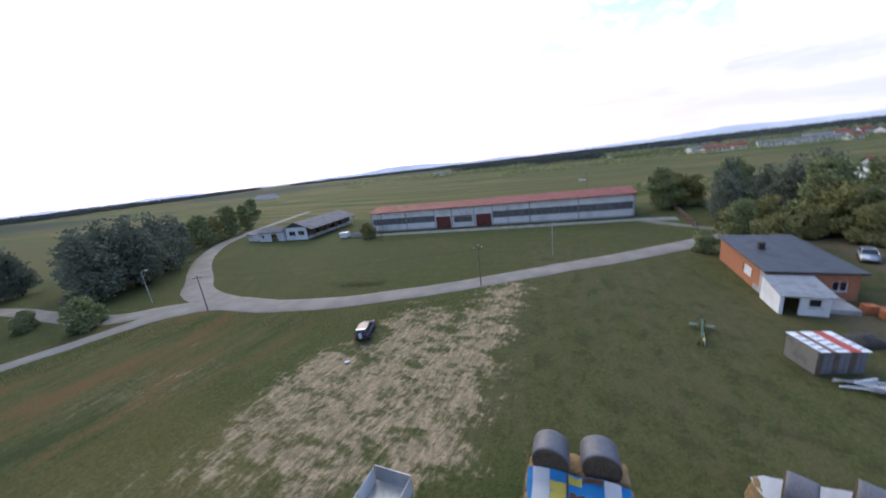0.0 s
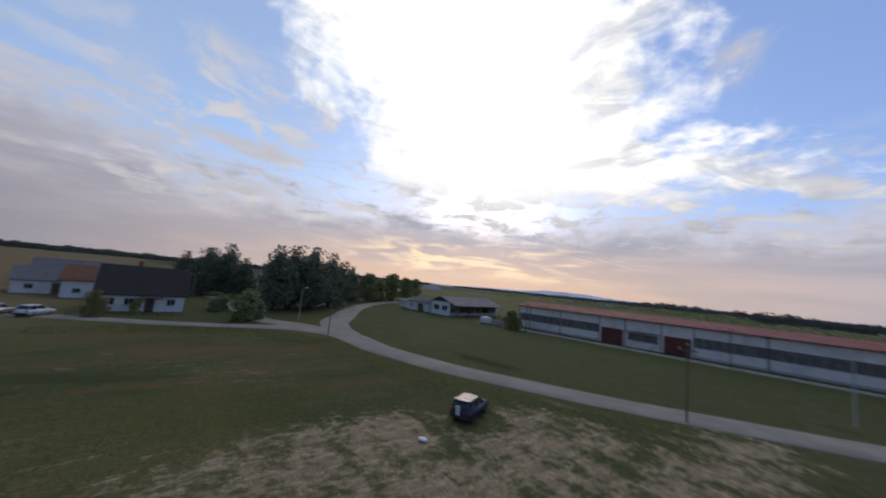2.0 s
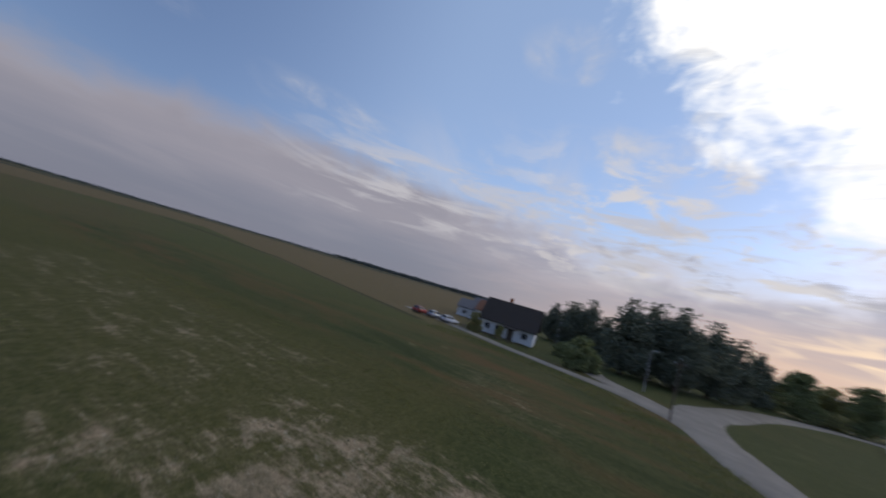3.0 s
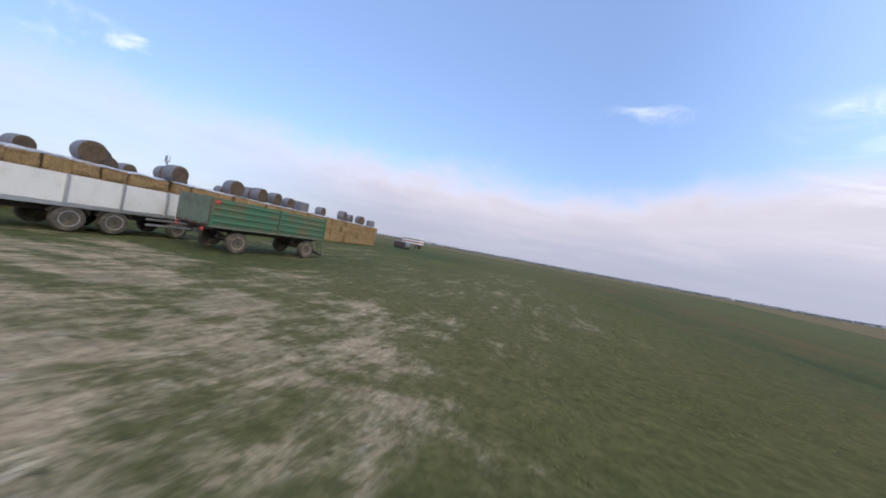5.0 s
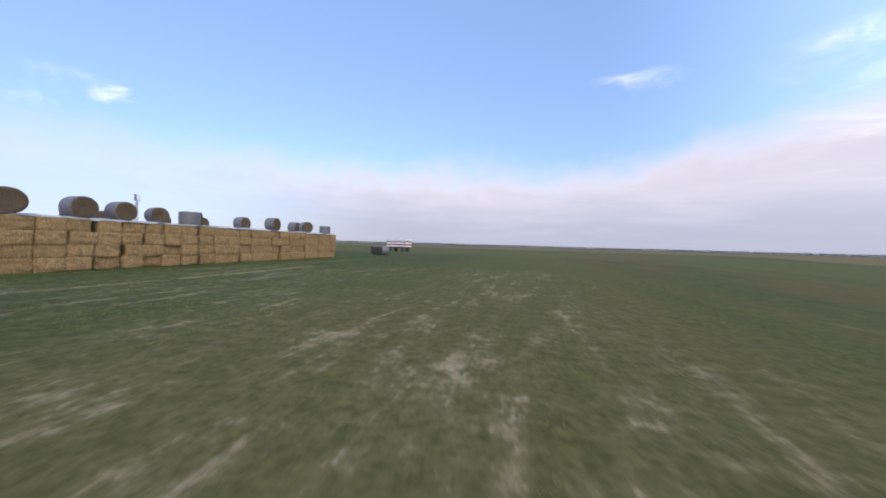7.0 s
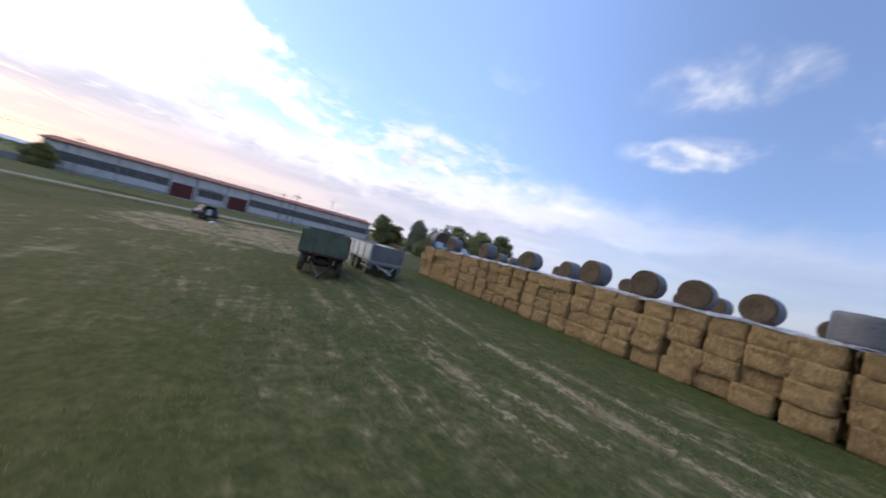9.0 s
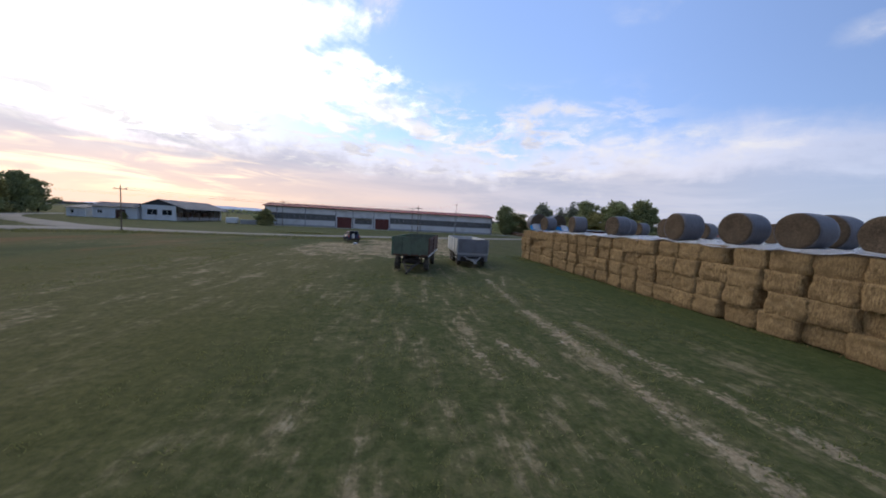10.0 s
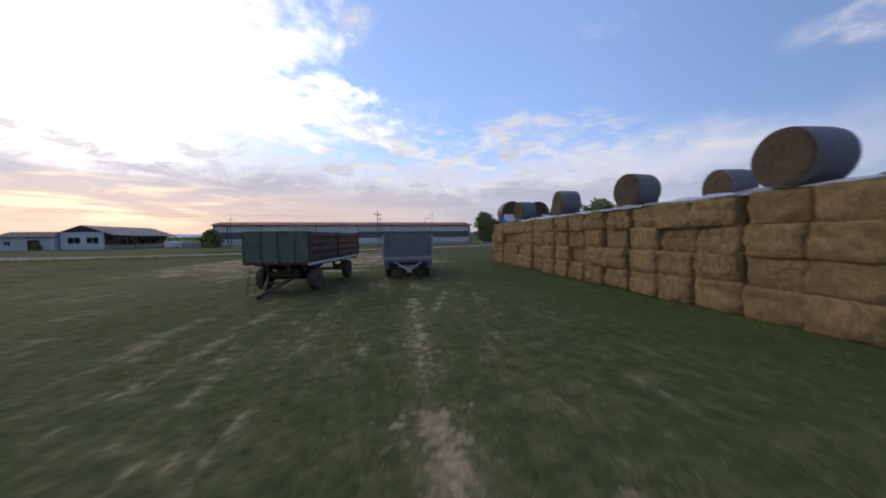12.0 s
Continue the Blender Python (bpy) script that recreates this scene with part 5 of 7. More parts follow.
def tree_kind(name, height, spread, seed, leaf_mat, label, conifer=False, count=2600, size=0.5):
    rnd = random.Random(seed)
    t = thing(name, (0, 0, -50), 0, label, "tree")
    bm = bmesh.new()
    fork = height * (0.22 if not conifer else 0.12)
    tube(bm, (0, 0, -0.2), (0, 0, fork), height * 0.022, height * 0.018, 9)
    tube(bm, (0, 0, fork), (rnd.uniform(-.3, .3), rnd.uniform(-.3, .3), height * 0.86), height * 0.018, 0.03, 8)
    lobes = []
    if conifer:
        levels = 9
        for k in range(levels):
            u = k / (levels - 1)
            z = height * (0.14 + 0.80 * u)
            w = spread * (0.55 + 0.5 * math.sin(math.pi * min(1.0, 0.30 + u * 0.72))) * (1.0 if u < 0.75 else 1.55 - 0.75 * u)
            for j in range(4 if u < 0.8 else 2):
                a = rnd.uniform(0, 6.28)
                d = w * rnd.uniform(0.2, 0.55)
                lobes.append((math.cos(a) * d, math.sin(a) * d, z + rnd.uniform(-.5, .5), w * 0.55, w * 0.55, height * 0.085))
        for k in range(4):
            a = rnd.uniform(0, 6.28)
            d = spread * rnd.uniform(0.0, 0.45)
            lobes.append((math.cos(a) * d, math.sin(a) * d, height * rnd.uniform(0.9, 0.97), 0.5, 0.5, height * 0.06))
    else:
        for k in range(30):
            a, u = rnd.uniform(0, 6.28), rnd.random()
            z = height * (0.12 + 0.78 * u)
            d = spread * rnd.uniform(0.15, 0.85) * math.sin(math.pi * (0.28 + 0.62 * u)) ** 0.7
            r = spread * rnd.uniform(0.20, 0.40)
            lobes.append((math.cos(a) * d, math.sin(a) * d, z, r, r * rnd.uniform(.8, 1.2), r * rnd.uniform(0.6, 0.9)))
        for k in range(9):
            a = rnd.uniform(0, 6.28)
            d, r = spread * rnd.uniform(0.2, 0.7), spread * rnd.uniform(0.22, 0.34)
            lobes.append((math.cos(a) * d, math.sin(a) * d, height * rnd.uniform(0.10, 0.2), r, r, r * 0.8))
    for lobe in lobes[::2]:
        base = Vector((0, 0, min(lobe[2] * 0.75, height * 0.8)))
        tube(bm, base, lobe[:3], height * 0.007, 0.02, 5)
    part("trunk", bm, M_BARK, t)
    me = leaf_cloud(lobes, count, size, seed)
    me.materials.append(leaf_mat)
    crown = new("crown", me)
    crown.parent = t
    return t


PINE = [tree_kind("pine_tree", 15.5, 5.2, 11, M_LEAF_DARK, "tall dark pine with a dense broad crown", True, 3800, 0.54),
        tree_kind("pine_tree", 15.0, 4.4, 12, M_LEAF_DARK, "dark pine with a ragged pointed crown", True, 3400, 0.54)]
BROAD = [tree_kind("broadleaf_tree", 11.0, 4.8, 21, M_LEAF, "full green broadleaf tree with dense crown", False, 3600, 0.48),
         tree_kind("broadleaf_tree", 10.0, 4.2, 22, M_LEAF_WARM, "broadleaf tree turning yellow-green", False, 3400, 0.48)]
BUSH = [tree_kind("bush", 5.0, 2.3, 31, M_LEAF, "dense rounded green bush on the grass", False, 1500, 0.42), tree_kind("bush", 4.6, 2.2, 32, M_LEAF_WARM, "loose yellow-green bush on the grass", False, 1400, 0.42)]
SPOTS = [(PINE, 0, -117.2, 6.1, 0.86), (PINE, 0, -118.3, 11.9, 1.0), (PINE, 1, -118.4, 16.4, 0.78), (PINE, 1, -122.1, 1.7, 0.8), (PINE, 0, -124.6, 8.4, 0.9),
         (PINE, 0, -84.8, 16.6, 0.96), (PINE, 1, -88.4, 21.5, 1.04), (PINE, 0, -86.9, 26.0, 1.02), (PINE, 0, -95.1, 33.8, 1.0), (PINE, 1, -92.8, 26.8, 1.0), (PINE, 0, -100.9, 21.7, 0.9), (PINE, 1, -101.3, 40.4, 0.92), (PINE, 1, -112.9, 48.9, 0.86),
         (BROAD, 0, -118.2, 58.8, 1.0), (BROAD, 1, -123.6, 67.3, 1.02), (BROAD, 0, -128.4, 76.6, 1.1), (BROAD, 1, -126.3, 57.4, 0.9), (BROAD, 0, -136.4, 91.4, 1.0), (BROAD, 0, -181.0, 130.0, 1.05),
         (BUSH, 0, -68.2, 7.7, 1.05), (BUSH, 0, -70.2, 9.9, 0.75), (BUSH, 1, -52.6, 64.4, 1.0), (BUSH, 0, -54.6, 66.2, 0.8), (BUSH, 1, -75.2, -6.1, 0.55), (BROAD, 1, -72.2, -10.4, 0.40), (BUSH, 0, -80.5, 5.1, 0.55), (BUSH, 0, -83.3, 6.5, 0.6),
         (BROAD, 0, 27.2, 88.5, 1.0), (BROAD, 1, 31.0, 92.0, 0.95), (BROAD, 1, 34.5, 90.8, 0.9), (PINE, 1, 37.5, 78.9, 0.84), (PINE, 0, 44.9, 70.2, 0.82), (PINE, 0, 49.6, 72.9, 0.86), (BROAD, 0, 41.0, 85.9, 1.1), (BROAD, 1, 43.4, 56.3, 0.95), (BROAD, 0, 44.7, 60.1, 1.1), (BROAD, 0, 50.0, 54.3, 1.0), (BROAD, 1, 35.9, 58.3, 0.72), (BROAD, 0, 55.8, 63.1, 1.2), (BROAD, 1, 58.3, 64.5, 1.2), (BROAD, 0, 30.6, 55.0, 0.62),
         (BROAD, 1, 34.0, 50.2, 0.55), (BROAD, 1, 38.9, 54.2, 0.6), (BROAD, 1, 44.3, 49.4, 0.66), (BUSH, 1, 30.7, 48.8, 0.95), (BROAD, 1, 50.5, 46.1, 0.7), (BROAD, 0, 55.5, 51.0, 0.8), (BROAD, 1, 31.0, 59.7, 0.5), (PINE, 1, 54.2, 75.7, 0.8), (PINE, 0, 43.0, 76.1, 0.7),
         (BUSH, 0, 23.2, 46.7, 0.72), (BUSH, 0, 42.2, 30.9, 0.7), (BUSH, 1, 44.8, 35.3, 0.6), (BUSH, 0, -118.3, 52.4, 0.7), (BUSH, 1, -88.6, 63.0, 0.4),
         (BROAD, 0, 56.0, 52.5, 1.14), (BROAD, 0, 60.5, 56.0, 1.1), (PINE, 1, 32.6, 66.8, 0.72)]
for kinds, which, x, y, s in SPOTS:
    rnd = random.Random(round(x * 7 + y * 13))
    copy_thing(kinds[which], pose(x, y, -0.03, 0, 0, rnd.uniform(0, 360)) @ Matrix.Diagonal((s * rnd.uniform(.92, 1.1), s * rnd.uniform(.92, 1.1), s, 1)))
for kinds in (PINE, BROAD, BUSH):
    for t in kinds:
        for o in (*t.children_recursive, t):
            bpy.data.objects.remove(o)


# ---------------------------------------------------------------- straw stacks
def bale_mesh(w, d, h, seed):
    """A pressed bale: a box with soft corners, bulging sides and a hairy, lumpy skin; origin at the middle of its base."""
    bm = bmesh.new()
    bmesh.ops.create_cube(bm, size=1.0)
    bmesh.ops.subdivide_edges(bm, edges=bm.edges[:], cuts=11, use_grid_fill=True)
    for v in bm.verts:
        p = v.co * 2
        soft = Vector([math.copysign(abs(c) ** 1.0, c) for c in p])
        over = [max(0.0, abs(c) - 0.72) / 0.28 for c in p]
        over[2] *= 0.65
        pull = sum(o * o for o in over) - max(over) ** 2
        q = soft * (1 - 0.035 * pull)
        lump = 0.052 * noise.noise(p * 1.6 + Vector((seed * 9.1, 0, 0))) + 0.022 * noise.noise(p * 5.5 + Vector((0, seed * 5.3, 0))) + 0.022 * noise.noise(Vector((p.x * 14, p.y * 14, p.z * 5 + seed)))
        bulge = 0.018 * (1 - q.z * q.z)
        q = q * (1 + lump) + Vector((q.x, q.y, 0)) * bulge
        v.co = Vector((q.x * w / 2, q.y * d / 2, q.z * h / 2 + h / 2))
    me = bpy.data.meshes.new("straw_bale")
    bm.to_mesh(me)
    bm.free()
    me.materials.append(M_STRAW)
    me.polygons.foreach_set("use_smooth", [True] * len(me.polygons))
    return me


END_BALES = [bale_mesh(2.40, 1.20, 0.79, k) for k in range(5)]
SIDE_BALES = [bale_mesh(1.22, 2.40, 0.79, 10 + k) for k in range(3)]
rnd = random.Random(5)


def lay_stack(x0, y_north, y_south, depth_rows, put):
    """Four courses of bales in columns from the north end to the south end, mostly end-on, some broadside."""
    for row in range(depth_rows):
        y = y_north
        while y > y_south + 0.6:
            broad = rnd.random() < (0.12 if y > -30.0 else 0.6) and y > y_south + 2.6
            lean = rnd.uniform(-0.05, 0.05)
            for course in range(4):
                jut = rnd.uniform(-0.07, 0.07) + lean + (rnd.uniform(0.05, 0.2) if rnd.random() < 0.15 else 0.0)
                z = course * 0.742 - 0.02
                wide = broad if rnd.random() < 0.7 else not broad
                if broad and wide:
                    for k in (0, 1):
                        put(SIDE_BALES[rnd.randrange(3)], pose(x0 + row * 2.38 + 0.59 + k * 1.19 + jut, y - 1.19, z, rnd.uniform(-1, 1), 0, rnd.uniform(-2, 2)))
                else:
                    for k in range(2 if broad else 1):
                        put(END_BALES[rnd.randrange(5)], pose(x0 + row * 2.38 + 1.18 + jut, y - 0.595 - 1.19 * k + rnd.uniform(-.12, .12), z, 0, rnd.uniform(-1, 1), rnd.uniform(-3, 3)))
            y -= (2.36 if broad else 1.18) + (rnd.uniform(0.03, 0.2) if rnd.random() < 0.75 else 0.0)


def put_single(me, m):
    ob = new("straw_bale", me)
    ob.matrix_world = m
    tagged(ob, "large square golden straw bale stacked in a long wall", "straw bale", "bales of the near stack")


lay_stack(0.0, 0.0, -47.4, 2, put_single)
far_verts, far_faces = [], []


def put_joined(me, m):
    base = len(far_verts)
    far_verts.extend(tuple(m @ v.co) for v in me.vertices)
    far_faces.extend(tuple(base + i for i in f.vertices) for f in me.polygons)


lay_stack(10.0, 1.0, -40.0, 2, put_joined)
me = bpy.data.meshes.new("straw_stack")
me.from_pydata(far_verts, [], far_faces)
me.materials.append(M_STRAW)
me.polygons.foreach_set("use_smooth", [True] * len(me.polygons))
tagged(new("straw_stack", me), "second long stack of square straw bales", "straw stack", kind="stuff")


def sheet(name, x0, x1, y0, y1, z, mat_, label, seed, hang=0.16, parent=None, top_only=False, climb=0.0):
    """A loose plastic cover lying over the bales, wavy, its long edges hanging down a little; it has thickness.
    climb: height to which its north end is pulled up against the round bales."""
    bm = bmesh.new()
    nx, ny = 14, max(6, round((y1 - y0) / 0.35))
    rows = []
    for j in range(ny + 1):
        y = y0 + (y1 - y0) * j / ny
        row = []
        inset = 0.16 * noise.noise((y * 0.8, seed, 0)) + 0.10 * noise.noise((y * 2.3, seed, 4))
        for i in range(nx + 1):
            u = i / nx
            x = x0 + (x1 - x0) * u
            edge = min(u, 1 - u) * nx
            dz = 0.02 + 0.075 * noise.noise((x * 1.3, y * 1.3, seed)) + 0.03 * noise.noise((x * 4, y * 4, seed))
            if edge < 1 and not top_only:
                x += (-1 if u < 0.5 else 1) * (inset + 0.10)
                dz -= hang * max(0.0, 0.75 + 1.3 * noise.noise((y * 0.7, seed, 9)))
            w = min(1.0, max(0.0, (y + 2.15) / 0.5))
            dz += climb * w * w * (3 - 2 * w) * (0.75 + 0.35 * abs(math.sin((x - 2.28) * 1.36)))
            row.append(bm.verts.new((x, y, z + 0.05 + dz)))
        rows.append(row)
    for a, b in zip(rows, rows[1:]):
        for i in range(nx):
            bm.faces.new((a[i], a[i + 1], b[i + 1], b[i]))
    bmesh.ops.solidify(bm, geom=bm.faces[:], thickness=0.012)
    bmesh.ops.recalc_face_normals(bm, faces=bm.faces[:])
    ob = finish(bm, name, mat_, parent, "", True)
    return tagged(ob, label, "cover" if parent is None else "")


TOP = 3.035
sheet("plastic_cover", 0.02, 4.74, -47.2, -3.4, TOP, M_SHEET, "wrinkled white plastic cover over the straw stack", 1)
banner = sheet("banner_cover", 0.2, 4.5, -5.6, -1.66, TOP + 0.03, M_SHEET_BLUE, "blue and yellow printed banner laid over the stack end", 2, hang=0.05, climb=0.55)
for a, b, c, d, m_, nm in ((0.34, 1.12, -5.4, -1.69, M_SHEET, "white_print"), (1.14, 1.86, -5.3, -1.95, M_SHEET_YELLOW, "yellow_print"), (3.5, 4.2, -5.4, -1.69, M_SHEET, "white_print"), (1.98, 2.55, -1.95, -1.74, M_SHEET_YELLOW, "yellow_print"), (2.57, 3.48, -1.84, -1.70, M_SHEET_BROWN, "brown_print"), (2.02, 2.66, -2.5, -2.12, M_SHEET_BROWN, "brown_print"), (1.88, 1.96, -5.4, -1.70, M_SHEET_BROWN, "seam")):
    sheet(nm, a, b, c, d, TOP + 0.055, m_, "", 2, parent=banner, top_only=True, climb=0.55)
sheet("plastic_cover", 10.02, 14.74, -39.8, 0.9, TOP, M_SHEET, "wrinkled white plastic cover over the far stack", 3)


def round_bale_kind():
    b = thing("round_bale", (0, 0, -50), 0, "round brown hay bale in grey net wrap weighing down the cover", "round bale", "round bales on the stacks")
    bm = bmesh.new()
    r, h = 0.78, 0.60
    prof = [(-h + 0.03, 0.05), (-h + 0.05, 0.18), (-h + 0.01, 0.26), (-h + 0.03, 0.39), (-h, 0.48), (-h + 0.025, 0.60), (-h + 0.01, 0.69), (-h + 0.06, 0.75), (-h + 0.12, 0.77)]
    lathe(bm, prof + [(-a, q) for a, q in reversed(prof)], 28)
    for v in bm.verts:
        k = 1 + 0.02 * noise.noise(v.co * 3.0)
        v.co = Vector((v.co.x + 0.015 * noise.noise(v.co * 9), v.co.y * k, v.co.z * k))
    part("hay_core", bm, M_HAY_FACE, b, "", True)
    bm = bmesh.new()
    rings = []
    for i in range(9):
        x = -h + 0.04 + (2 * h - 0.08) * i / 8
        rr = r + 0.012 - 0.02 * (abs(i - 4) / 4) ** 4
        rings.append([bm.verts.new((x, rr * math.cos(2 * math.pi * k / 28) * (1 + 0.012 * noise.noise((x * 3, k * 0.7, 1))), rr * math.sin(2 * math.pi * k / 28) * (1 + 0.012 * noise.noise((x * 3, k * 0.7, 5))))) for k in range(28)])
    for p, q in zip(rings, rings[1:]):
        for k in range(28):
            bm.faces.new((p[k], q[k], q[(k + 1) % 28], p[(k + 1) % 28]))
    bmesh.ops.recalc_face_normals(bm, faces=bm.faces[:])
    bmesh.ops.solidify(bm, geom=bm.faces[:], thickness=0.008)
    part("net_wrap", bm, M_NET, b, "", True)
    return b


ROUND = round_bale_kind()
ROUND_SPOTS = [(1.15, -0.95, 88, 0), (3.42, -0.75, 92, 0), (0.85, -4.4, 8, 0), (0.85, -9.6, -6, 0), (3.7, -11.4, 6, 0), (0.85, -14.5, 5, 0), (3.6, -15.7, -10, 0), (0.85, -19.45, -6, 0), (0.85, -22.3, 4, 0), (3.4, -23.5, 6, 0), (0.85, -24.35, 5, 0), (0.85, -26.45, -5, 2), (0.9, -28.8, 0, 1),
               (3.7, -31.3, 40, 0), (3.7, -36.2, 5, 0), (0.85, -37.3, 10, 0), (0.85, -42.5, -26, 0), (3.7, -43.9, 8, 0), (0.9, -46.3, 0, 1),
               (11.0, -0.2, -28, 0), (13.3, 0.0, -32, 0), (11.0, -4.0, 6, 0), (13.6, -7.0, -5, 0), (11.0, -11.0, 12, 0), (11.1, -16.0, 0, 0), (13.7, -19.0, 8, 0), (11.0, -22.0, -9, 0), (11.1, -27.0, 5, 0), (13.5, -30.0, 0, 0), (11.1, -33.5, 10, 0), (11.2, -37.6, -6, 0)]
for x, y, yaw, form in ROUND_SPOTS:      # form: 0 lying, 1 on its flat side, 2 lying and slumped small
    standing = form == 1
    m = pose(x, y, TOP + 0.62, 0, 90, yaw) if standing else pose(x, y, TOP + 0.78, 0, 0, yaw)
    size = 1.12 if y > -1.0 and x < 5 else 0.74 if form == 2 else rnd.uniform(0.82, 0.89)
    m = Matrix.Translation((0, 0, (size - 1) * (0.62 if standing else 0.78))) @ m @ Matrix.Scale(size, 4)
    copy_thing(ROUND, m @ pose(0, 0, 0, rnd.uniform(0, 360) if not standing else 0))
# a few loose round bales on the ground far to the south
for k in range(4):
    ob = copy_thing(ROUND, pose(-1.0 + 1.17 * k, -60.5 - 1.17 * k, 0.76, 0, 0, 45 + rnd.uniform(-7, 7)))
    tagged(ob, "round grey-wrapped hay bale lying on the grass", "", "round bales in the field")
for o in (*ROUND.children_recursive, ROUND):
    bpy.data.objects.remove(o)


# ---------------------------------------------------------------- vehicles
def wheel(parent, x, y, r, width, rim_mat, out=1, name="wheel"):
    """A wheel with its axle along x; out is the side on which the dished rim shows."""
    w = new(name)
    w.parent = parent
    w.location = (x, y, r)
    bm = bmesh.new()
    a = width / 2
    lathe(bm, [(-a * 0.8, r * 0.58), (-a, r * 0.72), (-a * 0.92, r * 0.92), (-a * 0.6, r), (a * 0.6, r), (a * 0.92, r * 0.92), (a, r * 0.72), (a * 0.8, r * 0.58)], 26)
    for v in bm.verts:
        if math.hypot(v.co.y, v.co.z) > r * 0.98:
            lug = 1.0 if round(math.degrees(math.atan2(v.co.z, v.co.y)) / (360 / 26)) % 2 else 0.955
            v.co = Vector((v.co.x, v.co.y * lug, v.co.z * lug))
    part("tyre", bm, M_TYRE, w, "", False)
    bm = bmesh.new()
    s = out
    lathe(bm, [(-s * a * 0.7, r * 0.30), (-s * a * 0.72, r * 0.57), (-s * a * 0.5, r * 0.60), (s * a * 0.84, r * 0.615), (s * a * 0.86, r * 0.57), (s * a * 0.52, r * 0.52), (s * a * 0.42, r * 0.46), (s * a * 0.55, r * 0.32), (s * a * 0.70, r * 0.22), (s * a * 0.70, r * 0.02)], 22)
    part("rim", bm, rim_mat, w, "", True)
    bm = bmesh.new()
    tube(bm, (0, 0, 0), (s * a * 0.95, 0, 0), r * 0.15, r * 0.12, 12)
    for k in range(6):
        t = 2 * math.pi * k / 6
        c, q = r * 0.23 * math.cos(t), r * 0.23 * math.sin(t)
        tube(bm, (s * a * 0.5, c, q), (s * a * 0.8, c, q), 0.016, sides=6)
    part("hub", bm, M_DARK, w)
    return w


def side_board(parent, name, x, y0, y1, z0, z1, out, mat_, ribs, posts):
    """A drop side along y at x: a plate with pressed ribs and upright posts."""
    b = new(name)
    b.parent = parent
    bm = bmesh.new()
    box(bm, min(x, x - out * 0.03), y0, z0, max(x, x - out * 0.03), y1, z1, 0.006)
    part("plate", bm, mat_, b)
    for k in range(ribs):
        z = z0 + (z1 - z0) * (k + 0.5) / ribs
        bm = bmesh.new()
        prism(bm, [(x + out * 0.001, z - 0.07), (x + out * 0.035, z - 0.035), (x + out * 0.035, z + 0.035), (x + out * 0.001, z + 0.07)], "y", y0 + 0.03, y1 - 0.03)
        part("rib", bm, mat_, b)
    for y in posts:
        bm = bmesh.new()
        box(bm, min(x + out * 0.002, x + out * 0.06), y - 0.05, z0 - 0.06, max(x + out * 0.002, x + out * 0.06), y + 0.05, z1 + 0.02, 0.01)
        part("stanchion", bm, M_STEEL if mat_ is M_ALU else mat_, b)
    return b


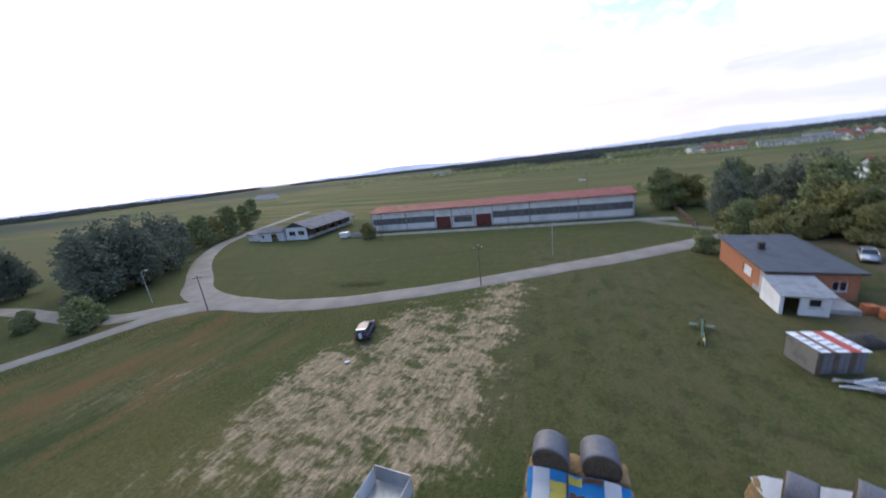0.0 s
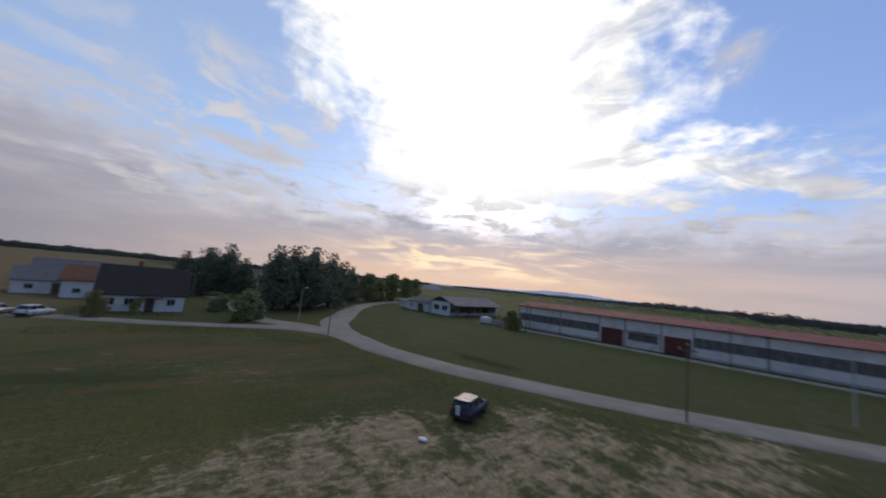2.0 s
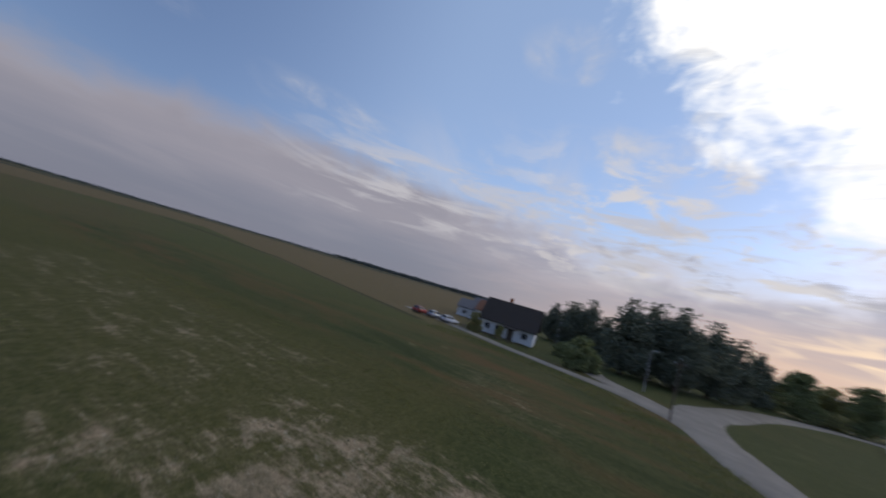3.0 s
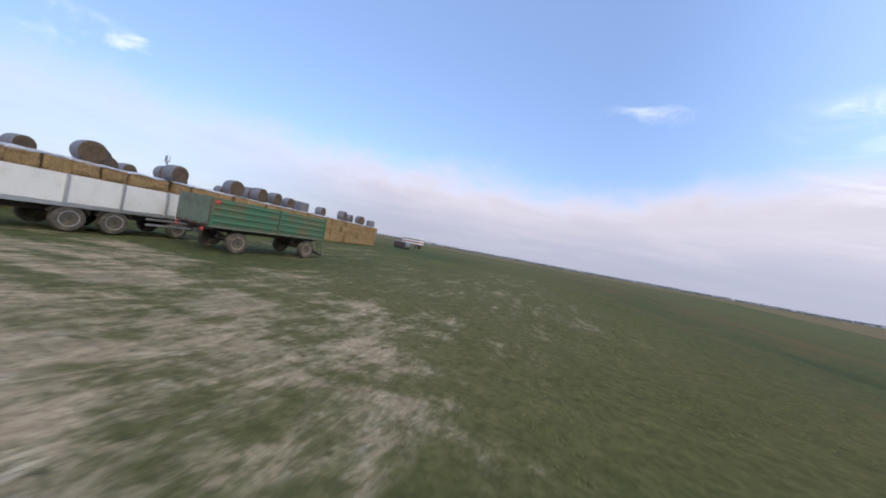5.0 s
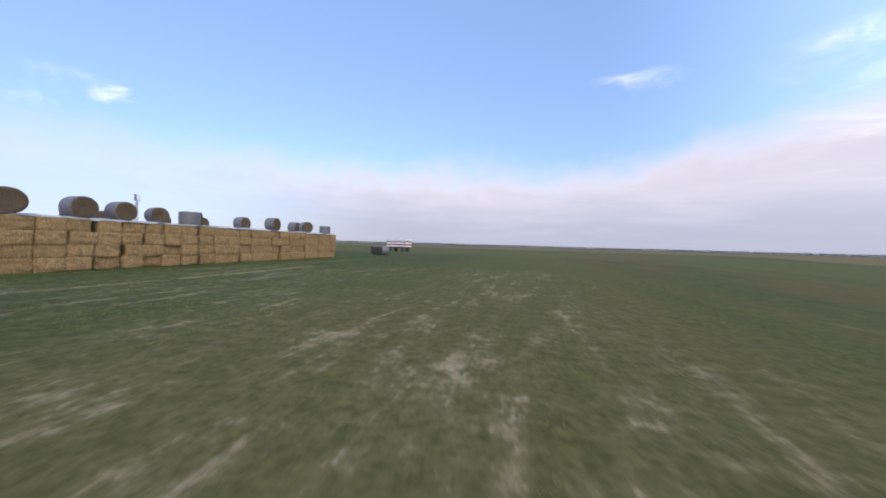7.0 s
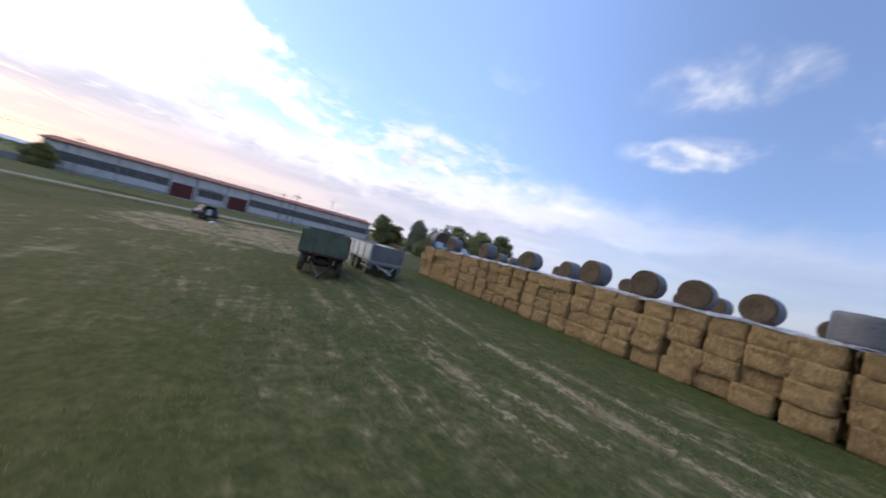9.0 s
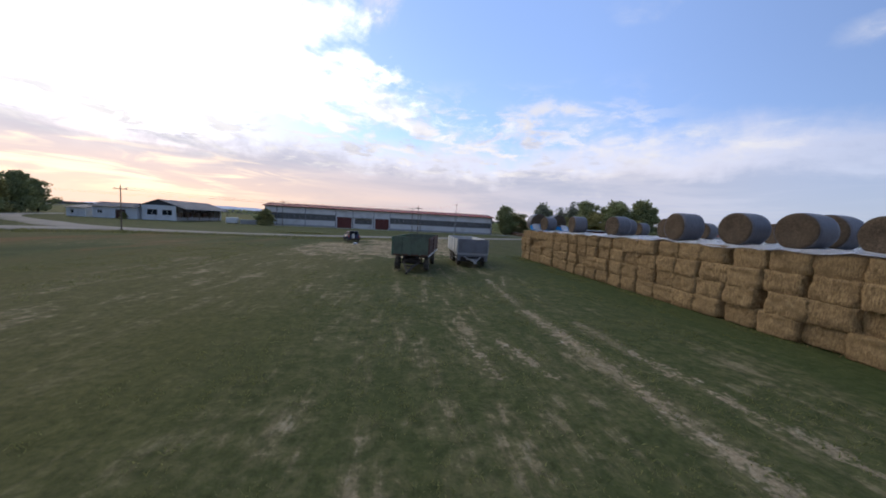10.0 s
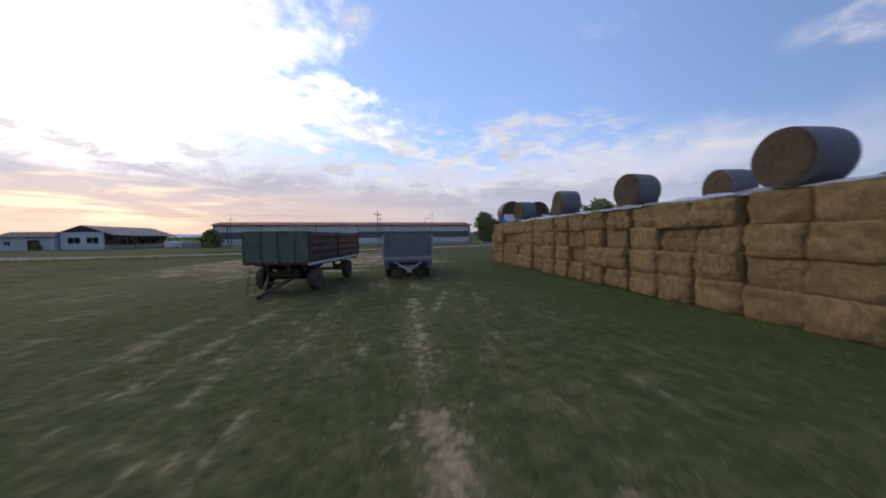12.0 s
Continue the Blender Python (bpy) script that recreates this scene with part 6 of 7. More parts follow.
def build_green_trailer():
    """Two-axle tipping trailer with steel sides; local y runs north along it."""
    t = thing("farm_trailer", (-12.0, -9.87, 0), -11.0, "green ribbed-side two-axle tipping trailer with rust patches", "trailer")
    hw, y0, y1, z0, z1 = 1.2, -3.1, 3.1, 1.17, 2.28
    bm = bmesh.new()
    box(bm, -hw, y0, z0 - 0.1, hw, y1, z0 - 0.004, 0.01)
    part("floor_plate", bm, M_RUST, t)
    mid = -0.1
    for s in (-1, 1):
        paint = M_GREEN if s < 0 else M_RUST
        side_board(t, "side_board", s * hw, y0 + 0.02, mid - 0.06, z0, z1, s, paint, 4, (y0 + 0.06,))
        side_board(t, "side_board", s * hw, mid + 0.06, y1 - 0.02, z0, z1, s, paint, 4, (mid, y1 - 0.06))
        bm = bmesh.new()
        box(bm, s * hw - 0.03, y0, z0 - 0.12, s * hw + 0.075, y1, z0 - 0.03, 0.008)
        part("sill", bm, M_GREEN_DARK if s < 0 else M_ALU, t)
    for y, n_ in ((y0, "front_board"), (y1, "tail_board")):
        bm = bmesh.new()
        box(bm, -hw + 0.035, min(y, y + 0.03), z0, hw - 0.035, max(y, y + 0.03), z1 + 0.03, 0.008)
        o = -1 if y < 0 else 1
        for x in (-0.62, 0.0, 0.62):
            box(bm, x - 0.07, min(y, y + o * 0.05), z0 - 0.05, x + 0.07, max(y, y + o * 0.05), z1, 0.01)
        part(n_, bm, M_GREEN_DARK, t)
    for s in (-1, 1):
        bm = bmesh.new()
        box(bm, s * 0.42 - 0.05, y0 + 0.1, z0 - 0.32, s * 0.42 + 0.05, y1 - 0.1, z0 - 0.103, 0.01)
        part("chassis_beam", bm, M_DARK, t)
    for y in (-2.5, -1.2, 0.4, 2.0, 2.9):
        bm = bmesh.new()
        box(bm, -hw + 0.05, y - 0.04, z0 - 0.2, hw - 0.05, y + 0.04, z0 - 0.103)
        part("cross_member", bm, M_DARK, t)
    for y in (-2.1, 1.72):
        bm = bmesh.new()
        tube(bm, (-0.95, y, 0.48), (0.95, y, 0.48), 0.06, sides=10)
        part("axle", bm, M_DARK, t)
        for s in (-1, 1):
            bm = bmesh.new()
            for k in range(5):
                box(bm, s * 0.55 - 0.04, y - 0.55 + 0.07 * k, 0.55 + 0.035 * k, s * 0.55 + 0.04, y + 0.55 - 0.07 * k, 0.58 + 0.035 * k)
            box(bm, s * 0.55 - 0.05, y - 0.62, 0.56, s * 0.55 + 0.05, y - 0.5, 0.86)
            box(bm, s * 0.55 - 0.05, y + 0.5, 0.56, s * 0.55 + 0.05, y + 0.62, 0.86)
            part("leaf_spring", bm, M_DARK, t)
            wheel(t, s * 1.0, y, 0.47, 0.30, M_RIM, s)
    bm = bmesh.new()
    tube(bm, (0, -2.15, 0.72), (0, -2.15, 0.85), 0.5, sides=24)
    box(bm, -0.5, -2.75, 0.6, 0.5, -1.55, 0.72, 0.02)
    part("turntable", bm, M_DARK, t)
    bm = bmesh.new()
    for s in (-1, 1):
        tube(bm, (s * 0.5, -2.7, 0.6), (0.0, -4.0, 0.14), 0.065, sides=8)
    tube(bm, (-0.3, -3.2, 0.42), (0.3, -3.2, 0.42), 0.045, sides=8)
    tube(bm, (0, -3.95, 0.14), (0, -4.25, 0.08), 0.075, sides=8)
    part("drawbar", bm, M_DARK, t)
    bm = bmesh.new()
    for x in (-0.95, -0.65):
        tube(bm, (x, -3.40, 0.02), (x, -3.14, 0.95), 0.012, sides=6)
    for k in range(4):
        tube(bm, (-0.95, -3.40 + 0.065 * k, 0.18 + 0.22 * k), (-0.65, -3.40 + 0.065 * k, 0.18 + 0.22 * k), 0.012, sides=6)
    part("ladder", bm, M_DARK, t)
    for s in (-1, 1):
        bm = bmesh.new()
        box(bm, s * 0.95 - 0.1, y1 + 0.05, z0 - 0.28, s * 0.95 + 0.1, y1 + 0.09, z0 - 0.16, 0.01)
        part("tail_lamp", bm, M_RED, t)
    bm = bmesh.new()
    box(bm, -hw - 0.075, y1 - 0.3, 2.05, -hw - 0.062, y1 - 0.1, 2.2)
    part("reflector", bm, M_RED, t, "faded orange-red marker plate")


def build_grey_trailer():
    """Long tandem trailer with pale side boards and a grey front wall."""
    t = thing("truck_trailer", (-7.5, -6.0, 0), -1.5, "long lorry trailer with dusty white sides and grey end wall", "trailer")
    hw, y0, y1, z0, z1 = 1.22, -3.35, 3.4, 1.08, 2.12
    bm = bmesh.new()
    box(bm, -hw, y0, z0 - 0.16, hw, y1, z0 - 0.004, 0.015)
    part("floor_plate", bm, M_STEEL, t)
    for s in (-1, 1):
        for k in range(4):
            a = y0 + 0.05 + k * (y1 - y0 - 0.1) / 4
            side_board(t, "side_board", s * hw, a + 0.04, a + (y1 - y0 - 0.1) / 4 - 0.04, z0, z1, s, M_ALU, 0, (a,) if k else (a + 0.05,))
    for y, n_, m_ in ((y0, "front_board", M_GREY), (y1, "tail_board", M_STEEL)):
        bm = bmesh.new()
        box(bm, -hw + 0.035, y - 0.03, z0, hw - 0.035, y + 0.03, z1 + 0.04, 0.01)
        for x in (-0.8, -0.4, 0.0, 0.4, 0.8):
            box(bm, x - 0.02, y - 0.05 if y < 0 else y + 0.03, z0 + 0.02, x + 0.02, y - 0.03 if y < 0 else y + 0.05, z1)
        part(n_, bm, m_, t)
    for s in (-1, 1):
        bm = bmesh.new()
        box(bm, s * 0.45 - 0.06, y0 + 0.1, z0 - 0.42, s * 0.45 + 0.06, y1 - 0.1, z0 - 0.163, 0.01)
        part("chassis_beam", bm, M_DARK, t)
        for z in (0.55, 0.8):
            bm = bmesh.new()
            box(bm, s * 1.12 - 0.02, y0 + 0.35, z - 0.05, s * 1.12 + 0.02, -1.0, z + 0.05, 0.008)
            part("side_guard", bm, M_STEEL, t, "pale aluminium side guard rail")
        bm = bmesh.new()
        box(bm, s * 1.08 - 0.12, y0 + 0.05, 0.45, s * 1.08 + 0.12, y0 + 0.2, 1.0, 0.02)
        part("landing_leg", bm, M_GREY, t)
    for y in (0.1, 1.45):
        bm = bmesh.new()
        tube(bm, (-0.95, y, 0.5), (0.95, y, 0.5), 0.07, sides=10)
        part("axle", bm, M_DARK, t)
        for s in (-1, 1):
            wheel(t, s * 1.03, y, 0.49, 0.32, M_RIM_GREY, s)
            bm = bmesh.new()
            for k in range(8):
                a0, a1 = math.radians(20 + k * 17.5), math.radians(20 + (k + 1) * 17.5)
                poly(bm, [(s * 1.03 - 0.18, y + 0.58 * math.cos(a0), 0.49 + 0.58 * math.sin(a0)), (s * 1.03 + 0.18, y + 0.58 * math.cos(a0), 0.49 + 0.58 * math.sin(a0)), (s * 1.03 + 0.18, y + 0.58 * math.cos(a1), 0.49 + 0.58 * math.sin(a1)), (s * 1.03 - 0.18, y + 0.58 * math.cos(a1), 0.49 + 0.58 * math.sin(a1))])
            bmesh.ops.remove_doubles(bm, verts=bm.verts[:], dist=0.001)
            bmesh.ops.solidify(bm, geom=bm.faces[:], thickness=0.02)
            part("mudguard", bm, M_DARK, t)
    bm = bmesh.new()
    box(bm, -hw + 0.04, y0 - 0.06, z0 - 0.30, hw - 0.04, y0 + 0.06, z0 - 0.165, 0.02)
    part("front_crossbar", bm, M_GREY, t)
    bm = bmesh.new()
    box(bm, -hw + 0.25, y0 + 0.1, 0.42, hw - 0.25, y0 + 0.9, 0.86, 0.05)
    part("tool_box", bm, M_DARK, t, "dark steel box under the front")
    for s in (-1, 1):
        bm = bmesh.new()
        tube(bm, (s * 0.7, y0 + 0.1, 0.8), (0, y0 - 0.95, 0.46), 0.05, sides=8)
        part("drawbar_arm", bm, M_STEEL, t)
        wheel(t, s * 1.0, y0 + 0.95, 0.45, 0.28, M_RIM_GREY, s)
    bm = bmesh.new()
    box(bm, -0.5, y0 - 0.0, 0.5, 0.5, y0 + 0.6, 0.62, 0.02)
    tube(bm, (0, y0 + 0.1, 0.55), (0, y0 - 1.1, 0.42), 0.07, sides=10)
    tube(bm, (-0.12, y0 - 1.15, 0.42), (0.12, y0 - 1.15, 0.42), 0.06, sides=10)
    part("drawbar", bm, M_STEEL, t)


def build_far_trailer():
    t = thing("livestock_trailer", (5.7, -83.0, 0), 78.0, "white slatted trailer with red stripes far in the field", "trailer")
    t.matrix_world = t.matrix_world @ Matrix.Diagonal((1.15, 1.15, 1.28, 1))
    for z0, z1, m_ in ((1.0, 1.25, M_WHITE), (1.3, 1.5, M_RED), (1.55, 1.85, M_WHITE), (1.9, 2.05, M_RUST), (2.1, 2.4, M_WHITE)):
        for s in (-1, 1):
            bm = bmesh.new()
            box(bm, s * 1.2 - 0.03, -2.4, z0, s * 1.2 + 0.03, 2.4, z1, 0.01)
            part("slat", bm, m_, t)
        for y in (-2.4, 2.4):
            bm = bmesh.new()
            box(bm, -1.165, y - 0.03, z0, 1.165, y + 0.03, z1, 0.01)
            part("slat", bm, m_, t)
    for x in (-1.2, 1.2):
        for y in (-2.35, 0, 2.35):
            bm = bmesh.new()
            box(bm, x - 0.065 if x < 0 else x + 0.032, y - 0.06, 0.95, x - 0.032 if x < 0 else x + 0.065, y + 0.06, 2.45)
            part("stanchion", bm, M_STEEL, t)
    bm = bmesh.new()
    box(bm, -1.2, -2.4, 0.85, 1.2, 2.4, 0.995)
    part("floor_plate", bm, M_DARK, t)
    for y in (-1.5, 1.5):
        for s in (-1, 1):
            wheel(t, s * 0.95, y, 0.43, 0.26, M_RIM_GREY, s)


def build_car(at, yaw, paint, label, hatch_open=False):
    """Small hatchback; local y points to its nose."""
    c = thing("car", at, yaw, label, "car")
    hw = 0.82
    body = [(-1.9, 0.28), (-1.92, 0.62), (-1.88, 0.92), (-0.2, 0.95), (0.75, 0.93), (1.75, 0.78), (1.95, 0.6), (1.97, 0.32), (1.7, 0.24), (-1.7, 0.24)]
    bm = bmesh.new()
    prism(bm, body, "x", -hw, hw)
    bmesh.ops.bevel(bm, geom=[e for e in bm.edges if abs(e.verts[0].co.x - e.verts[1].co.x) < 1e-4], offset=0.06, segments=2, affect="EDGES")
    part("body", bm, paint, c, "", True)
    bm = bmesh.new()
    low = [(-1.72, 0.94), (0.78, 0.94)]
    top = [(-1.45, 1.42), (0.05, 1.44)]
    a = [bm.verts.new((s * 0.76, y, z)) for s in (-1, 1) for y, z in low]
    b = [bm.verts.new((s * 0.60, y, z)) for s in (-1, 1) for y, z in top]
    bm.faces.new((a[0], a[1], b[1], b[0]))
    bm.faces.new((a[3], a[2], b[2], b[3]))
    bm.faces.new((a[1], a[3], b[3], b[1]))
    bm.faces.new((a[2], a[0], b[0], b[2]))
    bm.faces.new((b[0], b[1], b[3], b[2]))
    bm.faces.new((a[0], a[2], a[3], a[1]))
    bmesh.ops.recalc_face_normals(bm, faces=bm.faces[:])
    part("windows", bm, M_GLASS, c)
    bm = bmesh.new()
    box(bm, -0.61, -1.46, 1.405, 0.61, 0.08, 1.465, 0.025)
    part("roof", bm, paint, c)
    for s in (-1, 1):
        for y, yt in ((0.74, 0.04), (-0.55, -0.6), (-1.7, -1.44)):
            bm = bmesh.new()
            tube(bm, (s * 0.765, y, 0.93), (s * 0.605, yt, 1.43), 0.04, sides=6)
            part("pillar", bm, paint, c)
        bm = bmesh.new()
        box(bm, s * 0.86 - 0.05, 0.52, 0.93, s * 0.86 + 0.07, 0.64, 1.06, 0.02)
        part("mirror", bm, paint, c)
        bm = bmesh.new()
        box(bm, s * 0.62 - 0.15, 1.86, 0.58, s * 0.62 + 0.13, 1.955, 0.72, 0.02)
        part("headlight", bm, M_GLASS, c)
        bm = bmesh.new()
        box(bm, s * 0.70 - 0.08, -1.945, 0.62, s * 0.70 + 0.08, -1.86, 0.9, 0.02)
        part("tail_light", bm, M_RED, c)
        for y in (-1.2, 1.22):
            wheel(c, s * 0.74, y, 0.29, 0.18, M_RIM_GREY, s)
    bm = bmesh.new()
    box(bm, -0.8, 1.9, 0.27, 0.8, 2.03, 0.5, 0.04)
    part("front_bumper", bm, M_DARK, c)
    bm = bmesh.new()
    box(bm, -0.8, -2.0, 0.27, 0.8, -1.88, 0.5, 0.04)
    part("rear_bumper", bm, M_DARK, c)
    if hatch_open:
        bm = bmesh.new()
        m = Matrix.Translation((0, -1.45, 1.45)) @ Matrix.Rotation(radians(-8), 4, "X")
        box(bm, -0.58, -0.6, 0.0, 0.58, 0.0, 0.045, 0.02, m)
        # silver paint on the blue car's gate stands in for light it reflects
        hatch = part("tailgate", bm, M_CAR_SILVER, c, "raised tailgate in pale paint standing for reflected light")
        for s in (-1, 1):
            bm = bmesh.new()
            tube(bm, (s * 0.6, -1.7, 1.0), (s * 0.56, -2.0, 1.5), 0.015, sides=6)
            part("gas_strut", bm, M_STEEL, c)
        bm = bmesh.new()
        box(bm, -0.3, -2.12, 0.5, 0.05, -1.93, 1.15, 0.06)
        part("boot_load", bm, M_ALU, c, "pale sack leaning out of the boot")
    return c


build_green_trailer()
build_grey_trailer()
build_far_trailer()
build_car((-20.6, 14.2, 0), 20, M_CAR_BLUE, "dark blue hatchback parked on bare soil, tailgate raised", True)
build_car((12.0, 195.0, 0), 80, M_CAR_WHITE, "white car parked in the field beyond the barn")
build_car((39.5, 42.5, 0), 155, M_CAR_SILVER, "silver car parked behind the brick bungalow")
build_car((-73.4, -16.0, 0), 60, M_CAR_WHITE, "white car parked beside the farmhouse")
build_car((-73.9, -19.4, 0), 70, M_CAR_SILVER, "silver car parked beside the farmhouse")
build_car((-74.0, -23.0, 0), 80, M_CAR_RED, "red car parked beside the farmhouse lane")


# ---------------------------------------------------------------- yard by the bungalow
def build_yard():
    c = thing("sheet_metal_hut", (19.5, 14.3, 0), 13.0, "grey hut roofed with old white and red banners", "hut")
    bm = bmesh.new()
    prism(bm, [(0.0, 0.0), (3.2, 0.0), (3.2, 1.95), (0.0, 2.02)], "y", 0.0, 2.6)
    part("body", bm, M_HUT, c, "grey boarded hut walls")
    for k in range(9):
        bm = bmesh.new()
        x = 0.05 + k * 0.35
        box(bm, x, -0.03, 0.05, x + 0.31, -0.002, 1.9, 0.005)
        part("board", bm, M_GREY if k % 3 else M_WOOD, c)
    for k, (a, b, m_) in enumerate(((0.0, 0.62, M_SHEET), (0.64, 1.0, M_SHEET_BROWN), (1.02, 1.85, M_SHEET), (1.87, 2.6, M_RED), (2.62, 3.2, M_SHEET))):
        bm = bmesh.new()
        za, zb = 2.03 - a * 0.0217, 2.03 - b * 0.0217
        prism(bm, [(a, za), (b, zb), (b, zb + 0.03), (a, za + 0.03)], "y", -0.2, 2.75)
        strip_ = part("roof_banner", bm, m_, c)
        if m_ is M_SHEET:
            for j in range(4):
                bm = bmesh.new()
                w = (b - a) * 0.75
                y = 0.1 + j * 0.6
                box(bm, a + (b - a) * 0.12, y, za + 0.032, a + (b - a) * 0.12 + w, y + 0.18, za + 0.04)
                part("print_bar", bm, M_GREY, strip_)
    # scrap heap: posts, pipes and pallets thrown together
    rnd_ = random.Random(8)
    for k in range(26):
        bm = bmesh.new()
        ln = rnd_.uniform(1.6, 3.6)
        if k % 3:
            tube(bm, (-ln / 2, 0, 0), (ln / 2, 0, 0), rnd_.uniform(0.04, 0.09), sides=7)
        else:
            box(bm, -ln / 2, -0.1, -0.03, ln / 2, 0.1, 0.03, 0.008)
        ob = finish(bm, "scrap_beam", (M_STEEL, M_WOOD, M_CONCRETE, M_WHITE)[k % 4])
        layer = k // 9
        ob.matrix_world = pose(22.2 + rnd_.uniform(-1.2, 2.4), 13.0 + rnd_.uniform(-0.8, 0.7), 0.09 + layer * 0.17, 0, rnd_.uniform(-2, 2), rnd_.uniform(-24, 24))
        tagged(ob, "grey beam lying on a heap of scrap", "beam", "scrap heap")
    # stack of roof tiles and a tarped heap
    for x, y, h in ((29.3, 25.6, 0.8), (30.5, 25.9, 0.6), (29.9, 24.4, 0.8)):
        p = thing("brick_pallet", (x, y, 0), rnd_.uniform(-15, 15), "pallet of orange hollow bricks beside the terrace", "pallet", "brick pallets")
        bm = bmesh.new()
        box(bm, -0.5, -0.4, 0.0, 0.5, 0.4, 0.12, 0.01)
        part("pallet_base", bm, M_WOOD, p)
        for i in range(3):
            for j in range(2):
                for q in range(int(h / 0.2)):
                    bm = bmesh.new()
                    box(bm, -0.47 + i * 0.32, -0.38 + j * 0.39, 0.123 + q * 0.2, -0.17 + i * 0.32, -0.01 + j * 0.39, 0.315 + q * 0.2, 0.008)
                    part("brick", bm, M_BRICK, p)
    heap = thing("tarped_heap", (25.3, 19.6, 0), 10, "heap under a dark tarpaulin beside the hut", "heap")
    bm = bmesh.new()
    bmesh.ops.create_uvsphere(bm, u_segments=20, v_segments=12, radius=1.0)
    for v in bm.verts:
        k = 1 + 0.25 * noise.noise(v.co * 2.3)
        v.co = Vector((v.co.x * 1.4 * k, v.co.y * 0.9 * k, max(-0.05, v.co.z * 0.85 * k)))
    part("tarpaulin", bm, M_DARK, heap, "", True)


def build_implement():
    """Green mounted plough standing in the grass."""
    p = thing("plough", (14.1, 19.4, 0), -14.0, "green and yellow mounted plough standing in the grass", "plough")
    bm = bmesh.new()
    tube(bm, (-0.1, -2.2, 0.75), (0.15, 1.6, 0.85), 0.08, sides=8)
    part("beam", bm, M_GREEN, p)
    for k in range(4):
        y = -1.9 + k * 0.95
        bm = bmesh.new()
        tube(bm, (0, y, 0.78), (0.12, y + 0.15, 0.3), 0.05, sides=8)
        part("shank", bm, M_GREEN, p)
        bm = bmesh.new()
        prism(bm, [(y - 0.3, 0.02), (y + 0.35, 0.06), (y + 0.45, 0.42), (y + 0.1, 0.52)], "x", 0.12, 0.17)
        part("mouldboard", bm, M_STEEL, p)
    bm = bmesh.new()
    tube(bm, (-0.4, 1.6, 0.5), (0.45, 1.6, 0.5), 0.05, sides=8)
    tube(bm, (-0.4, 1.6, 0.5), (0.0, 1.65, 1.25), 0.045, sides=8)
    tube(bm, (0.45, 1.6, 0.5), (0.0, 1.65, 1.25), 0.045, sides=8)
    part("headstock", bm, M_GREEN, p)
    for s in (-0.55, 0.75):
        bm = bmesh.new()
        box(bm, s - 0.35, 0.9, 0.3, s + 0.35, 1.5, 0.42, 0.04)
        part("depth_skid", bm, M_GREEN_DARK, p)
    bm = bmesh.new()
    box(bm, -0.06, -2.4, 0.6, 0.1, -0.9, 0.7, 0.02)
    part("yellow_bar", bm, M_SHEET_YELLOW, p)
    wheel(p, -0.35, -2.0, 0.3, 0.16, M_RIM_GREY, -1)


build_yard()
build_implement()


# ---------------------------------------------------------------- distance
def tree_line(name, pts, width, height, seed, mat_, label, count):
    """A far belt of trees as many leaf clumps."""
    rnd_ = random.Random(seed)
    verts, faces = [], []
    for _ in range(count):
        u = rnd_.random() * (len(pts) - 1)
        k = min(int(u), len(pts) - 2)
        a, b = Vector((*pts[k], 0)), Vector((*pts[k + 1], 0))
        c = a.lerp(b, u - k)
        hump = 0.62 + 0.45 * abs(noise.noise((c.x * 0.018, c.y * 0.018, seed))) + 0.25 * noise.noise((c.x * 0.09, c.y * 0.09, seed))
        h = height * max(0.2, hump)
        c += Vector((rnd_.uniform(-1, 1) * width, rnd_.uniform(-1, 1) * width, h * rnd_.random() ** 0.7))
        s = height * rnd_.uniform(0.13, 0.27)
        i = len(verts)
        t = rnd_.uniform(0, 6.28)
        d = Vector((math.cos(t), math.sin(t), 0)) * s
        e = Vector((rnd_.uniform(-.3, .3), rnd_.uniform(-.3, .3), 1)) * s * 0.9
        q = Vector((-d.y, d.x, 0)) * 0.8
        verts += [tuple(c - d), tuple(c + d), tuple(c + e), tuple(c - q), tuple(c + q)]
        faces += [(i, i + 1, i + 2), (i + 3, i + 4, i + 2)]
    me = bpy.data.meshes.new(name)
    me.from_pydata(verts, [], faces)
    me.materials.append(mat_)
    tagged(new(name, me), label, "trees", kind="stuff")


tree_line("far_woods", [(-1500, 1500), (-900, 1350), (-400, 1250), (100, 1300), (600, 1200), (1300, 1300)], 40, 14, 1, M_HAZED_WOOD, "dark belt of far trees on the plain", 15000)
tree_line("far_woods", [(-1600, 1300), (-1300, 700), (-1100, 200), (-1000, -300), (-1100, -900)], 40, 15, 2, M_HAZED_WOOD, "dark far woodland along the western horizon", 14000)
tree_line("far_woods", [(-1100, -900), (-600, -1300), (0, -1400), (500, -1200), (1000, -800)], 30, 9, 3, M_HAZED_WOOD, "thin far line of trees to the south", 9000)
tree_line("far_woods", [(1000, -800), (1100, -200), (900, 300), (700, 700)], 40, 12, 4, M_HAZED_WOOD, "far trees along the eastern horizon", 9000)
tree_line("hedgerow", [(-60, 330), (20, 345), (120, 360), (240, 350)], 5, 6, 5, M_LEAF, "hedge between the fields beyond the barn", 900)
tree_line("hedgerow", [(60, 480), (160, 500), (300, 520), (480, 500), (640, 540)], 14, 9, 6, M_LEAF, "trees among the village houses", 3000)
tree_line("hedgerow", [(-190, 620), (-60, 610), (60, 600), (200, 640), (380, 620), (600, 600), (820, 560)], 30, 14, 8, M_HAZED_WOOD, "garden trees behind the village", 4200)
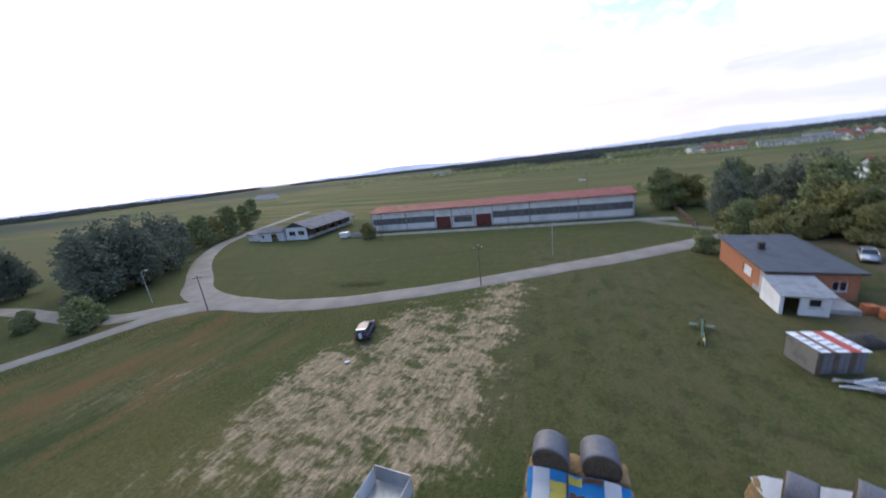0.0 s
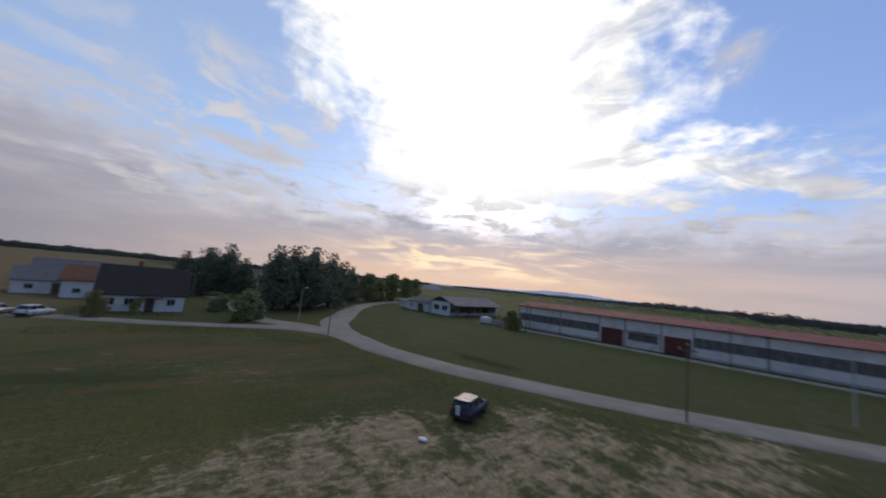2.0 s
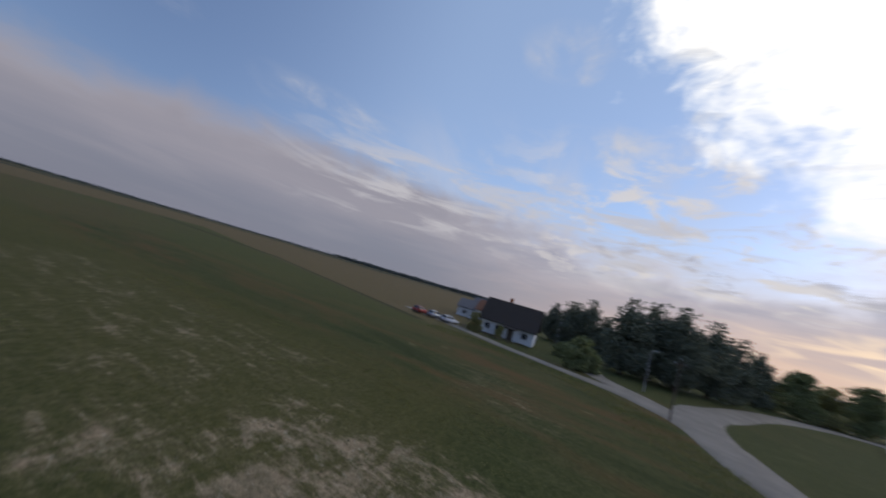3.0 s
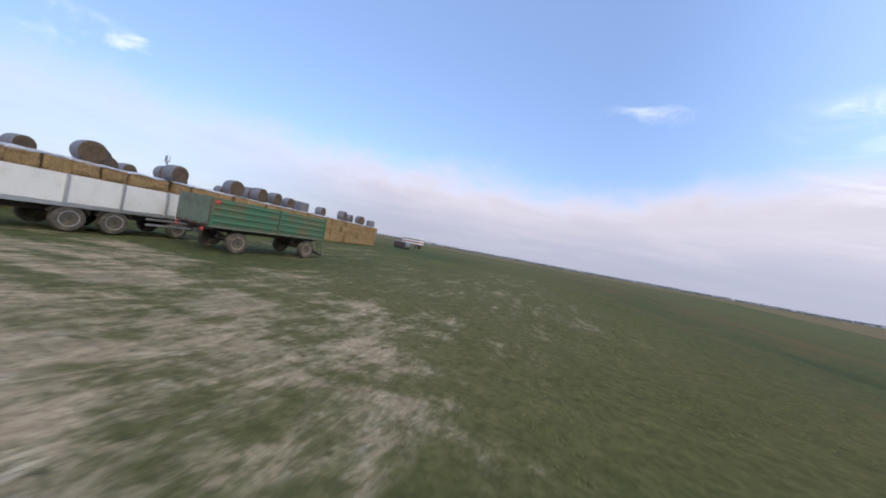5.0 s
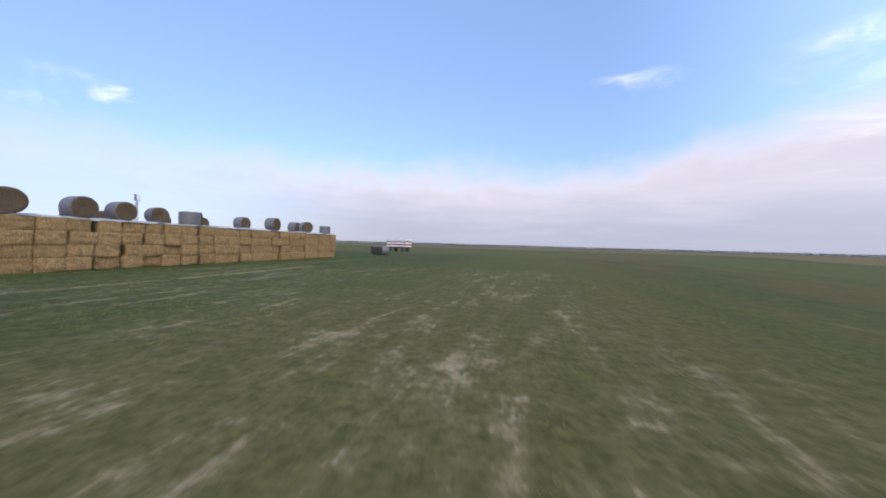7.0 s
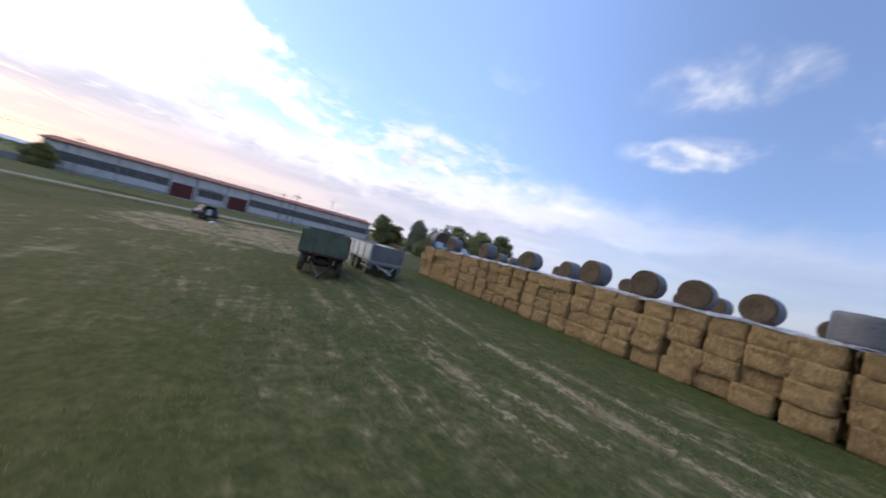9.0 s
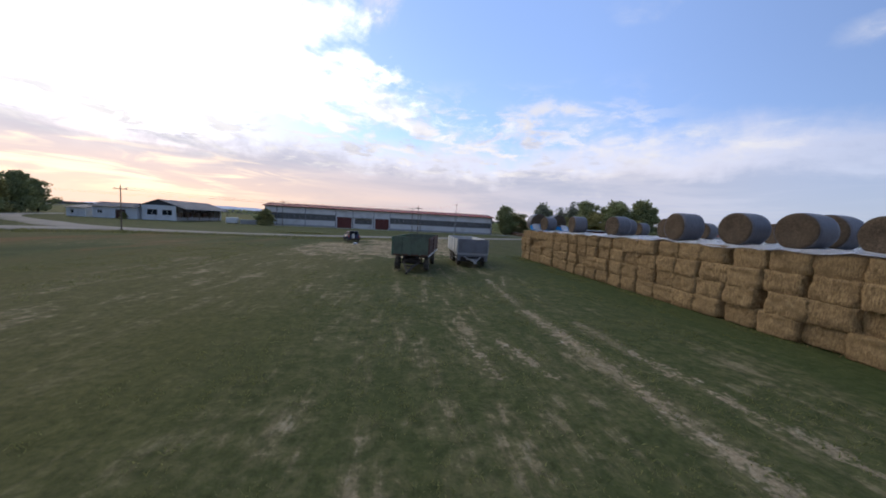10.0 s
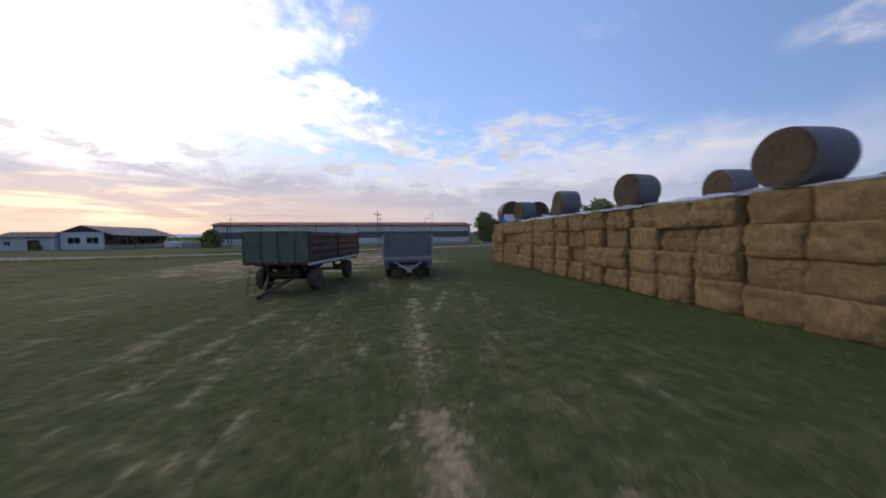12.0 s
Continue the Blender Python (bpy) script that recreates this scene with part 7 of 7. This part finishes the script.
tree_line("hedgerow", [(21, 126), (50, 131), (80, 130), (112, 124)], 2, 3.6, 9, M_LEAF, "clipped hedge behind the barn", 700)
tree_line("hedgerow", [(-320, 420), (-200, 470), (-120, 480), (-40, 500)], 10, 8, 7, M_LEAF, "copse in the far fields", 1000)


def build_village():
    rnd_ = random.Random(4)
    kinds = []
    for roof_mat, wall, size in ((M_RED_ROOF, M_PLASTER, (11, 9, 3.4, 6.4)), (M_GREY_ROOF, M_WHITE, (34, 14, 4.5, 6.0)), (M_DARK_ROOF, M_PLASTER, (12, 9, 3.2, 6.0))):
        b = thing("village_house", (0, 0, -50), 0, "distant pale village house with a pitched roof", "house", "village houses")
        ln, dp, ev, rd = size
        bm = bmesh.new()
        prism(bm, [(0, 0), (dp, 0), (dp, ev), (dp / 2, rd - 0.2), (0, ev)], "x", 0, ln)
        part("wall", bm, wall, b)
        gable_roof("roof", ln, dp, ev + 0.12, rd, 0.5, roof_mat, b)
        for k in range(3):
            bm = bmesh.new()
            x = ln * (0.2 + 0.28 * k)
            box(bm, x, -0.06, 1.0, x + 1.3, -0.004, 2.3)
            part("window", bm, M_GLASS, b)
        kinds.append(b)
    spots = [(90, 560, 1), (150, 590, 1), (120, 640, 1), (240, 600, 1)]
    for _ in range(110):
        x = rnd_.uniform(60, 820)
        spots.append((x, 480 + rnd_.uniform(-90, 300) - 0.12 * x, rnd_.choice((0, 0, 2, 2, 1))))
    spots += [(88, 118, 0), (100, 110, 2), (112, 124, 0), (-230, 560, 1), (-420, 330, 1), (178, 395, 1), (212, 388, 1)]
    for x, y, k in spots:
        copy_thing(kinds[k], pose(x, y, 0, 0, 0, rnd_.uniform(-20, 20)))
    for b in kinds:
        for o in (*b.children_recursive, b):
            bpy.data.objects.remove(o)


build_village()


def build_hills():
    """Low blue ranges beyond the plain."""
    bm = bmesh.new()
    last = None
    for k in range(121):
        a = radians(-95 + k * 1.1)
        r = 3900
        h = 16 + 30 * max(0, noise.noise((k * 0.11, 0, 2))) + 45 * math.exp(-((k - 62) / 7) ** 2) + 30 * math.exp(-((k - 108) / 14) ** 2) + 10 * noise.noise((k * 0.5, 3, 1))
        x, y = -math.sin(-a) * r, math.cos(a) * r
        row = [bm.verts.new((x * 0.985, y * 0.985, -2)), bm.verts.new((x, y, max(4, h))), bm.verts.new((x * 1.05, y * 1.05, -2))]
        if last:
            for i in range(2):
                bm.faces.new((last[i], row[i], row[i + 1], last[i + 1]))
        last = row
    bmesh.ops.recalc_face_normals(bm, faces=bm.faces[:])
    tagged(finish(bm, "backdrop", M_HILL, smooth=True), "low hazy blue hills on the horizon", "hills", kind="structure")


build_hills()


# ---------------------------------------------------------------- litter near the car
def build_sack(x, y, yaw):
    bm = bmesh.new()
    bmesh.ops.create_uvsphere(bm, u_segments=16, v_segments=10, radius=1.0)
    for v in bm.verts:
        k = 1 + 0.22 * noise.noise(v.co * 2.1 + Vector((x, y, 0)))
        v.co = Vector((v.co.x * 0.3 * k, v.co.y * 0.18 * k, max(0.0, v.co.z * 0.12 * k + 0.10)))
    ob = finish(bm, "plastic_sack", M_SHEET, smooth=True)
    ob.matrix_world = pose(x, y, 0, 0, 0, yaw)
    tagged(ob, "crumpled white plastic sack lying on the soil", "sack")


for x, y, yaw in ((-19.2, 8.5, 20),):
    build_sack(x, y, yaw)


# ---------------------------------------------------------------- loose straw and grass
def scatter_blades(name, spots, length, width, seed, mat_, label, category):
    """Thin bent blades at (place, way) pairs, joined into one mesh."""
    rnd_ = random.Random(seed)
    verts, faces = [], []
    for p, out in spots:
        ln, w = length * rnd_.uniform(0.5, 1.4), width * rnd_.uniform(0.6, 1.3)
        side = Vector((rnd_.uniform(-1, 1), rnd_.uniform(-1, 1), rnd_.uniform(-0.4, 0.4))).cross(out).normalized() * w
        bend = Vector((rnd_.uniform(-1, 1), rnd_.uniform(-1, 1), rnd_.uniform(-1, 0.2))) * ln * 0.35
        k = len(verts)
        verts += [tuple(p - side), tuple(p + side), tuple(p + out * ln * 0.6 + side * 0.6 + bend * 0.3), tuple(p + out * ln + bend)]
        faces += [(k, k + 1, k + 2), (k, k + 2, k + 3)]
    me_ = bpy.data.meshes.new(name)
    me_.from_pydata(verts, [], faces)
    me_.materials.append(mat_)
    return tagged(new(name, me_), label, category, kind="stuff")


rnd = random.Random(77)
straw = []
for _ in range(16000):
    p = Vector((rnd.uniform(-0.12, 0.06), rnd.uniform(-47.2, 0.0), rnd.uniform(0.02, 2.95)))
    straw.append((p, Vector((-1.0, rnd.uniform(-1.2, 1.2), rnd.uniform(-1.6, 0.7))).normalized()))
scatter_blades("loose_straw", straw, 0.16, 0.006, 1, M_STRAW, "loose straw stalks bristling from the stacked bales", "straw")
grass = []
for _ in range(8000):
    u = rnd.random()
    if u < 0.45:
        x, y = rnd.uniform(-18.5, -3.0), rnd.uniform(-40.0, -14.0)
    elif u < 0.75:
        x, y = rnd.uniform(-33.0, -25.5), rnd.uniform(-32.0, 4.0)
    else:
        x, y = -0.2 - 1.8 * rnd.random() ** 2, rnd.uniform(-50.0, 1.0)
    if noise.noise((x * 0.5, y * 0.35, 2.0)) < -0.05 or (-14.6 < x < -9.6 and -14.5 < y < -6.0) or (-9.2 < x < -5.8 and -10.8 < y < -2.2):
        continue
    for _k in range(9):
        q = Vector((x + rnd.gauss(0, 0.09), y + rnd.gauss(0, 0.09), -0.02))
        grass.append((q, Vector((rnd.uniform(-.9, .9), rnd.uniform(-.9, .9), 1.0)).normalized()))
scatter_blades("meadow_grass", grass, 0.06, 0.009, 2, M_BLADE, "short meadow grass in tufts", "grass")
# tall weeds along the verge of the lane and in the rank patch of the meadow
verge = [(-8.0, 26.9), (-12.1, 25.7), (-23.3, 21.1), (-30.3, 19.1), (-39.7, 17.7), (-50.9, 15.0), (-57.8, 9.8), (-61.5, 3.2), (-63.1, -3.6), (-64.3, -14.4)]
weeds = []
for _ in range(9000):
    if rnd.random() < 0.9:
        k = rnd.randrange(len(verge) - 1)
        a, b = Vector((*verge[k], 0)), Vector((*verge[k + 1], 0))
        if rnd.random() * 12.0 > (b - a).length:
            continue
        side = (b - a).cross(Vector((0, 0, 1))).normalized()
        q = a.lerp(b, rnd.random()) + side * (-5.5 * rnd.random() ** 1.2)
    else:
        q = Vector((-31.6 + rnd.gauss(0, 2.6), 29.3 + rnd.gauss(0, 0.7), 0))
    q.z = -0.03
    weeds.append((q, Vector((rnd.uniform(-.4, .4), rnd.uniform(-.4, .4), 1.0)).normalized()))
scatter_blades("tall_weeds", weeds, 0.30, 0.022, 3, M_BLADE, "tall rank grass and weeds beside the lane", "weeds")
